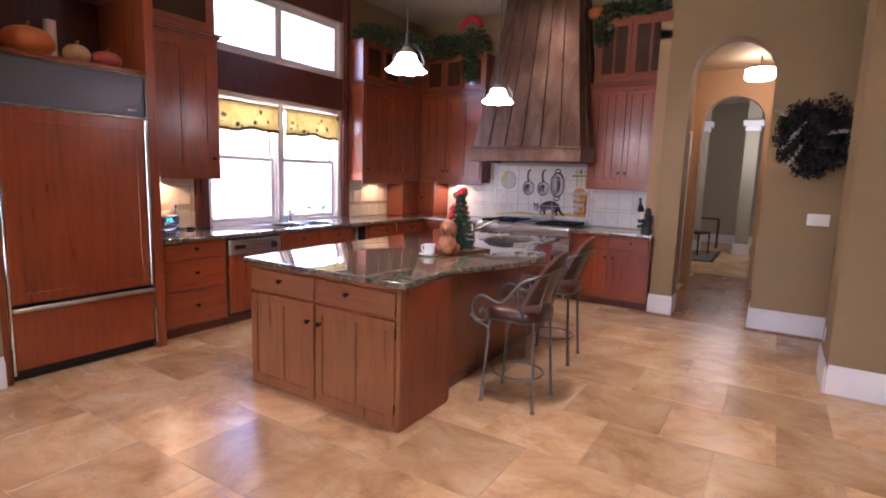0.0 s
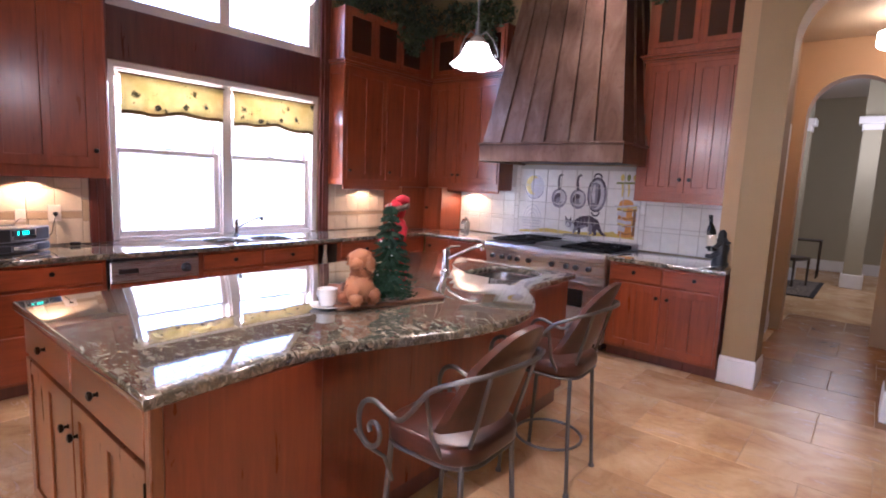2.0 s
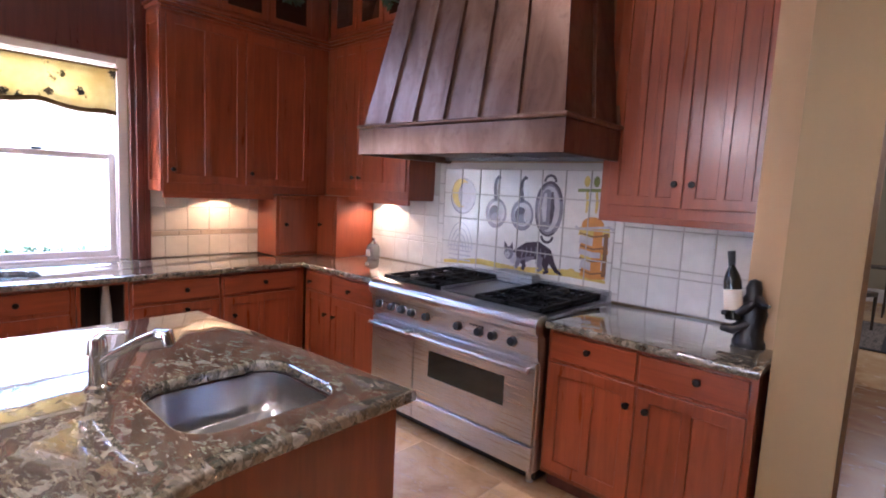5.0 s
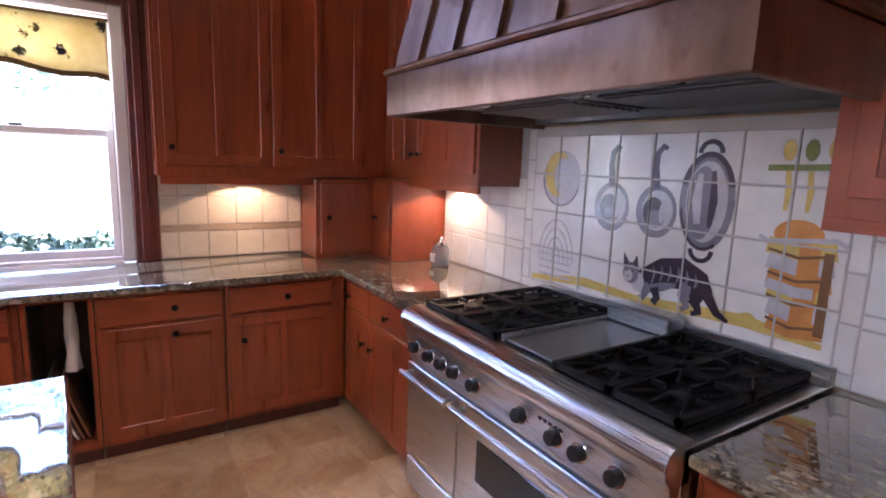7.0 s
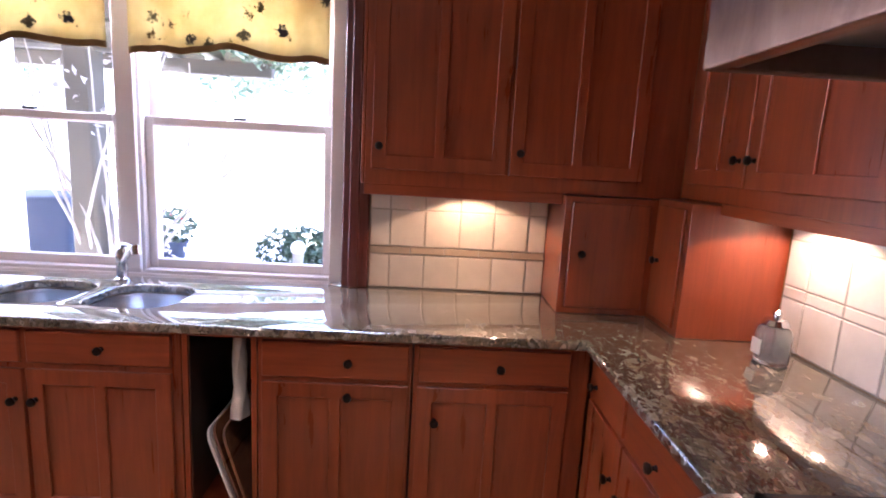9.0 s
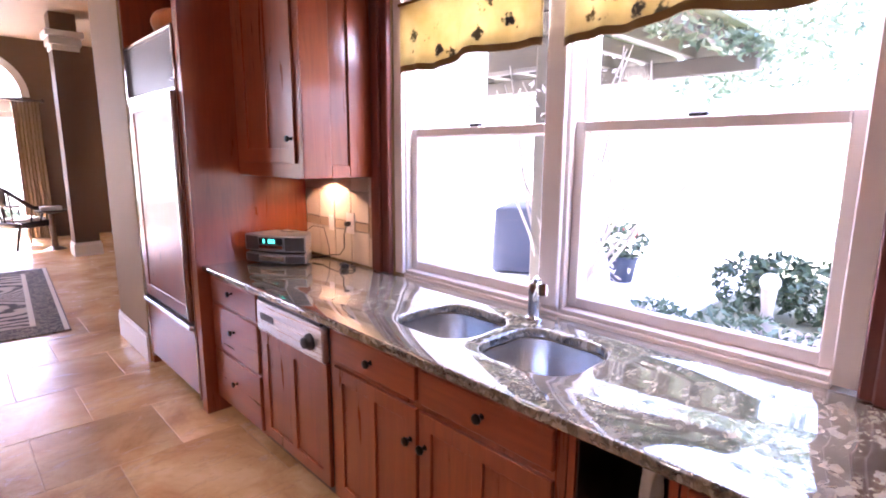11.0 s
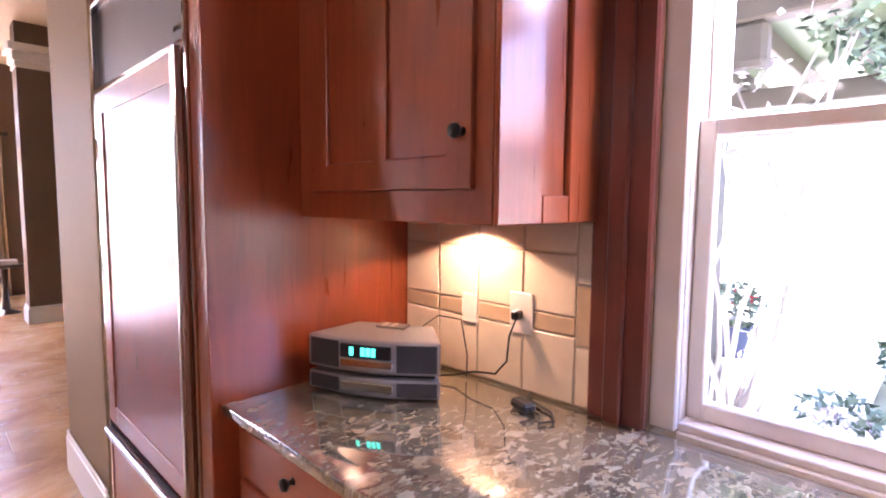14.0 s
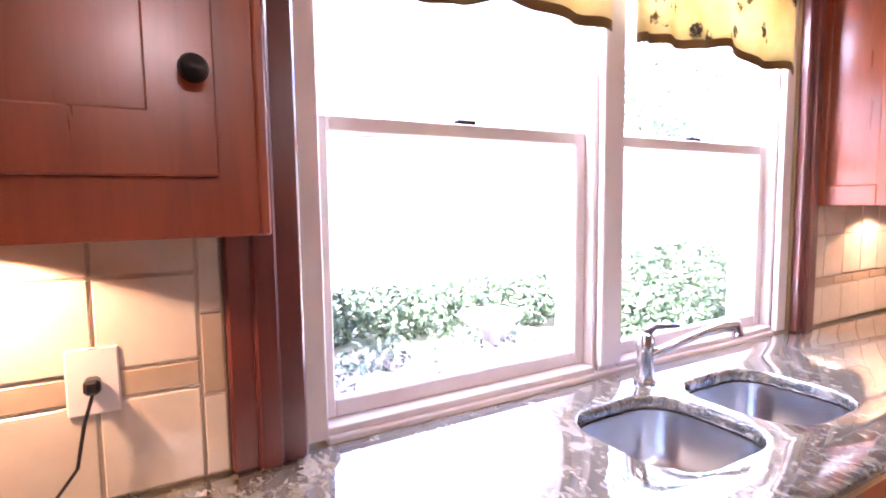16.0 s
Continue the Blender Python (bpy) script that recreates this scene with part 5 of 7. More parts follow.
NORTH_T, WEST_T = (radians(90), 0, 0), (radians(90), 0, radians(90))
FACE_N, FACE_W = RANGE_Y - 0.012, WEST + 0.014
back_n = structure("backsplash_north", boxes((-3.53, -0.262, RANGE_Y - 0.008, RANGE_Y - 0.001, 0.921, 1.76)), TILEGROUT, "white glazed tile backsplash round the range")
north = lambda u, z: (u, FACE_N, z)
west = lambda u, z: (FACE_W, u, z)
C0, C1, M0, M1 = -3.53, -2.72, -2.662, -1.242
for z0, z1, m, w in ((0.923, 1.115, TILE, 0.178), (1.115, 1.16, LISTELLO, 0.178), (1.16, 1.335, TILE, 0.178), (1.335, 1.50, TILE, 0.178)):
    tile_course(back_n, C0, C1, z0, z1, w, TILE if m is LISTELLO else m, north, NORTH_T, "tile", 0.12)
for z0, z1, w in ((0.923, 1.12, 0.172), (1.12, 1.165, 0.172), (1.165, 1.385, 0.172), (1.385, 1.458, 0.172)):
    tile_course(back_n, -1.185, -0.264, z0, z1, w, TILE, north, NORTH_T, "tile", 0.172)
for k in range(4):
    tile_course(back_n, M0, M1, 0.968 + 0.187 * k, 0.968 + 0.187 * (k + 1), (M1 - M0) / 8, TILE, north, NORTH_T)
for a, b in ((C1, M0), (M1, -1.185)):
    for k in range(5):
        piece("tile", cut_tile(b - a, 0.157, TILE), back_n, north((a + b) / 2, 0.968 + 0.157 * (k + 0.5)), NORTH_T)
tile_course(back_n, C1, -1.185, 0.923, 0.968, 0.178, TILE, north, NORTH_T)
back_w = structure("backsplash_corner", boxes((WEST + 0.001, WEST + 0.008, 6.236, 7.10, 0.921, 1.44)), CREAMGROUT, "cream tile niche lit from above")
for z0, z1, m, f in ((0.923, 1.09, TILE_CREAM, 0.10), (1.09, 1.13, LISTELLO, 0.20), (1.13, 1.31, TILE_CREAM, 0.10), (1.31, 1.44, TILE_CREAM, 0.10)):
    tile_course(back_w, 6.238, 7.10, z0, z1, 0.168, m, west, WEST_T, "tile", f)
back_r = structure("backsplash_radio", boxes((WEST + 0.001, WEST + 0.008, 3.185, 3.934, 0.921, 1.435)), CREAMGROUT, "cream tile niche behind the radio")
for z0, z1, m, f in ((0.923, 1.115, TILE_CREAM, 0.17), (1.115, 1.17, LISTELLO, 0.17), (1.17, 1.345, TILE_CREAM, 0.17), (1.345, 1.435, TILE_CREAM, 0.17)):
    tile_course(back_r, 3.187, 3.885, z0, z1, 0.176, m, west, WEST_T, "tile", f)
for k in range(3):
    piece("tile", cut_tile(0.048, 0.17, LISTELLO if k % 2 else TILE_CREAM), back_r, west(3.909, 0.923 + 0.17 * (k + 0.5)), WEST_T)

# painted picture on the range tiles: pans, a dish, a jar stack and a cat
mural = thing("tile_mural", pose(0, FACE_N, 0), "kitchen still life with a cat, glazed onto tiles", "mural", kind="structure")
LAYER = [0.0]


def glaze(name, outline, material, holes=()):
    LAYER[0] += 0.00004
    shift = 0.055 if name.split("_")[0] in ("hook", "ladle", "jar", "lemon") else 0.025
    outline = [(x + shift, z) for x, z in outline]
    bm = prism(outline, list(holes), 0, 0.0008)
    bm.transform(Matrix.Translation((0, -0.0004 - LAYER[0], 0)) @ Matrix.Rotation(radians(90), 4, "X"))
    part(name, bm, material, mural)


def oval(cx, cz, rx, rz, n=22, a0=0, a1=360):
    return [(cx + rx * math.cos(radians(a0 + (a1 - a0) * k / n)), cz + rz * math.sin(radians(a0 + (a1 - a0) * k / n))) for k in range(n + (0 if a1 - a0 == 360 else 1))]


def strip(points, w):
    """A painted stroke along points."""
    left, right = [], []
    for i, p in enumerate(points):
        a, b = points[max(i - 1, 0)], points[min(i + 1, len(points) - 1)]
        d = Vector((b[0] - a[0], b[1] - a[1])).normalized()
        ww = w[i] if isinstance(w, (list, tuple)) else w
        left.append((p[0] - d.y * ww, p[1] + d.x * ww))
        right.append((p[0] + d.y * ww, p[1] - d.x * ww))
    return left + right[::-1]


glaze("ground_wash", strip([(-2.66, 0.99), (-2.3, 1.03), (-2.0, 1.02), (-1.55, 1.05), (-1.3, 1.03)], [0.012, 0.022, 0.016, 0.024, 0.01]), MUR_YELLOW)
glaze("plate", oval(-2.49, 1.51, 0.125, 0.135), MUR_PALE)
glaze("plate_rim", oval(-2.515, 1.53, 0.09, 0.11), MUR_YELLOW)
glaze("plate_shine", oval(-2.475, 1.52, 0.065, 0.09), MUR_PALE)
for k in range(4):
    glaze("wire_basket", strip(oval(-2.50, 1.10 + 0.0 * k, 0.03 + 0.03 * k, 0.07 + 0.045 * k, 18, 0, 180), 0.004), MUR_PALE)
for k in range(4):
    glaze("wire_basket", strip([(-2.61, 1.02 + 0.035 * k), (-2.39, 1.02 + 0.035 * k)], 0.005), MUR_PALE)
for cx, cz in ((-2.172, 1.40), (-1.945, 1.40)):
    glaze("pan", oval(cx, cz, 0.094, 0.108), MUR_GREY)
    glaze("pan_inside", oval(cx + 0.006, cz + 0.004, 0.072, 0.082), MUR_PALE)
    glaze("pan_shade", oval(cx - 0.012, cz - 0.004, 0.050, 0.060), MUR_DARK)
    glaze("pan_base", oval(cx + 0.002, cz - 0.030, 0.042, 0.036), MUR_GREY)
    glaze("pan_shine", oval(cx + 0.030, cz - 0.004, 0.014, 0.042), MUR_PALE)
    glaze("pan_handle", strip([(cx - 0.004, cz + 0.09), (cx - 0.018, cz + 0.18), (cx - 0.012, cz + 0.235), (cx + 0.012, cz + 0.262), (cx + 0.028, cz + 0.25)], [0.016, 0.014, 0.012, 0.012, 0.010]), MUR_DARK)
glaze("dish", oval(-1.735, 1.455, 0.108, 0.185), MUR_GREY)
glaze("dish_inside", oval(-1.735, 1.455, 0.082, 0.152), MUR_PALE)
glaze("dish_shade", oval(-1.752, 1.45, 0.060, 0.138), MUR_GREY)
glaze("dish_edge", strip(oval(-1.735, 1.455, 0.100, 0.176, 26, 20, 160), 0.010), MUR_DARK)
glaze("dish_edge", strip(oval(-1.735, 1.455, 0.100, 0.176, 20, 190, 300), 0.006), MUR_DARK)
glaze("dish_shine", strip([(-1.765, 1.56), (-1.772, 1.46), (-1.762, 1.37)], [0.010, 0.020, 0.012]), MUR_PALE)
glaze("dish_streak", strip([(-1.715, 1.57), (-1.706, 1.46), (-1.715, 1.36)], [0.008, 0.016, 0.008]), MUR_DARK)
for z, s in ((1.635, 1), (1.275, -1)):
    glaze("dish_handle", strip(oval(-1.735, z, 0.042, 0.042 * s, 12, 0, 180), 0.009), MUR_DARK)
glaze("hook_rail", strip([(-1.56, 1.588), (-1.34, 1.594)], 0.010), MUR_GREEN)
for cx, m in ((-1.50, MUR_YELLOW), (-1.435, MUR_GREEN), (-1.37, MUR_YELLOW)):
    glaze("ladle_head", oval(cx, 1.645, 0.020, 0.034), m)
    glaze("ladle_stem", strip([(cx + 0.004, 1.58), (cx + 0.012, 1.51), (cx + 0.008, 1.45)], [0.008, 0.010, 0.006]), MUR_YELLOW)
glaze("jar_top", oval(-1.44, 1.375, 0.075, 0.05), MUR_ORANGE)
for k, m in enumerate((MUR_YELLOW, MUR_PALE, MUR_ORANGE, MUR_YELLOW, MUR_PALE, MUR_ORANGE)):
    z1 = 1.355 - 0.052 * k
    glaze("jar_tier", strip([(-1.53 + 0.006 * k, z1 - 0.02), (-1.43, z1 - 0.036), (-1.325 - 0.002 * k, z1 - 0.02)], 0.027), m)
glaze("jar_shade", strip([(-1.345, 1.33), (-1.345, 1.06)], 0.014), MUR_BROWN)
glaze("jar_handle", strip([(-1.56, 1.36), (-1.535, 1.345), (-1.33, 1.37), (-1.30, 1.355)], 0.008), MUR_PALE)
glaze("jar_glow", strip([(-1.40, 1.34), (-1.40, 1.07)], [0.03, 0.035]), MUR_ORANGE)
for k in range(4):
    z1 = 1.32 - 0.078 * k
    glaze("jar_line", strip([(-1.525 + 0.006 * k, z1), (-1.43, z1 - 0.018), (-1.33, z1 + 0.002)], 0.005), MUR_BROWN)
glaze("jar_band", strip([(-1.52, 1.205), (-1.43, 1.188), (-1.375, 1.192)], 0.018), MUR_PALE)
glaze("lemon", oval(-1.565, 1.06, 0.03, 0.024), MUR_YELLOW)
glaze("plate_line", strip(oval(-2.49, 1.51, 0.122, 0.132, 30, 180, 340), 0.004), MUR_GREY)
glaze("cat_body", strip([(-2.0, 1.105), (-1.95, 1.12), (-1.88, 1.158), (-1.80, 1.17), (-1.73, 1.14), (-1.70, 1.10)], [0.034, 0.050, 0.060, 0.064, 0.058, 0.040]), MUR_DARK)
for k in range(6):
    x = -1.93 + 0.037 * k
    glaze("cat_stripe", strip([(x, 1.10 + 0.03 * math.sin(0.6 * k)), (x + 0.010, 1.14 + 0.02 * math.sin(0.6 * k)), (x + 0.004, 1.175 + 0.018 * math.sin(0.6 * k))], [0.003, 0.006, 0.002]), MUR_GREY)
glaze("cat_belly", strip([(-1.95, 1.075), (-1.88, 1.10), (-1.82, 1.12)], [0.016, 0.018, 0.008]), MUR_GREY)
glaze("cat_leg", strip([(-1.965, 1.10), (-1.955, 1.06), (-1.975, 1.03)], [0.022, 0.017, 0.016]), MUR_GREY)
glaze("cat_leg", strip([(-1.915, 1.09), (-1.90, 1.05), (-1.915, 1.022)], [0.020, 0.016, 0.015]), MUR_DARK)
glaze("cat_leg", strip([(-1.765, 1.13), (-1.785, 1.08), (-1.765, 1.045), (-1.79, 1.03)], [0.036, 0.024, 0.015, 0.012]), MUR_GREY)
glaze("cat_leg", strip([(-1.72, 1.12), (-1.735, 1.07), (-1.715, 1.035), (-1.745, 1.024)], [0.034, 0.024, 0.015, 0.012]), MUR_DARK)
glaze("cat_chest", oval(-1.995, 1.095, 0.030, 0.042), MUR_PALE)
glaze("cat_head", oval(-2.035, 1.128, 0.040, 0.046), MUR_GREY)
glaze("cat_face", oval(-2.046, 1.115, 0.022, 0.026), MUR_PALE)
glaze("cat_eye", oval(-2.055, 1.136, 0.006, 0.004, 10), MUR_DARK)
glaze("cat_eye", oval(-2.028, 1.136, 0.006, 0.004, 10), MUR_DARK)
glaze("cat_nose", oval(-2.047, 1.112, 0.005, 0.004, 10), MUR_DARK)
for x in (-2.058, -2.04, -2.02):
    glaze("cat_stripe", strip([(x, 1.15), (x + 0.004, 1.172)], 0.003), MUR_DARK)
glaze("cat_ear", [(-2.075, 1.15), (-2.078, 1.212), (-2.045, 1.17)], MUR_DARK)
glaze("cat_ear", [(-2.03, 1.17), (-2.010, 1.208), (-1.998, 1.155)], MUR_DARK)
glaze("cat_tail", strip([(-1.70, 1.13), (-1.675, 1.09), (-1.645, 1.05), (-1.600, 1.030)], [0.024, 0.019, 0.015, 0.007]), MUR_DARK)
# joints show through the painting
front = LAYER[0] + 0.0010
for k in range(1, 8):
    x = M0 + k * (M1 - M0) / 8
    part("joint", boxes((x - 0.0035, x + 0.0035, -front, 0.001, 0.968, 1.716)), TILEGROUT, mural)
for k in range(1, 4):
    z = 0.968 + 0.187 * k
    part("joint", boxes((M0, M1, -front - 0.0002, 0.001, z - 0.0035, z + 0.0035)), TILEGROUT, mural)

# ---- valances ----
for y0, y1 in ((4.18, 5.03), (5.13, 6.03)):
    v = thing("valance", pose(WEST + 0.0, y0, 2.27), "yellow printed cotton valance with a brown hem", "curtain", "window valances")
    nu, nz = 60, 5
    for name, za, zb, m in (("cloth", 0.0, -0.275, VALANCE), ("hem", -0.275, -0.305, BROWNCLOTH)):
        bm = bmesh.new()
        grid = []
        for i in range(nu + 1):
            u = (y1 - y0) * i / nu
            sag = 0.018 * math.sin(u * 6.5 + y0) + 0.010 * math.sin(u * 17)
            col = []
            for k in range(nz + 1):
                f = k / nz
                z = za + (zb - za) * f
                w = 0.012 * math.sin(u * 42 + 2 * math.sin(u * 5)) * min(1, -z * 4) + 0.010 * math.sin(u * 13 + y0 * 3) * min(1, -z * 3)
                col.append(bm.verts.new((-0.002 + w + 0.02, u, z + sag * min(1, -z * 4))))
            grid.append(col)
        for a, c in zip(grid, grid[1:]):
            for k in range(nz):
                bm.faces.new((a[k], c[k], c[k + 1], a[k + 1]))
        ob = part(name, bm, m, v, "", 80)
        solid = ob.modifiers.new("thickness", "SOLIDIFY")
        solid.thickness = 0.003
    bm = bmesh.new()
    tube(bm, [(0.016, -0.01, 0.0), (0.016, y1 - y0 + 0.01, 0.0)], 0.008, 8)
    part("rod", bm, BROWNCLOTH, v)

# ---- faucets ----
def faucet(name, m, label, tall):
    t = thing(name, m, label, "faucet")
    bm = bmesh.new()
    lathe(bm, [(0.034, 0.0), (0.034, 0.008), (0.025, 0.014), (0.024, 0.10), (0.027, 0.104), (0.027, 0.125), (0.024, 0.15 + tall), (0.010, 0.156 + tall)], Matrix(), 20)
    b = part("body", bm, CHROME, t)
    bm = bmesh.new()
    pts = [(0.0, 0.0, 0.075), (0.05, 0.0, 0.105), (0.16, 0.0, 0.165), (0.215, 0.0, 0.187)]
    tube(bm, pts, [0.014, 0.013, 0.013, 0.016], 12)
    tube(bm, [(0.205, 0, 0.186), (0.24, 0, 0.188), (0.248, 0, 0.16)], [0.017, 0.020, 0.017], 12)
    part("spout", bm, CHROME, b)
    bm = bmesh.new()
    tube(bm, [(0.0, 0.0, 0.148 + tall), (0.03, 0.004, 0.172 + tall), (0.095, 0.010, 0.178 + tall)], [0.014, 0.010, 0.007], 10)
    part("lever", bm, CHROME, b)
    return t


faucet("faucet", pose(-4.05, 5.10, 0.921, 0, 0, 42), "chrome pull-out faucet behind the double sink", 0.0)
faucet("faucet", pose(-1.595, 5.27, 0.923, 0, 0, 30), "chrome pull-out faucet on the granite island", 0.0)

# ---- pendants ----
def pendant(x, y, rim):
    t = thing("pendant_lamp", pose(x, y, rim), "lit bell pendant lamp with ruffled white glass", "pendant lamp", "pendants over the island")
    bm = bmesh.new()
    n, prof = 48, [(0.062, 0.120), (0.078, 0.080), (0.098, 0.042), (0.122, 0.016), (0.142, 0.0)]
    cap = bmesh.new()
    lathe(cap, [(0.026, 0.168), (0.044, 0.150), (0.0635, 0.120), (0.061, 0.118), (0.041, 0.147), (0.024, 0.164)], Matrix(), 36)
    part("glass_neck", cap, SHADETOP, t, "smoky glass neck of the shade", 60)
    rings = []
    for r, z in prof:
        k = max(0, (r - 0.06) / 0.085)
        wave = [(a, (r + 0.010 * k * math.cos(8 * a) + 0.0022 * math.cos(24 * a)), z + 0.007 * k * math.cos(8 * a)) for a in (2 * math.pi * i / n for i in range(n))]
        rings.append([bm.verts.new((q * math.cos(a), q * math.sin(a), h)) for a, q, h in wave])
    for a, c in zip(rings, rings[1:]):
        for k in range(n):
            bm.faces.new((a[k], a[(k + 1) % n], c[(k + 1) % n], c[k]))
    shade = part("shade", bm, SHADE, t, "ruffled frosted glass shade", 60)
    shade.modifiers.new("thickness", "SOLIDIFY").thickness = 0.004
    bm = bmesh.new()
    lathe(bm, [(0.012, 0.115), (0.034, 0.120), (0.036, 0.145), (0.016, 0.17), (0.010, 0.25)], Matrix(), 18)
    part("holder", bm, IRON, t)
    for k in range(3):
        bm = bmesh.new()
        a = radians(120 * k + 20)
        tube(bm, [(math.cos(a) * r, math.sin(a) * r, z) for r, z in ((0.02, 0.175), (0.055, 0.185), (0.095, 0.14), (0.125, 0.08), (0.130, 0.048), (0.115, 0.045), (0.112, 0.06))], 0.004, 6)
        part("scroll_arm", bm, IRON, t)
    bm = bmesh.new()
    blob(bm, (0, 0, 0.060), (0.028, 0.028, 0.036), 0, 2)
    part("bulb", bm, BULB, t)
    bm = bmesh.new()
    tube(bm, [(0, 0, 0.24), (0, 0, ROOF - rim - 0.03)], 0.005, 8)
    part("stem", bm, IRON, t)
    bm = bmesh.new()
    lathe(bm, [(0.010, ROOF - rim - 0.05), (0.05, ROOF - rim - 0.03), (0.062, ROOF - rim - 0.001)], Matrix(), 18)
    part("ceiling_rose", bm, IRON, t)


pendant(-1.414, 3.873, 2.268)
pendant(-1.296, 5.101, 2.205)
for x, y in ((-2.9, 3.2), (-0.2, 3.2), (-1.95, 6.45), (0.3, 5.9), (-1.6, 1.6)):
    t = thing("downlight", pose(x, y, ROOF), "recessed ceiling downlight with a white ring", "ceiling light", "recessed lights")
    bm = bmesh.new()
    lathe(bm, [(0.095, -0.001), (0.095, -0.008), (0.075, -0.012), (0.07, -0.002)], Matrix(), 22)
    part("ring", bm, WHITE, t)
    bm = bmesh.new()
    lathe(bm, [(0.068, -0.001), (0.068, -0.006), (0.004, -0.008)], Matrix(), 22)
    part("lens", bm, BULB, t)

# ---- bar stools ----
st = thing("bar_stool", pose(-0.495, 4.015, 0, 0, 0, 2), "wrought iron bar stool with brown leather seat and back", "bar stool", "bar stools at the island")
SEAT = 0.62
bm = prism(rounded(-0.20, 0.20, -0.205, 0.205, 0.12), [], SEAT - 0.02, SEAT + 0.055, 0.022)
part("seat", bm, LEATHER, st, "padded brown leather seat", 60)
bm = bmesh.new()
nu, nv = 12, 8
grid_f, grid_b = [], []
for i in range(nu + 1):
    u = -1 + 2 * i / nu
    f_, b_ = [], []
    for k in range(nv + 1):
        w = k / nv
        top = 0.30 - 0.10 * abs(u) ** 2.4
        z = SEAT + 0.10 + top * w * 1.18
        x = 0.175 + 0.12 * w - 0.085 * u * u
        y = 0.215 * u * (1 - 0.08 * w)
        f_.append(bm.verts.new((x - 0.014, y, z)))
        b_.append(bm.verts.new((x + 0.014, y, z)))
    grid_f.append(f_)
    grid_b.append(b_)
for g in (grid_f, grid_b):
    for a, c in zip(g, g[1:]):
        for k in range(nv):
            bm.faces.new((a[k], c[k], c[k + 1], a[k + 1]))
for k in range(nv):
    for i in (0, nu):
        bm.faces.new((grid_f[i][k], grid_f[i][k + 1], grid_b[i][k + 1], grid_b[i][k]))
for i in range(nu):
    for k in (0, nv):
        bm.faces.new((grid_f[i][k], grid_f[i + 1][k], grid_b[i + 1][k], grid_b[i][k]))
part("backrest", bm, LEATHER, st, "curved brown leather back", 60)
for sx, sy in ((-1, -1), (-1, 1), (1, -1), (1, 1)):
    bm = bmesh.new()
    tube(bm, [(sx * 0.155, sy * 0.16, SEAT - 0.01), (sx * 0.165, sy * 0.17, 0.40), (sx * 0.19, sy * 0.185, 0.008)], 0.0105, 8)
    lathe(bm, [(0.016, 0.0), (0.016, 0.012), (0.011, 0.02)], Matrix.Translation((sx * 0.19, sy * 0.185, 0)), 10)
    part("leg", bm, IRON, st)
bm = bmesh.new()
tube(bm, [(0.175 * math.cos(2 * math.pi * k / 28) * 1.0, 0.175 * math.sin(2 * math.pi * k / 28), 0.20) for k in range(28)], 0.008, 8, True)
part("foot_ring", bm, IRON, st)
bm = bmesh.new()
tube(bm, [(p[0], p[1], SEAT - 0.022) for p in rounded(-0.19, 0.19, -0.195, 0.195, 0.11)], 0.008, 6, True)
part("seat_ring", bm, IRON, st)
for s in (-1, 1):
    bm = bmesh.new()
    arm = [(0.285, s * 0.07, SEAT + 0.335), (0.255, s * 0.17, SEAT + 0.325), (0.18, s * 0.235, SEAT + 0.30), (0.08, s * 0.245, SEAT + 0.245), (0.0, s * 0.245, SEAT + 0.15), (-0.06, s * 0.24, SEAT + 0.105), (-0.13, s * 0.237, SEAT + 0.115), (-0.20, s * 0.235, SEAT + 0.135), (-0.26, s * 0.235, SEAT + 0.115), (-0.285, s * 0.235, SEAT + 0.06), (-0.275, s * 0.235, SEAT + 0.0), (-0.235, s * 0.235, SEAT - 0.035), (-0.19, s * 0.235, SEAT - 0.03), (-0.165, s * 0.235, SEAT + 0.005), (-0.175, s * 0.235, SEAT + 0.045), (-0.205, s * 0.235, SEAT + 0.055), (-0.225, s * 0.235, SEAT + 0.035), (-0.215, s * 0.235, SEAT + 0.012)]
    arm = [(x * 0.88 if x < 0 else x, y, z) for x, y, z in arm]
    fine = []
    for i in range(len(arm) - 1):
        p = [Vector(arm[max(0, min(len(arm) - 1, i + o))]) for o in (-1, 0, 1, 2)]
        for k in range(4):
            f = k / 4
            fine.append(0.5 * ((2 * p[1]) + (p[2] - p[0]) * f + (2 * p[0] - 5 * p[1] + 4 * p[2] - p[3]) * f * f + (3 * p[1] - p[0] - 3 * p[2] + p[3]) * f ** 3))
    tube(bm, fine, 0.0095, 8)
    part("arm", bm, IRON, st, "scrolled iron arm")
    bm = bmesh.new()
    tube(bm, [(0.06, s * 0.243, SEAT + 0.235), (0.075, s * 0.22, SEAT + 0.08), (0.11, s * 0.185, SEAT - 0.02)], 0.008, 8)
    part("arm_post", bm, IRON, st)
    bm = bmesh.new()
    tube(bm, [(-0.27, s * 0.235, SEAT + 0.0), (-0.22, s * 0.225, SEAT - 0.05), (-0.15, s * 0.20, SEAT - 0.08), (-0.145, s * 0.165, SEAT - 0.18)], 0.008, 8)
    part("arm_brace", bm, IRON, st)
bm = bmesh.new()
tube(bm, [(0.255, -0.17, SEAT + 0.325), (0.292, -0.07, SEAT + 0.337), (0.30, 0, SEAT + 0.34), (0.292, 0.07, SEAT + 0.337), (0.255, 0.17, SEAT + 0.325)], 0.0095, 8)
part("back_rail", bm, IRON, st)
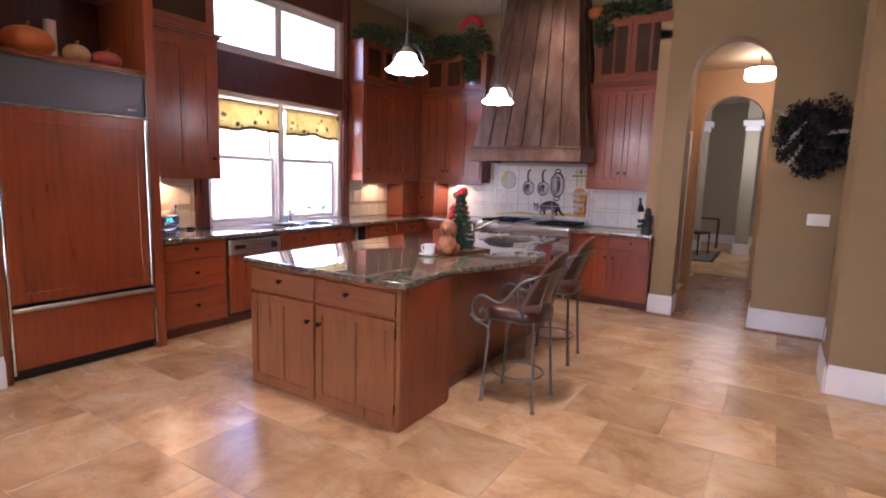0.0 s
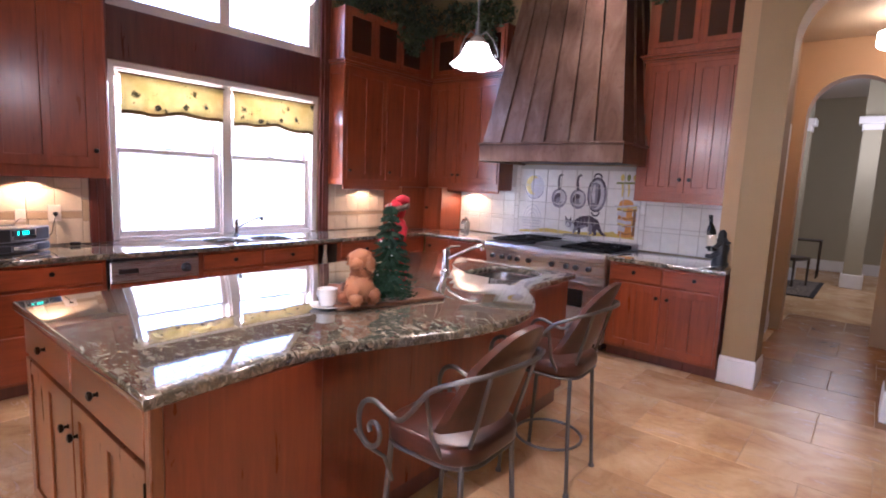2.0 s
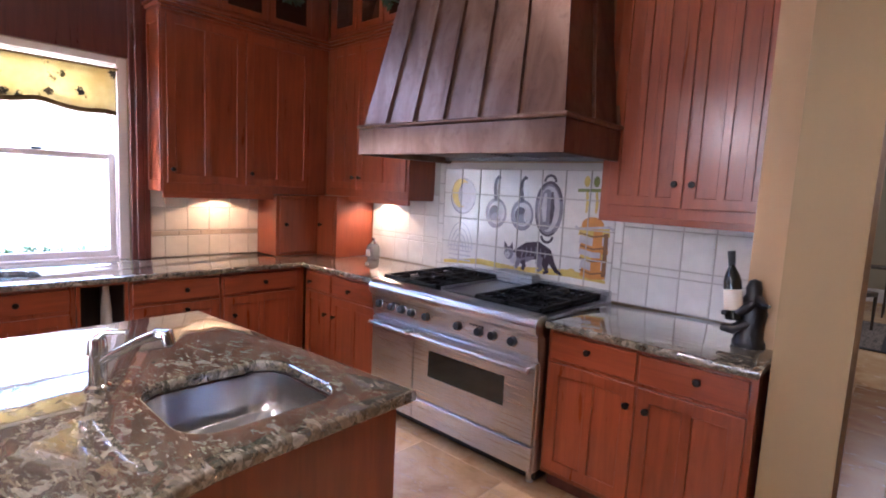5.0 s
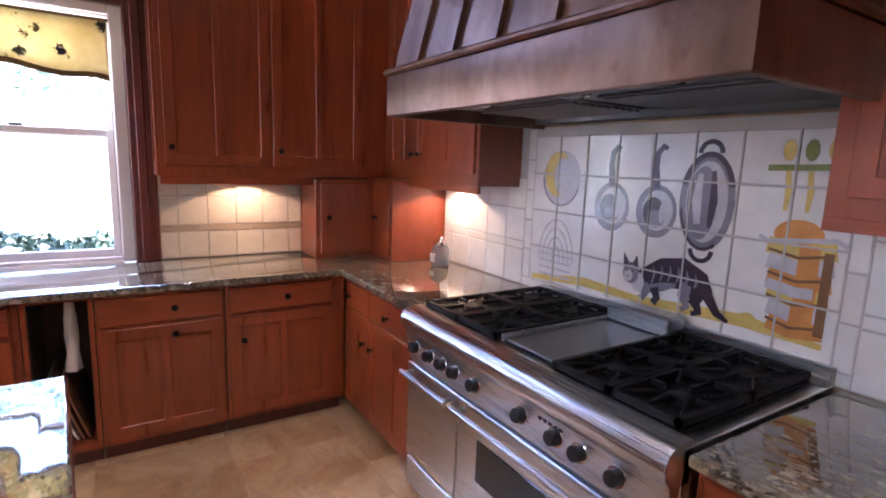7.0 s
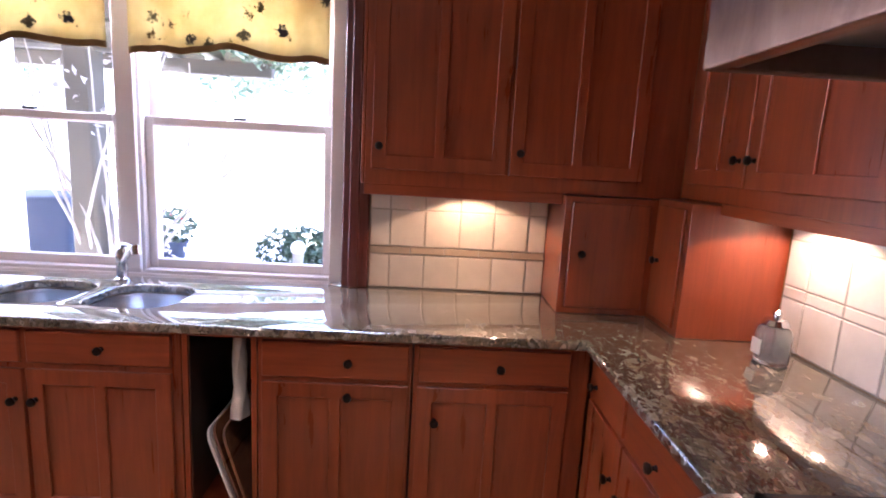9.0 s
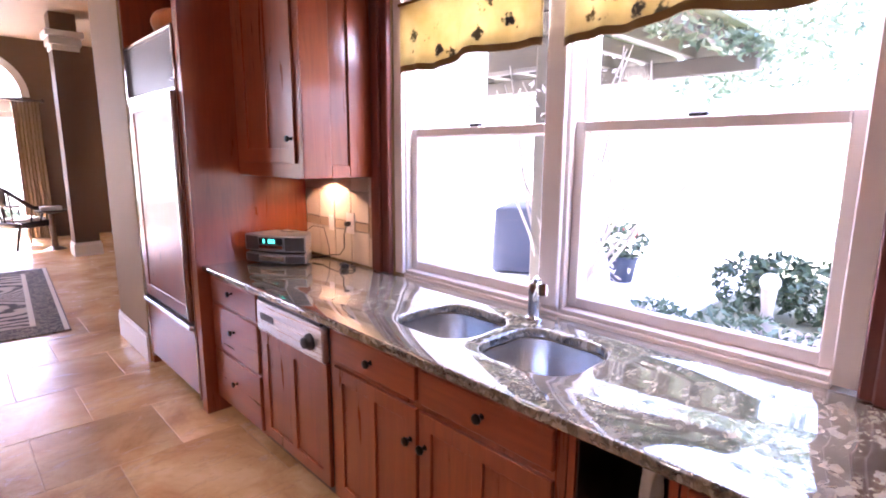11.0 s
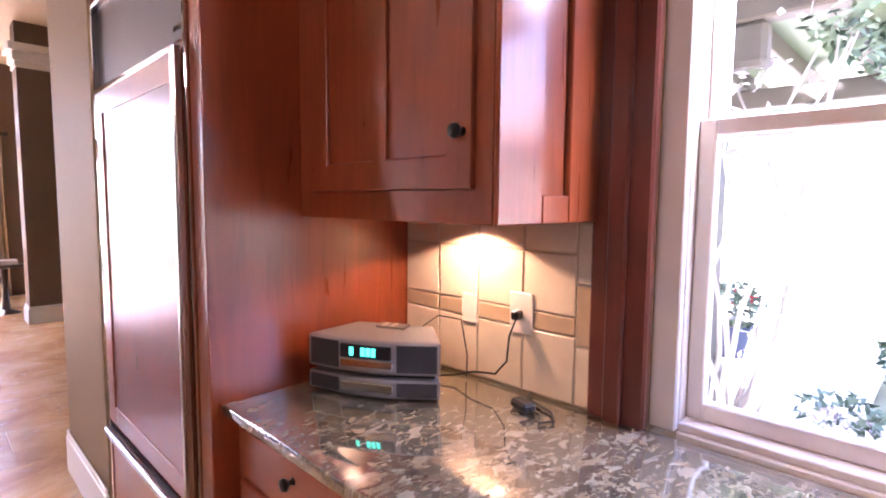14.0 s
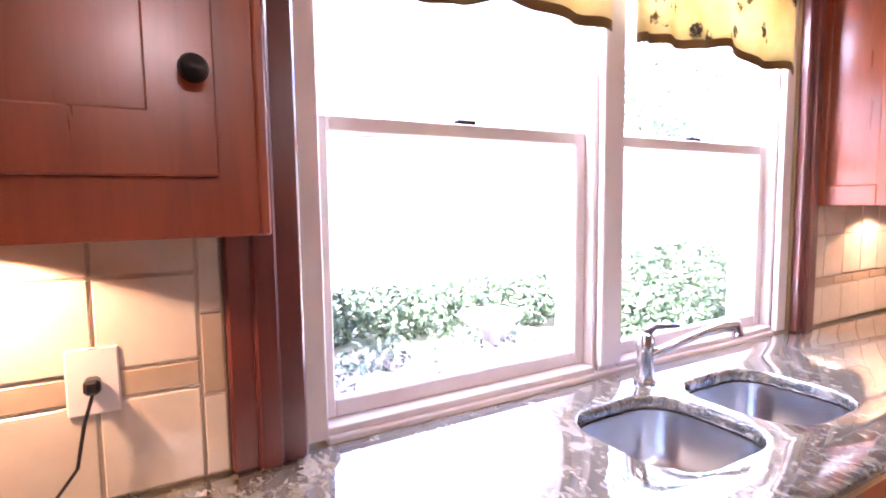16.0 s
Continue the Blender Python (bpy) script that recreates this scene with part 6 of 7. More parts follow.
for s in (-1, 1):
    bm = bmesh.new()
    tube(bm, [(0.155, s * 0.14, SEAT - 0.01), (0.20, s * 0.14, SEAT + 0.15), (0.245, s * 0.15, SEAT + 0.32)], 0.008, 8)
    part("back_post", bm, IRON, st)
copy_thing(st, pose(-0.620, 5.02, 0, 0, 0, 5))


# ---- things on the island ----
def leaves(bm, rng, centre, radii, count, size, flat=0.5, shell=0.5):
    """Small folded blades scattered through an ellipsoid."""
    c = Vector(centre)
    for _ in range(count):
        d = Vector((rng.gauss(0, 1), rng.gauss(0, 1), rng.gauss(0, 1))).normalized()
        r = shell + (1 - shell) * rng.random() ** 0.5
        p = c + Vector((d.x * radii[0], d.y * radii[1], d.z * radii[2])) * r
        a = Vector((rng.gauss(0, 1), rng.gauss(0, 1), rng.gauss(0, 1) * flat)).normalized()
        b = a.cross(Vector((rng.gauss(0, 1), rng.gauss(0, 1), rng.gauss(0, 1)))).normalized()
        n = a.cross(b)
        s = size * rng.uniform(0.6, 1.3)
        v = [bm.verts.new(p + q) for q in (-a * s, b * s * 0.42 + n * s * 0.12, a * s, -b * s * 0.42 + n * s * 0.12)]
        bm.faces.new((v[0], v[1], v[2]))
        bm.faces.new((v[0], v[2], v[3]))
    return bm


TOP = 0.923
t = thing("cup", pose(-1.29, 4.05, TOP), "white porcelain cup on a saucer", "cup")
bm = bmesh.new()
lathe(bm, [(0.022, 0.0), (0.045, 0.004), (0.078, 0.014), (0.080, 0.018), (0.045, 0.010), (0.003, 0.008)], Matrix(), 26)
part("saucer", bm, PORCELAIN, t)
bm = bmesh.new()
lathe(bm, [(0.026, 0.011), (0.036, 0.016), (0.043, 0.055), (0.046, 0.092), (0.043, 0.092), (0.039, 0.055), (0.030, 0.022), (0.003, 0.019)], Matrix(), 26)
tube(bm, [(-0.043, 0.0, 0.08), (-0.07, 0.0, 0.078), (-0.076, 0.0, 0.055), (-0.062, 0.0, 0.034), (-0.04, 0.0, 0.032)], 0.005, 8)
part("cup_body", bm, PORCELAIN, t)
single("wooden_board", prism(rounded(-0.12, 0.12, -0.30, 0.30, 0.03), [], 0, 0.02, 0.006, pose(-1.235, 4.36, TOP, 0, 0, -14)), BEAM, "orange-brown wooden serving board on the island", "board")
bm = bmesh.new()
DOG = [((0, 0, 0.075), (0.066, 0.070, 0.080)), ((-0.004, 0.012, 0.135), (0.050, 0.052, 0.055)), ((-0.006, 0.005, 0.205), (0.058, 0.058, 0.050)), ((0.022, -0.045, 0.195), (0.030, 0.034, 0.026)),
       ((-0.052, 0.012, 0.185), (0.020, 0.028, 0.044)), ((0.046, 0.018, 0.185), (0.020, 0.028, 0.044)), ((-0.042, -0.052, 0.03), (0.028, 0.036, 0.028)), ((0.040, -0.056, 0.03), (0.028, 0.036, 0.028)), ((0.058, 0.035, 0.04), (0.030, 0.036, 0.038))]
dog_rng = random.Random(5)
for k, (c, r) in enumerate(DOG):
    centre = (-1.20 + c[0], 4.165 + c[1], TOP + 0.022 + c[2])
    blob(bm, centre, r, 0.22, 2, k)
    for _ in range(int(60000 * r[0] * r[2])):
        d = Vector((dog_rng.gauss(0, 1), dog_rng.gauss(0, 1), dog_rng.gauss(0, 1))).normalized()
        p0 = Vector(centre) + Vector((d.x * r[0], d.y * r[1], d.z * r[2])) * 0.96
        if p0.z < TOP + 0.024:
            continue
        side = d.cross(Vector((dog_rng.gauss(0, 1), dog_rng.gauss(0, 1), dog_rng.gauss(0, 1)))).normalized()
        tip = p0 + d * dog_rng.uniform(0.006, 0.014) + side * dog_rng.uniform(-0.01, 0.01) + Vector((0, 0, -0.004))
        bm.faces.new([bm.verts.new(p0 - side * 0.005), bm.verts.new(tip), bm.verts.new(p0 + side * 0.005)])
single("plush_dog", bm, FUR, "curly ginger plush dog sitting on the board", "plush toy", angle=80)
t = thing("fir_tree_ornament", pose(-1.20, 4.35, TOP + 0.02), "small green artificial fir tree ornament", "ornament")
rng = random.Random(7)
bm = bmesh.new()
for k in range(11):
    z = 0.03 + 0.040 * k
    r = 0.128 * (1 - k / 12.5)
    for i in range(60 - 2 * k):
        a = rng.uniform(0, 6.283)
        rr = r * rng.uniform(0.75, 1.2)
        p0, p1 = Vector((0, 0, z + 0.024)), Vector((rr * math.cos(a), rr * math.sin(a), z + rng.uniform(-0.014, 0.008)))
        side = Vector((-math.sin(a), math.cos(a), 0))
        for w in range(5):
            q = p0.lerp(p1, 0.3 + 0.16 * w)
            for s in (-1, 1):
                tip = q + side * s * 0.020 + (p1 - p0).normalized() * 0.016 + Vector((0, 0, rng.uniform(-0.004, 0.010)))
                b = Vector((0, 0, 0.0045))
                bm.faces.new([bm.verts.new(q - b), bm.verts.new(tip), bm.verts.new(q + b)])
part("needles", bm, FIR, t)
bm = bmesh.new()
tube(bm, [(0, 0, 0), (0, 0, 0.47)], [0.010, 0.003], 8)
part("trunk", bm, BARK, t)
bm = bmesh.new()
for k in range(12):
    a, z = 2.4 * k, 0.06 + 0.032 * k
    blob(bm, (0.095 * (1 - k / 13) * math.cos(a), 0.095 * (1 - k / 13) * math.sin(a), z), (0.006, 0.006, 0.006), 0, 1)
part("baubles", bm, PORCELAIN, t)
sf = thing("red_robed_figurine", pose(-1.285, 4.48, TOP + 0.02), "red robed standing figurine with a fur-trimmed hood", "figurine")
bm = bmesh.new()
lathe(bm, [(0.066, 0.0), (0.070, 0.02), (0.058, 0.12), (0.046, 0.24), (0.052, 0.32), (0.044, 0.37), (0.022, 0.39)], Matrix(), 28)
for q in bm.verts:
    a = math.atan2(q.co.y, q.co.x)
    k = 1 + 0.06 * math.sin(7 * a) * max(0, 1 - q.co.z / 0.3)
    q.co.x *= k
    q.co.y *= k
for side in (-1, 1):
    tube(bm, [(0.045 * side, 0, 0.345), (0.066 * side, -0.03, 0.27), (0.045 * side, -0.07, 0.25)], [0.024, 0.022, 0.018], 10)
part("robe", bm, RED, sf, "", 60)
bm = bmesh.new()
blob(bm, (0, 0, 0.43), (0.045, 0.047, 0.055), 0.15, 3, 1)
blob(bm, (0.015, 0.02, 0.475), (0.038, 0.040, 0.030), 0.2, 2, 2)
part("hood", bm, RED, sf, "", 70)
for name, z, rad, n in (("hood_trim", 0.445, 0.050, 260), ("hem_trim", 0.014, 0.070, 240)):
    bm = bmesh.new()
    tube(bm, [(rad * math.cos(2 * math.pi * k / 22), rad * math.sin(2 * math.pi * k / 22), z + (0.016 * math.sin(2 * math.pi * k / 22) if rad < 0.06 else 0)) for k in range(22)], 0.014, 8, True)
    for _ in range(n):
        a, b_ = dog_rng.uniform(0, 6.283), dog_rng.uniform(0, 6.283)
        q = Vector((rad * math.cos(a), rad * math.sin(a), z + (0.016 * math.sin(a) if rad < 0.06 else 0)))
        d = Vector((math.cos(a) * math.cos(b_), math.sin(a) * math.cos(b_), math.sin(b_)))
        side = Vector((-math.sin(a), math.cos(a), 0)) * 0.004
        bm.faces.new([bm.verts.new(q + d * 0.012 - side), bm.verts.new(q + d * 0.022), bm.verts.new(q + d * 0.012 + side)])
    part(name, bm, DARKFUR, sf, "dark brown fur trim", 80)
single("greeting_card", prism(rounded(-0.06, 0.06, -0.075, 0.075, 0.01), [], 0, 0.003, 0, pose(-1.16, 4.60, TOP, 0, 0, 35)), PAPER, "cream card with a red seal on the granite", "card")
single("ribbon_rosette", prism(oval(0, 0, 0.028, 0.020), [], 0, 0.003, 0, pose(-1.12, 4.54, TOP + 0.0035)), RED, "small red seal lying on the card", "seal")

# ---- things on the worktops ----
t = thing("wine_bottle_holder", pose(-0.405, 7.51, 0.921, 0, 0, -12), "black figural bottle holder with a dark wine bottle", "bottle holder")
bm = bmesh.new()
lathe(bm, [(0.075, 0), (0.078, 0.025), (0.07, 0.04), (0.062, 0.12), (0.072, 0.20), (0.055, 0.27), (0.034, 0.31), (0.040, 0.35), (0.025, 0.39), (0.004, 0.40)], Matrix.Translation((0.045, 0.03, 0)), 16)
tube(bm, [(0.06, 0.0, 0.26), (0.02, -0.06, 0.21), (-0.05, -0.07, 0.19)], [0.03, 0.026, 0.018], 10)
tube(bm, [(0.05, 0.0, 0.15), (0.0, -0.06, 0.10), (-0.05, -0.06, 0.10)], [0.034, 0.028, 0.02], 10)
tube(bm, [(0.07, 0.02, 0.29), (0.12, -0.02, 0.26), (0.15, -0.04, 0.27)], [0.026, 0.02, 0.012], 10)
for v in bm.verts:
    v.co += Vector(noise.noise_vector(v.co * 22)) * 0.008
for v in bm.verts:
    v.co = Vector((v.co.x * 0.88 - 0.02, v.co.y * 0.88 - 0.04, v.co.z * 0.76))
part("stand", bm, BLACK, t, "", 60)
bm = bmesh.new()
mb = Matrix.Translation((-0.02, -0.085, 0.12)) @ Matrix.Rotation(radians(-8), 4, "Y")
lathe(bm, [(0.030, 0), (0.036, 0.004), (0.037, 0.17), (0.030, 0.20), (0.014, 0.235), (0.013, 0.29), (0.016, 0.292), (0.015, 0.305), (0.002, 0.306)], mb, 22)
b = part("bottle", bm, DARKGLASS, t, "dark green glass wine bottle")
bm = bmesh.new()
lathe(bm, [(0.0375, 0.045), (0.0378, 0.046), (0.0378, 0.135), (0.0375, 0.136)], mb, 22)
part("bottle_label", bm, PAPER, b, "cream paper bottle label")
bm = bmesh.new()
lathe(bm, [(0.0145, 0.245), (0.015, 0.25), (0.0165, 0.306), (0.003, 0.308)], mb, 16)
part("foil_cap", bm, BLACK, b)
t = thing("glass_jar", pose(-3.33, 7.74, 0.921), "clear glass jar with a domed lid", "jar")
JARGLASS = mat("clear_jar_glass", (0.75, 0.78, 0.78), 0.06, 0.0, Transmission_Weight=0.85, IOR=1.35)
bm = bmesh.new()
lathe(bm, [(0.05, 0), (0.056, 0.006), (0.058, 0.10), (0.052, 0.12), (0.040, 0.13), (0.036, 0.13), (0.048, 0.118), (0.053, 0.10), (0.051, 0.012), (0.003, 0.010)], Matrix(), 22)
part("jar_body", bm, JARGLASS, t)
bm = bmesh.new()
lathe(bm, [(0.042, 0.131), (0.046, 0.137), (0.036, 0.155), (0.012, 0.164), (0.016, 0.178), (0.004, 0.188)], Matrix(), 20)
part("lid", bm, CHROME, t)
part("jar_label", boxes((-0.025, 0.025, -0.061, -0.058, 0.03, 0.085), bevel=0.001), PAPER, t)

# radio on the worktop
rd = thing("radio", pose(-3.865, 3.39, 0.921, 0, 0, 119), "silver two-tier table radio with a green display", "radio")


def wedge(x, d0, d1, z0, z1, bulge, material, name, label=""):
    """A case with a bowed front, its front facing -y."""
    n = 12
    loop = [(0.62 * x, d1), (-0.62 * x, d1)] + [(-x + 2 * x * k / n, d0 - bulge * math.sin(math.pi * k / n)) for k in range(n + 1)]
    return part(name, prism(loop, [], z0, z1, 0.008), material, rd, label, 50)


wedge(0.205, -0.085, 0.10, 0.006, 0.062, 0.035, SILVER, "changer_case")
up = wedge(0.205, -0.085, 0.10, 0.074, 0.172, 0.035, SILVER, "radio_case")
wedge(0.185, -0.07, 0.09, 0.060, 0.076, 0.02, BLACK, "gap")
part("display", boxes((-0.085, 0.07, -0.1235, -0.10, 0.118, 0.158), bevel=0.002), BLACK, up)
part("disc_slot", boxes((-0.085, 0.075, -0.1228, -0.10, 0.092, 0.114), bevel=0.002), CHROME, up)
part("disc_slot", boxes((-0.085, 0.075, -0.1228, -0.10, 0.022, 0.048), bevel=0.002), CHROME, up)
for k, (a, b) in enumerate(((-0.055, -0.043), (-0.02, -0.008), (-0.004, 0.008), (0.012, 0.024))):
    part("digit", boxes((a, b, -0.1243, -0.1236, 0.126, 0.150)), LED, up)


def radio_grille(parent, x0, x1, z0, z1):
    """A dark mesh strip that follows the bowed front."""
    n, x = 8, 0.205
    xs = [x0 + (x1 - x0) * k / n for k in range(n + 1)]
    bow = lambda u, o: -0.085 - 0.035 * math.sin(math.pi * (u + x) / (2 * x)) - o
    loop = [(u, bow(u, 0.0022)) for u in xs] + [(u, bow(u, -0.004)) for u in xs[::-1]]
    part("speaker_grille", prism(loop, [], z0, z1), GRILLEGREY, parent, "dark grey speaker mesh", 60)


for x0, x1 in ((-0.196, -0.095), (0.085, 0.196)):
    radio_grille(up, x0, x1, 0.084, 0.162)
    radio_grille(up, x0, x1, 0.014, 0.054)
rm = thing("remote_control", pose(-3.915, 3.375, 0.921 + 0.1722, 0, 0, 25), "small grey remote lying on the radio", "remote")
part("remote_body", boxes((-0.025, 0.025, -0.05, 0.05, 0, 0.008), bevel=0.003), SILVER, rm)
for k in range(6):
    part("button", boxes((-0.016 + 0.016 * (k % 3), -0.006 + 0.016 * (k % 3), -0.03 + 0.03 * (k // 3), -0.016 + 0.03 * (k // 3), 0.008, 0.0095)), PAPER, rm)
# outlet, plug and cables
t = thing("wall_outlet", pose(FACE_W, 3.705, 1.155, 0, 0, 90), "cream wall outlet with a black plug", "outlet")
part("plate", boxes((-0.042, 0.042, -0.006, 0.0, -0.06, 0.065), bevel=0.003), SASH, t)
part("plug", boxes((-0.013, 0.013, -0.042, -0.006, -0.014, 0.014), bevel=0.006), BLACK, t, "black mains plug")
t = thing("wall_outlet", pose(FACE_W, 3.50, 1.14, 0, 0, 90), "cream blank outlet plate on the tiles", "outlet")
part("plate", boxes((-0.032, 0.032, -0.005, 0.0, -0.045, 0.05), bevel=0.003), SASH, t)
bm = bmesh.new()
tube(bm, [(FACE_W + 0.03, 3.705, 1.14), (FACE_W + 0.04, 3.69, 1.09), (FACE_W + 0.03, 3.675, 1.01), (FACE_W + 0.04, 3.64, 0.965), (FACE_W + 0.05, 3.56, 0.955), (FACE_W + 0.07, 3.50, 0.935), (-4.02, 3.45, 0.93)], 0.0032, 6)
single("power_cable", bm, BLACK, "thin black cable from the outlet to the radio", "cable")
bm = bmesh.new()
tube(bm, [(-3.99, 3.43, 1.0935), (-4.02, 3.47, 1.13), (-4.06, 3.53, 1.12), (-4.09, 3.53, 1.0), (-4.10, 3.52, 0.925)], 0.0022, 6)
single("antenna_wire", bm, BLACK, "thin wire looping behind the radio", "wire")
t = thing("phone_charger", pose(-4.02, 3.80, 0.9212, 0, 0, 70), "dark phone charger lying on the granite", "charger")
part("charger_body", boxes((-0.035, 0.035, -0.022, 0.022, 0, 0.026), bevel=0.007), BLACK, t)
bm = bmesh.new()
tube(bm, [(0.03, 0.0, 0.012), (0.06, 0.01, 0.006), (0.10, -0.02, 0.005), (0.11, 0.02, 0.005), (0.06, 0.05, 0.005), (-0.05, 0.05, 0.005), (-0.09, 0.09, 0.005)], 0.003, 6)
part("cord", bm, BLACK, t)
# trays and a cloth in the open cabinet
for k, (x0, tilt, h, m) in enumerate(((5.72, 19, 0.34, WHITE), (5.745, 18, 0.36, BEAM), (5.77, 17, 0.34, BEAM))):
    single("tray_board", prism(rounded(-0.25, 0.25, 0, h, 0.05), [], 0, 0.012, 0.003, Matrix.Translation((-3.78, x0 + 0.085, 0.139)) @ Matrix.Rotation(radians(tilt), 4, "X") @ Matrix.Rotation(radians(90), 4, "X")), m, "wooden tray standing on edge in the slot" if m is BEAM else "white tray standing on edge in the slot", "tray")
bm = bmesh.new()
prev = None
for k in range(9):
    z = 0.855 - 0.045 * k
    ring = [bm.verts.new((-3.60 + 0.05 * math.cos(a) * (0.5 + 0.1 * k) * 0.6, 5.80 + 0.028 * math.sin(a) * (0.6 + 0.07 * k) + 0.008 * math.sin(3 * a + k), z)) for a in (2 * math.pi * i / 14 for i in range(14))]
    if prev:
        for i in range(14):
            bm.faces.new((prev[i], prev[(i + 1) % 14], ring[(i + 1) % 14], ring[i]))
    prev = ring
single("hanging_cloth", bm, PAPER, "cream cloth hanging in the tray slot", "cloth", angle=70)

# ---- decoration on top of cabinets ----
def gourd(x, y, z, r, h, m, label, ribs=9):
    t = thing("pumpkin", pose(x, y, z), label, "pumpkin", "gourds over the refrigerator")
    bm = bmesh.new()
    n, rows = 40, 12
    rings = []
    for j in range(rows + 1):
        ph = math.pi * j / rows
        rr = r * math.sin(ph) ** 0.8 if 0 < j < rows else 0.004
        zz = h * 0.5 * (1 - math.cos(ph)) * (1.0 if j < rows else 0.96)
        rings.append([bm.verts.new(((rr * (1 + 0.07 * abs(math.cos(ribs * a / 2)))) * math.cos(a), (rr * (1 + 0.07 * abs(math.cos(ribs * a / 2)))) * math.sin(a), zz)) for a in (2 * math.pi * i / n for i in range(n))])
    for a, c in zip(rings, rings[1:]):
        for k in range(n):
            bm.faces.new((a[k], a[(k + 1) % n], c[(k + 1) % n], c[k]))
    part("skin", bm, m, t, "", 70)
    bm = bmesh.new()
    tube(bm, [(0, 0, h * 0.93), (0.004, 0, h * 1.05), (0.02, 0.006, h * 1.18)], [0.016, 0.011, 0.009], 8)
    part("stalk", bm, TAN, t)


gourd(-3.68, 2.42, 2.29, 0.155, 0.20, ORANGE, "ribbed orange pumpkin above the refrigerator")
gourd(-3.66, 2.72, 2.29, 0.085, 0.14, TAN, "tan gourd above the refrigerator")
gourd(-3.66, 2.93, 2.29, 0.10, 0.13, RUSSET, "dark red squash above the refrigerator")
gourd(-3.72, 2.19, 2.29, 0.075, 0.11, RUSSET, "dark red squash above the refrigerator")
t = thing("pillar_candle", pose(-3.78, 2.60, 2.29), "cream pillar candle behind the gourds", "candle")
bm = bmesh.new()
lathe(bm, [(0.04, 0), (0.04, 0.30), (0.032, 0.302), (0.003, 0.295)], Matrix(), 18)
part("wax", bm, PAPER, t)
rng = random.Random(11)


def garland(name, spots, label, count, size):
    bm = bmesh.new()
    for c, r in spots:
        leaves(bm, rng, c, r, count, size, 0.8, 0.25)
    single(name, bm, GARLAND, label, "garland", kind="stuff", angle=180)


garland("garland", [((-3.98, 6.45, 3.40), (0.22, 0.25, 0.16)), ((-3.96, 6.85, 3.42), (0.24, 0.30, 0.20)), ((-3.85, 7.30, 3.40), (0.28, 0.30, 0.24)), ((-3.80, 7.15, 3.18), (0.12, 0.22, 0.22)),
                    ((-3.45, 7.62, 3.42), (0.30, 0.25, 0.20)), ((-3.0, 7.62, 3.44), (0.28, 0.24, 0.22)), ((-3.02, 7.56, 3.15), (0.13, 0.07, 0.26))], "green leafy garland trailing over the cabinet tops", 420, 0.04)
garland("garland", [((-0.95, 7.65, 3.62), (0.25, 0.2, 0.12)), ((-0.6, 7.66, 3.63), (0.25, 0.2, 0.13)), ((-1.12, 7.58, 3.42), (0.12, 0.07, 0.22))], "green leafy garland on the tall cabinet", 300, 0.04)
garland("garland", [((-3.7, 3.4, 3.47), (0.2, 0.22, 0.10)), ((-3.7, 3.7, 3.48), (0.2, 0.2, 0.11))], "green leafy garland on the cabinet by the refrigerator", 220, 0.04)
bm = bmesh.new()
tube(bm, [(-2.98 + 0.16 * math.cos(radians(a)), 7.50, 3.60 + 0.16 * math.sin(radians(a))) for a in range(10, 180, 10)], 0.04, 8)
single("red_bow", bm, RED, "red ribbon arch in the garland", "ribbon")
t = thing("pumpkin", pose(-1.22, 7.60, 3.552), "small orange pumpkin on the tall cabinet", "pumpkin")
bm = bmesh.new()
lathe(bm, [(0.02, 0), (0.09, 0.02), (0.11, 0.07), (0.09, 0.12), (0.02, 0.135)], Matrix(), 20)
part("skin", bm, ORANGE, t, "", 60)

# ---- arch wall ----
wr = thing("wreath", pose(1.19, ARCH_Y - 0.10, 2.03), "dark feathery wreath with pale sprays on the wall", "wreath")
bm = bmesh.new()
for k in range(34):
    a, r = 2.399 * k, 0.55 + 0.5 * rng.random()
    leaves(bm, rng, (0.22 * r * math.cos(a), rng.uniform(-0.02, 0.03), 0.27 * r * math.sin(a)), (0.11, 0.06, 0.12), 130, 0.026, 1.0, 0.1)
leaves(bm, rng, (0, 0.03, 0), (0.24, 0.05, 0.28), 1100, 0.03, 1.0, 0.0)
for k in range(40):
    a = 2 * math.pi * rng.random()
    leaves(bm, rng, (0.30 * math.cos(a), 0, 0.36 * math.sin(a)), (0.07, 0.05, 0.07), 16, 0.03, 1.0, 0.0)
part("dark_leaves", bm, foliage("dark_wreath_leaf", (0.006, 0.006, 0.007), (0.03, 0.028, 0.03)), wr)
bm = bmesh.new()
for a, b in (((-0.30, -0.02, -0.16), (-0.10, -0.10, 0.14)), ((0.10, -0.10, 0.03), (0.30, -0.09, 0.05)), ((-0.22, -0.09, -0.30), (-0.12, -0.10, -0.10)), ((-0.28, -0.06, 0.20), (-0.36, -0.05, 0.26))):
    for i in range(24):
        c = Vector(a).lerp(Vector(b), rng.random())
        leaves(bm, rng, c, (0.02, 0.02, 0.02), 3, 0.016, 1.0, 0.0)
part("pale_sprays", bm, FLOWER, wr)
t = thing("light_switch", pose(1.295, ARCH_Y, 1.21), "white triple light switch plate", "switch")
part("plate", boxes((-0.095, 0.095, -0.008, -0.001, -0.06, 0.06), bevel=0.003), PORCELAIN, t)
for x in (-0.055, 0.0, 0.055):
    part("rocker", boxes((x - 0.017, x + 0.017, -0.013, -0.008, -0.035, 0.035), bevel=0.003), PORCELAIN, t)
t = thing("wall_socket", pose(1.357, 5.9, 0.36, 0, 0, -90), "white wall socket low on the pier", "outlet")
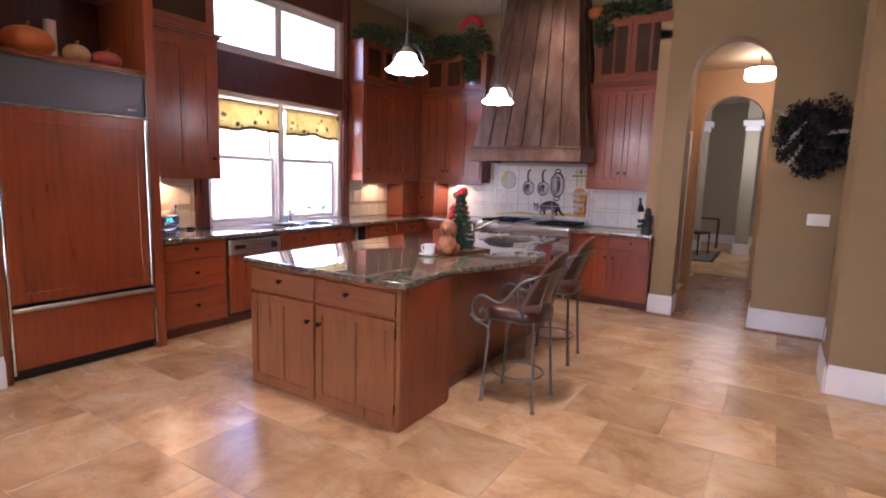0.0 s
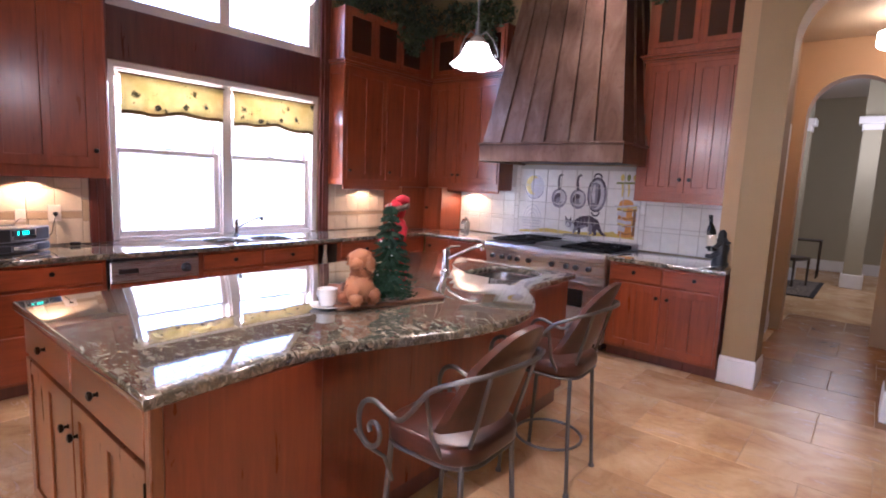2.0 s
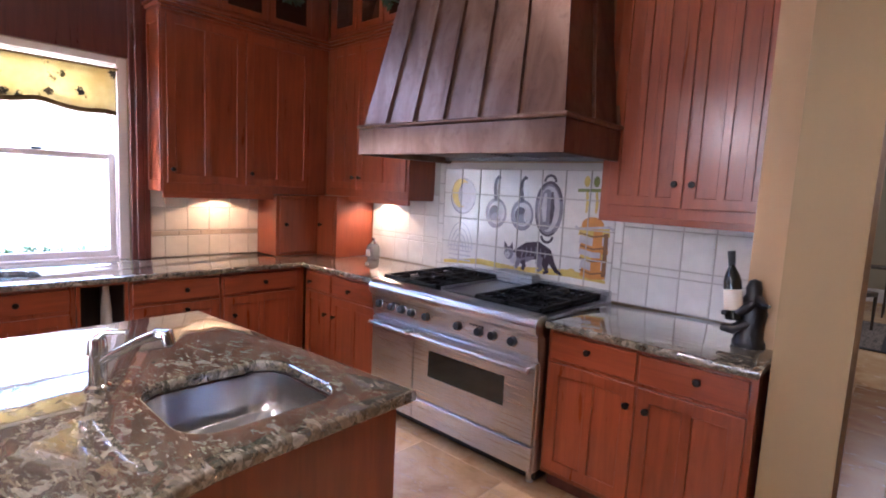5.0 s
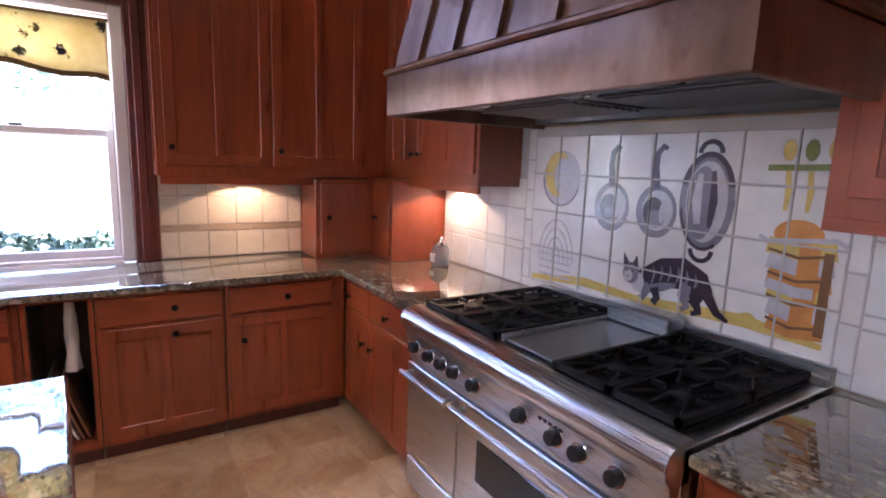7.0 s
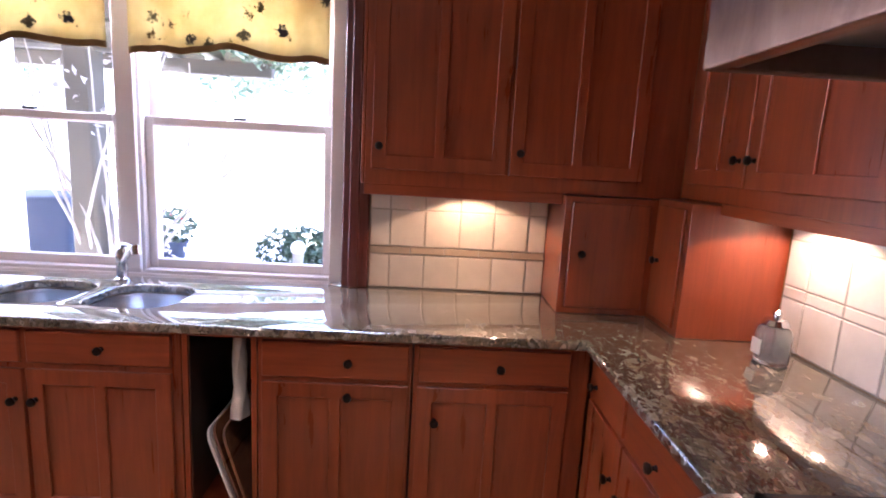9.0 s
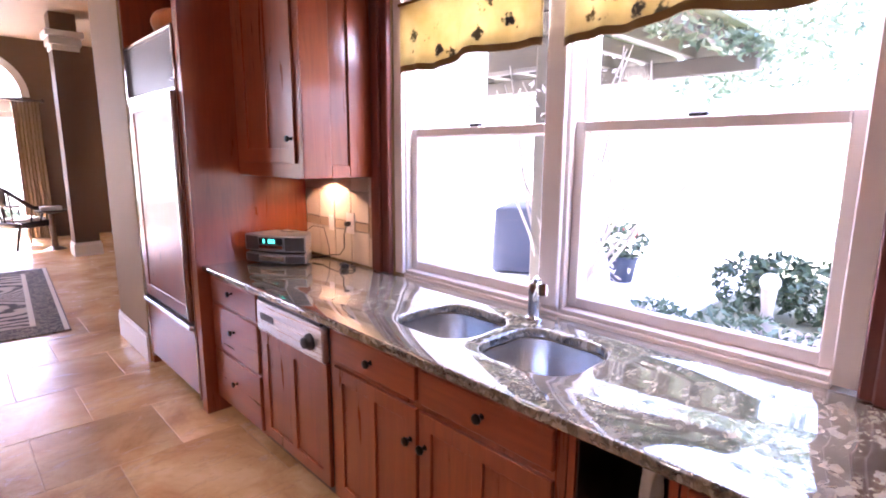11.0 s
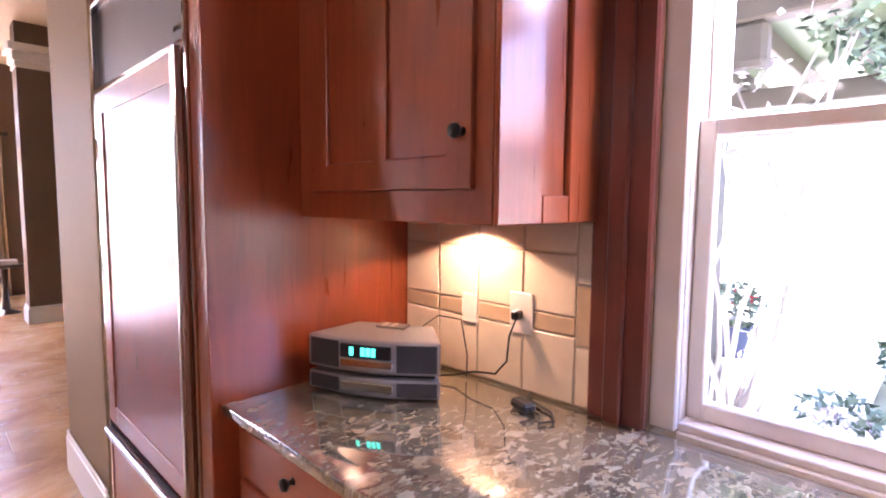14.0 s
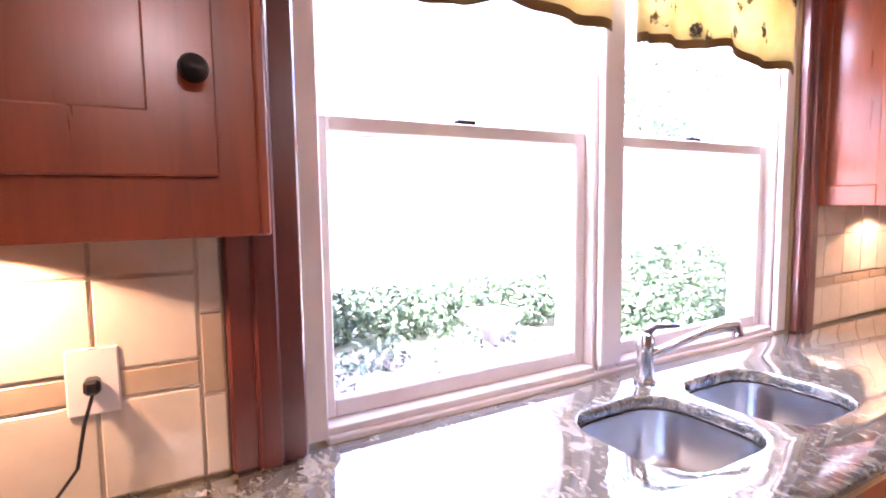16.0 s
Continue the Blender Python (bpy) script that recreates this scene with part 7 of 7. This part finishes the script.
part("plate", boxes((-0.036, 0.036, -0.006, 0.006, -0.057, 0.057), bevel=0.003), PORCELAIN, t)

# ---- hall and far room ----
t = thing("hall_lamp", pose(0.58, 8.85, 2.86), "lit alabaster drum lamp under the hall ceiling", "ceiling lamp")
bm = bmesh.new()
lathe(bm, [(0.02, 0.03), (0.15, 0.035), (0.175, 0.06), (0.175, 0.17), (0.16, 0.175)], Matrix(), 28)
part("shade", bm, HALLGLASS, t)
bm = bmesh.new()
tube(bm, [(0, 0, 0.17), (0, 0, 0.338)], 0.012, 8)
part("stem", bm, IRON, t)
for s in (0, 1):
    structure("trim", boxes((-0.245, -0.225, 8.68 + 0.62 * s, 8.78 + 0.62 * s, 0, 2.3)), WHITE, "white painted hall door trim")
structure("door_hall", boxes((-0.246, -0.235, 8.78, 9.30, 0.01, 2.25)), DARKWOOD, "dark wooden hall door")
for x in (-0.63, 0.36):
    c = thing("column", pose(x, 14.1, 0), "square column with a white capital and base", "column", "far room columns")
    part("shaft", boxes((-0.13, 0.13, -0.13, 0.13, 0.24, 2.70)), WALL_GREY, c)
    part("base", boxes((-0.16, 0.16, -0.16, 0.16, 0, 0.24), bevel=0.008), WHITE, c)
    part("capital", boxes((-0.15, 0.15, -0.15, 0.15, 2.70, 2.80), (-0.20, 0.20, -0.20, 0.20, 2.80, 2.92), bevel=0.012), WHITE, c)
    part("upper_block", boxes((-0.13, 0.13, -0.13, 0.13, 2.92, 3.6)), WALL_GREY, c)
t = thing("rug", pose(-0.62, 13.2, 0.001), "dark patterned runner rug on the stone floor", "rug")
part("pile", boxes((-0.60, 0.60, -0.95, 0.95, 0, 0.012), bevel=0.004), RUGBORDER, t)
part("border", boxes((0.54, 0.605, -0.955, 0.955, 0.0, 0.014), bevel=0.002), RUGDARK, t)
part("border", boxes((-0.605, 0.54, -0.955, -0.89, 0.0, 0.014), bevel=0.002), RUGDARK, t)


def side_chair(m, label, material, seat_m):
    c = thing("dining_chair", m, label, "chair")
    for sx in (-1, 1):
        bm = bmesh.new()
        tube(bm, [(sx * 0.20, -0.20, 0.0), (sx * 0.20, -0.20, 0.45)], [0.016, 0.022], 8)
        part("leg", bm, material, c)
        bm = bmesh.new()
        tube(bm, [(sx * 0.21, 0.27, 0.0), (sx * 0.20, 0.21, 0.45), (sx * 0.20, 0.25, 0.75), (sx * 0.19, 0.34, 1.04)], [0.018, 0.022, 0.020, 0.016], 8)
        part("back_leg", bm, material, c)
    part("seat", prism(rounded(-0.23, 0.23, -0.23, 0.23, 0.05), [], 0.44, 0.50, 0.015), seat_m, c)
    part("top_rail", boxes((-0.20, 0.20, 0.29, 0.33, 0.94, 1.03), bevel=0.012), material, c)
    for x in (-0.10, 0.0, 0.10):
        bm = bmesh.new()
        tube(bm, [(x, 0.22, 0.49), (x * 1.05, 0.25, 0.72), (x, 0.31, 0.95)], 0.011, 8)
        part("spindle", bm, material, c)
    return c


side_chair(pose(-0.50, 13.4, 0.013, 0, 0, 65), "dark wooden dining chair on the runner rug", DARKWOOD, DARKWOOD)
t = thing("console_table", pose(-0.42, 14.9, 0), "small dark console table with thin legs", "table")
part("tabletop", boxes((-0.35, 0.25, -0.2, 0.2, 0.70, 0.73), bevel=0.005), DARKWOOD, t)
for x in (-0.33, 0.23):
    for y in (-0.18, 0.18):
        bm = bmesh.new()
        tube(bm, [(x, y, 0), (x, y, 0.70)], 0.012, 8)
        part("leg", bm, DARKWOOD, t)

# ---- living room ----
rg2 = thing("zebra_rug", pose(-2.09, -0.92, 0.001, 0, 0, -3.8), "zebra patterned rug with a mottled border", "rug")
part("border", boxes((-1.13, 1.13, -1.64, 1.64, 0, 0.010), bevel=0.003), RUGBORDER, rg2)
part("field", boxes((-0.85, 0.85, -1.33, 1.33, 0.010, 0.013)), ZEBRA, rg2)
for x in (-0.87, 0.87):
    part("cream_band", boxes((x - 0.022, x + 0.022, -1.34, 1.34, 0.010, 0.0138)), PAPER, rg2)
for x in (-1.10, 1.10):
    part("edge_band", boxes((x - 0.018, x + 0.018, -1.62, 1.62, 0.0095, 0.0118)), PAPER, rg2)
part("dark_stripe", boxes((-0.028, 0.028, -1.33, 1.33, 0.013, 0.0145)), RUGDARK, rg2)


def curtain(x0, x1):
    t = thing("curtain", pose((x0 + x1) / 2, FAR_Y + 0.16, 0), "floor-length gold brown curtain panel", "curtain", "living room curtains")
    bm = bmesh.new()
    n, rows = 72, 8
    grid = []
    for i in range(n + 1):
        u = i / n
        col = []
        for k in range(rows + 1):
            z = 0.01 + 2.42 * k / rows
            w = (x1 - x0) / 2 * (0.9 + 0.13 * (1 - k / rows) ** 2 + 0.06 * (k / rows))
            col.append(bm.verts.new((-w + 2 * w * u, 0.045 * math.sin(u * 47 + 0.5 * math.sin(3 * z)) + 0.02 * math.sin(u * 19 + x0), z)))
        grid.append(col)
    for a, c in zip(grid, grid[1:]):
        for k in range(rows):
            bm.faces.new((a[k], c[k], c[k + 1], a[k + 1]))
    part("cloth", bm, GOLD, t, "", 80).modifiers.new("thickness", "SOLIDIFY").thickness = 0.006


for x0, x1 in ((-3.86, -3.45), (-2.43, -1.85), (-0.70, -0.12), (1.03, 1.61), (2.76, 3.3)):
    curtain(x0, x1)
t = thing("curtain_rod", pose(0, FAR_Y + 0.16, 2.46), "dark iron curtain rod above the french doors", "curtain rod")
bm = bmesh.new()
tube(bm, [(-3.9, 0, 0), (3.4, 0, 0)], 0.018, 10)
part("rod", bm, DARKWOOD, t)
for x in (-3.9, 3.4):
    bm = bmesh.new()
    blob(bm, (x, 0, 0), (0.04, 0.04, 0.04), 0, 2)
    part("finial", bm, DARKWOOD, t)

# curved armchair by the column, with a small table
ac = thing("armchair", pose(-3.34, -4.75, 0, 0, 0, -60), "dark wooden barrel armchair with a pale seat", "chair")
part("seat", prism(rounded(-0.28, 0.28, -0.28, 0.28, 0.1), [], 0.34, 0.44, 0.02), DARKWOOD, ac)
part("cushion", prism(rounded(-0.24, 0.24, -0.24, 0.24, 0.1), [], 0.44, 0.49, 0.02), PAPER, ac, "pale seat cushion")
part("splat", prism(rounded(-0.17, 0.17, 0.70, 0.99, 0.06), [], 0, 0.03, 0.01, Matrix.Translation((0, 0.36, 0)) @ Matrix.Rotation(radians(90), 4, "X")), DARKWOOD, ac)
for sx in (-1, 1):
    for y0, y1 in ((-0.24, -0.27), (0.22, 0.34)):
        bm = bmesh.new()
        tube(bm, [(sx * 0.25, y0, 0.42), (sx * 0.26, (y0 + y1) / 2, 0.22), (sx * 0.27, y1, 0.0)], [0.03, 0.024, 0.018], 8)
        part("leg", bm, DARKWOOD, ac)
bm = bmesh.new()
tube(bm, [(0.34 * math.cos(radians(a)), 0.02 + 0.33 * math.sin(radians(a)), 0.66 + 0.34 * max(0, math.sin(radians(a))) ** 1.5) for a in range(-35, 216, 10)], 0.035, 8)
part("back_rail", bm, DARKWOOD, ac)
for a in (-30, 10, 60, 90, 120, 170, 210):
    bm = bmesh.new()
    z = 0.66 + 0.34 * max(0, math.sin(radians(a))) ** 1.5
    tube(bm, [(0.27 * math.cos(radians(a)), 0.02 + 0.26 * math.sin(radians(a)), 0.44), (0.34 * math.cos(radians(a)), 0.02 + 0.33 * math.sin(radians(a)), z)], 0.014, 8)
    part("spindle", bm, DARKWOOD, ac)
t = thing("side_table", pose(-3.66, -4.2, 0), "small dark side table with a white tray", "table")
bm = bmesh.new()
lathe(bm, [(0.16, 0), (0.05, 0.05), (0.03, 0.30), (0.04, 0.58), (0.22, 0.62), (0.22, 0.64), (0.003, 0.641)], Matrix(), 22)
part("pedestal", bm, DARKWOOD, t)
part("tray", boxes((-0.14, 0.14, -0.1, 0.1, 0.642, 0.70), bevel=0.006), WHITE, t)
pc = thing("picture", pose(-4.945, -5.0, 1.80, 0, 0, 90), "framed picture with a white mount", "picture")
part("frame", boxes((-0.40, 0.40, -0.035, -0.004, -0.48, -0.43), (-0.40, 0.40, -0.035, -0.004, 0.43, 0.48), (-0.40, -0.35, -0.035, -0.004, -0.43, 0.43), (0.35, 0.40, -0.035, -0.004, -0.43, 0.43), bevel=0.004), WHITE, pc)
part("mount", boxes((-0.35, 0.35, -0.012, -0.005, -0.43, 0.43)), PAPER, pc)
part("print", boxes((-0.19, 0.19, -0.014, -0.012, -0.25, 0.25)), MUR_GREY, pc)
for x, y in ((-1.3, -4.47), (-2.38, -2.65)):
    t = thing("ceiling_vent", pose(x, y, 3.65), "small white slotted ceiling vent", "vent")
    part("vent_frame", boxes((-0.18, 0.18, -0.07, 0.07, -0.012, -0.001), bevel=0.003), WHITE, t)
    for k in range(4):
        part("slat", boxes((-0.15, 0.15, -0.05 + 0.028 * k, -0.035 + 0.028 * k, -0.02, -0.012)), GREYPAINT, t)

# ---- outdoors ----
bm = bmesh.new()
vs = [bm.verts.new(p) for p in ((-900, -900, -0.17), (900, -900, -0.17), (900, 900, -0.17), (-900, 900, -0.17))]
bm.faces.new(vs)
structure("ground", bm, GRASS, "lawn reaching to the horizon")
structure("pavement", boxes((-30, -4.42, -7.0, 4.2, -0.3, -0.14), (-6.0, -4.42, 4.2, 14.0, -0.3, -0.14), (-5.0, 4.2, -8.5, -6.07, -0.3, -0.12)), PAVING, "pale concrete terrace beside the house")
structure("roof", boxes((-4.9, 4.8, -6.4, 16.9, 5.4, 5.6)), STUCCO, "flat roof slab closing the house")
structure("wall_outer", boxes((-4.42, -4.40, 1.95, 4.085, -0.3, 5.4), (-4.42, -4.40, 6.105, 9.9, -0.3, 5.4), (-5.12, -4.425, 3.30, 3.88, -0.3, 5.4)), STUCCO, "white stucco outer face of the kitchen wall")

rng = random.Random(23)
wing = thing("garden_house", pose(-15.0, 11.0, -0.15), "white stucco garden house with a tiled roof", "house")
part("wall", boxes((-3.0, 3.0, -4.5, 5.5, 0, 3.0)), STUCCO, wing)
bm = bmesh.new()
rr = [bm.verts.new(p) for p in ((-3.5, -5.0, 2.95), (3.5, -5.0, 2.95), (3.5, 6.0, 2.95), (-3.5, 6.0, 2.95), (0, -2.0, 4.3), (0, 3.0, 4.3))]
for q in ((0, 1, 4), (1, 2, 5, 4), (2, 3, 5), (3, 0, 4, 5), (3, 2, 1, 0)):
    bm.faces.new([rr[i] for i in q])
part("roof", bm, plaster("terracotta_roof", (0.42, 0.25, 0.17), 0.2, 0.9, 0.5), wing)
for y in (-2.6, 0.6, 3.6):
    w = part("window", boxes((3.0, 3.06, y - 0.55, y + 0.55, 0.9, 2.3), bevel=0.01), WHITE, wing)
    part("pane", boxes((3.06, 3.065, y - 0.46, y - 0.03, 0.98, 2.22)), PALEPANE, w)
    part("pane", boxes((3.06, 3.065, y + 0.03, y + 0.46, 0.98, 2.22)), PALEPANE, w)


def shrub(name, label, category, spots, count, size, material=LEAF, kind=""):
    bm = bmesh.new()
    for c, r in spots:
        leaves(bm, rng, c, r, count, size, 0.8, 0.55)
    return single(name, bm, material, label, category, kind=kind, angle=180)


shrub("hedge", "low clipped green hedge along the garden bed", "hedge", [((-8.9 + 0.012 * k * k * 0.3, 4.5 + 0.34 * k, 0.16 + 0.05 * math.sin(k * 1.7)), (0.42, 0.34, 0.34)) for k in range(16)], 420, 0.06, DARKLEAF)
shrub("bush", "round green bush outside the window", "bush", [((-7.35, 9.35, 0.30), (0.75, 0.70, 0.65)), ((-7.6, 10.3, 0.35), (0.7, 0.8, 0.6)), ((-7.1, 8.95, 0.1), (0.45, 0.4, 0.4))], 2400, 0.06, DARKLEAF)
shrub("bush", "leafy bush by the french doors", "bush", [((-1.4, -8.9, 0.1), (0.9, 0.6, 0.45)), ((0.4, -9.0, 0.1), (0.9, 0.6, 0.45)), ((-3.0, -9.2, 0.05), (0.8, 0.6, 0.35))], 900, 0.08)
shrub("flower_bed", "pale flowering ground cover between the rocks", "flowers", [((-7.1 + 0.25 * math.sin(k), 4.2 + 0.27 * k, -0.02), (0.36, 0.26, 0.16)) for k in range(12)], 220, 0.045, FLOWER, "stuff")
shrub("flower_bed", "green ground cover between the rocks", "plants", [((-7.4 + 0.3 * math.sin(2 * k), 4.1 + 0.3 * k, 0.0), (0.4, 0.3, 0.16)) for k in range(11)], 160, 0.05, LEAF, "stuff")
for k in range(16):
    bm = bmesh.new()
    blob(bm, (-6.7 - 0.55 * rng.random(), 4.0 + 0.22 * k, -0.06), (0.16 + 0.12 * rng.random(), 0.14 + 0.1 * rng.random(), 0.10 + 0.08 * rng.random()), 0.6, 2, k)
    single("garden_rock", bm, ROCK, "pale rounded garden rock in the bed", "rock", "garden rocks")
bb = thing("bird_bath", pose(-7.15, 6.68, -0.30), "grey stone bird bath among the plants", "bird bath")
bm = bmesh.new()
lathe(bm, [(0.19, 0), (0.19, 0.05), (0.10, 0.10), (0.065, 0.30), (0.075, 0.50), (0.10, 0.56)], Matrix(), 22)
part("pedestal", bm, BATHSTONE, bb)
bm = bmesh.new()
lathe(bm, [(0.10, 0.56), (0.24, 0.60), (0.31, 0.66), (0.32, 0.69), (0.29, 0.68), (0.16, 0.63), (0.004, 0.62)], Matrix(), 26)
part("basin", bm, BATHSTONE, bb)
gl = thing("gazing_ball", pose(-7.9, 4.98, -0.1), "white globe ornament on a short stand", "ornament")
bm = bmesh.new()
blob(bm, (0, 0, 0.50), (0.09, 0.09, 0.09), 0, 3)
part("globe", bm, PORCELAIN, gl)
bm = bmesh.new()
lathe(bm, [(0.10, 0.05), (0.05, 0.2), (0.07, 0.45)], Matrix(), 14)
part("stand", bm, ROCK, gl)

# pergola over the terrace
pg = thing("pergola", pose(-9.0, 1.2, -0.14), "weathered timber pergola with a green sheet roof", "pergola")
for x, y, r in ((2.40, 2.17, 0.12), (2.40, -0.9, 0.12), (-0.9, 2.17, 0.07), (-0.9, -0.9, 0.07)):
    part("post", boxes((x - r, x + r, y - r, y + r, 0, 2.75), bevel=0.025), OLDTIMBER if r > 0.1 else STUCCO, pg)
    if x > 0 and y > 0:
        part("bracket", boxes((x - 0.07, x + 0.07, y - 0.75, y + 0.35, 2.48, 2.75), bevel=0.03), OLDTIMBER, pg)
for x in (-0.9, 2.40):
    part("beam", boxes((x - 0.08, x + 0.08, -1.7, 2.9, 2.75, 2.97), bevel=0.015), OLDTIMBER, pg)
for k in range(8):
    y = -1.5 + 0.6 * k
    part("rafter", boxes((-1.7, 3.0, y - 0.06, y + 0.06, 2.97, 3.15), bevel=0.01), OLDTIMBER, pg)
part("roof_sheet", boxes((-1.8, 3.1, -1.8, 2.95, 3.152, 3.18)), GREENSHEET, pg, "green roof sheet")
bm = bmesh.new()
for k in range(7):
    leaves(bm, rng, (-1.2 + 0.6 * k, 2.75 + 0.1 * math.sin(k * 1.3), 3.05), (0.45, 0.22, 0.22), 150, 0.06, 0.7, 0.2)
part("vine", bm, LEAF, pg, "green climbing vine")
br = thing("bare_climber", pose(-6.58, 3.62, -0.14), "bare pale climbing branches beside the window", "climbing plant")
for k in range(16):
    bm = bmesh.new()
    pts, p, d = [], Vector((rng.uniform(-0.15, 0.15), rng.uniform(-0.15, 0.15), 0)), Vector((rng.uniform(-0.25, 0.25), rng.uniform(-0.35, 0.35), 1))
    for i in range(9):
        pts.append(p.copy())
        p += d.normalized() * 0.33
        d += Vector((rng.uniform(-0.35, 0.35), rng.uniform(-0.35, 0.35), rng.uniform(-0.05, 0.2)))
    tube(bm, pts, [0.018 * (1 - i / 10) + 0.003 for i in range(9)], 6)
    part("stem", bm, BARK, br)
bm = bmesh.new()
for k in range(8):
    leaves(bm, rng, (rng.uniform(-0.4, 0.4), rng.uniform(-0.5, 0.5), 0.5 + 0.33 * k), (0.3, 0.3, 0.25), 30, 0.05, 0.8, 0.1)
part("leaf_tufts", bm, FLOWER, br)
gr = thing("covered_grill", pose(-8.9, 1.35, -0.14, 0, 0, 25), "barbecue grill under a dark canvas cover", "grill")
bm = prism(rounded(-0.70, 0.70, -0.35, 0.35, 0.08), [], 0, 0.95, 0.05)
for v in bm.verts:
    k = 1 - 0.18 * max(0, v.co.z - 0.5)
    v.co.x *= k
    v.co.y *= k
    v.co += Vector(noise.noise_vector(v.co * 3)) * 0.03
part("cover", bm, GRILLCOVER, gr, "", 60)


def patio_chair(m):
    c = thing("patio_chair", m, "pale wicker patio chair with a red cushion", "chair", "terrace chairs")
    part("seat", prism(rounded(-0.3, 0.3, -0.3, 0.3, 0.06), [], 0.34, 0.42, 0.02), WICKER, c)
    part("back", boxes((-0.30, 0.30, 0.24, 0.30, 0.42, 0.92), bevel=0.02), WICKER, c)
    for s in (-1, 1):
        bm = bmesh.new()
        tube(bm, [(s * 0.29, -0.27, 0), (s * 0.29, -0.27, 0.60), (s * 0.29, -0.1, 0.66), (s * 0.29, 0.26, 0.64)], 0.022, 8)
        part("arm", bm, WICKER, c)
        bm = bmesh.new()
        tube(bm, [(s * 0.29, 0.27, 0), (s * 0.29, 0.27, 0.4)], 0.022, 8)
        part("leg", bm, WICKER, c)
    part("cushion", prism(rounded(-0.26, 0.26, -0.06, 0.34, 0.06), [], 0, 0.12, 0.04, Matrix.Translation((0, 0.20, 0.44)) @ Matrix.Rotation(radians(68), 4, "X")), CUSHION, c, "red seat cushion")
    return c


patio_chair(pose(-12.0, -0.9, -0.139, 0, 0, 70))
fp = thing("flower_pot", pose(-9.05, 2.92, -0.139), "blue glazed pot with green leaves and red blooms", "plant pot")
bm = bmesh.new()
lathe(bm, [(0.14, 0), (0.20, 0.32), (0.22, 0.32), (0.22, 0.36), (0.18, 0.36), (0.16, 0.30), (0.003, 0.30)], Matrix(), 20)
part("pot", bm, GRILLCOVER, fp)
bm = bmesh.new()
leaves(bm, rng, (0, 0, 0.55), (0.32, 0.32, 0.28), 420, 0.06)
part("foliage", bm, LEAF, fp)
bm = bmesh.new()
leaves(bm, rng, (0, 0, 0.68), (0.26, 0.26, 0.18), 22, 0.04)
part("blooms", bm, RED, fp)


def tree(x, y, h, spread, label):
    t = thing("tree", pose(x, y, -0.17), label, "tree", "garden trees")
    bm = bmesh.new()
    tube(bm, [(0, 0, 0), (0.08, 0.03, h * 0.25), (0.0, 0.1, h * 0.5), (0.1, 0.0, h * 0.72)], [0.22, 0.17, 0.13, 0.06], 10)
    for k in range(6):
        a, z = 1.1 * k, h * (0.32 + 0.07 * k)
        tube(bm, [(0, 0.05, z), (math.cos(a) * spread * 0.4, math.sin(a) * spread * 0.4, z + h * 0.10), (math.cos(a) * spread * 0.8, math.sin(a) * spread * 0.8, z + h * 0.17)], [0.07, 0.05, 0.015], 8)
    part("trunk", bm, BARK, t)
    bm = bmesh.new()
    for k in range(16):
        a = 2.399 * k
        r = spread * math.sqrt(rng.random())
        leaves(bm, rng, (r * math.cos(a), r * math.sin(a), h * rng.uniform(0.5, 0.98)), (spread * 0.36, spread * 0.36, h * 0.10), 260, 0.13, 0.7, 0.25)
    part("crown", bm, LEAF, t)


for x, y, h, s in ((-17, 1.5, 7, 2.6), (-20, -6, 8, 3.0), (-16.5, 21, 7, 2.6), (-22, 6, 8, 3.0), ):
    tree(x, y, h, s, "green garden tree with a spreading crown")

# ---- floor tiles and ground ----
structure("floor", boxes((-5.15, 4.2, -5.85, 16.5, -0.12, -0.0028)), GROUT, "sand coloured grout bed under travertine tiles")
TS = 0.61


floor_ob = bpy.data.objects["floor"]
tile = tile_mesh("floor_tile", TS - 0.004, TS - 0.004, 0.012, TRAVERTINE, 0.002)
brown = tile_mesh("hall_tile", TS - 0.004, TS - 0.004, 0.012, TRAVERTINE_HALL, 0.002)
rest = bmesh.new()
rng = random.Random(4)
row = 0
y = 6.465 - 25 * TS
while y < 16.3:
    off = TS / 2 if row % 2 else 0.0
    x = -0.465 - 8 * TS + off
    while x < 4.2:
        cx, cy = x + TS / 2, y + TS / 2
        if -5.1 < cx < 4.1 and -5.6 < cy < 16.2:
            if -0.3 < cx < 1.9 and 7.3 < cy < 10.8:
                piece("tile", brown, floor_ob, (cx, cy, -0.0005))
            elif -3.6 < cx < 1.6 and 0.6 < cy < 9.6:
                if not (-2.0 < cx < -1.1 and 3.5 < cy < 5.5):
                    piece("tile", tile, floor_ob, (cx, cy, -0.0005 + rng.uniform(-0.0004, 0.0004)))
            else:
                h = (TS - 0.004) / 2
                vs = [rest.verts.new((cx + a * h, cy + b * h, -0.0008)) for a, b in ((-1, -1), (1, -1), (1, 1), (-1, 1))]
                rest.faces.new(vs)
        x += TS
    row += 1
    y += TS
ob = new("far_tiles", mesh_of("far_tiles", rest, TRAVERTINE))
ob.parent = floor_ob
tagged(ob, "travertine tiles of the adjoining rooms", kind="stuff")
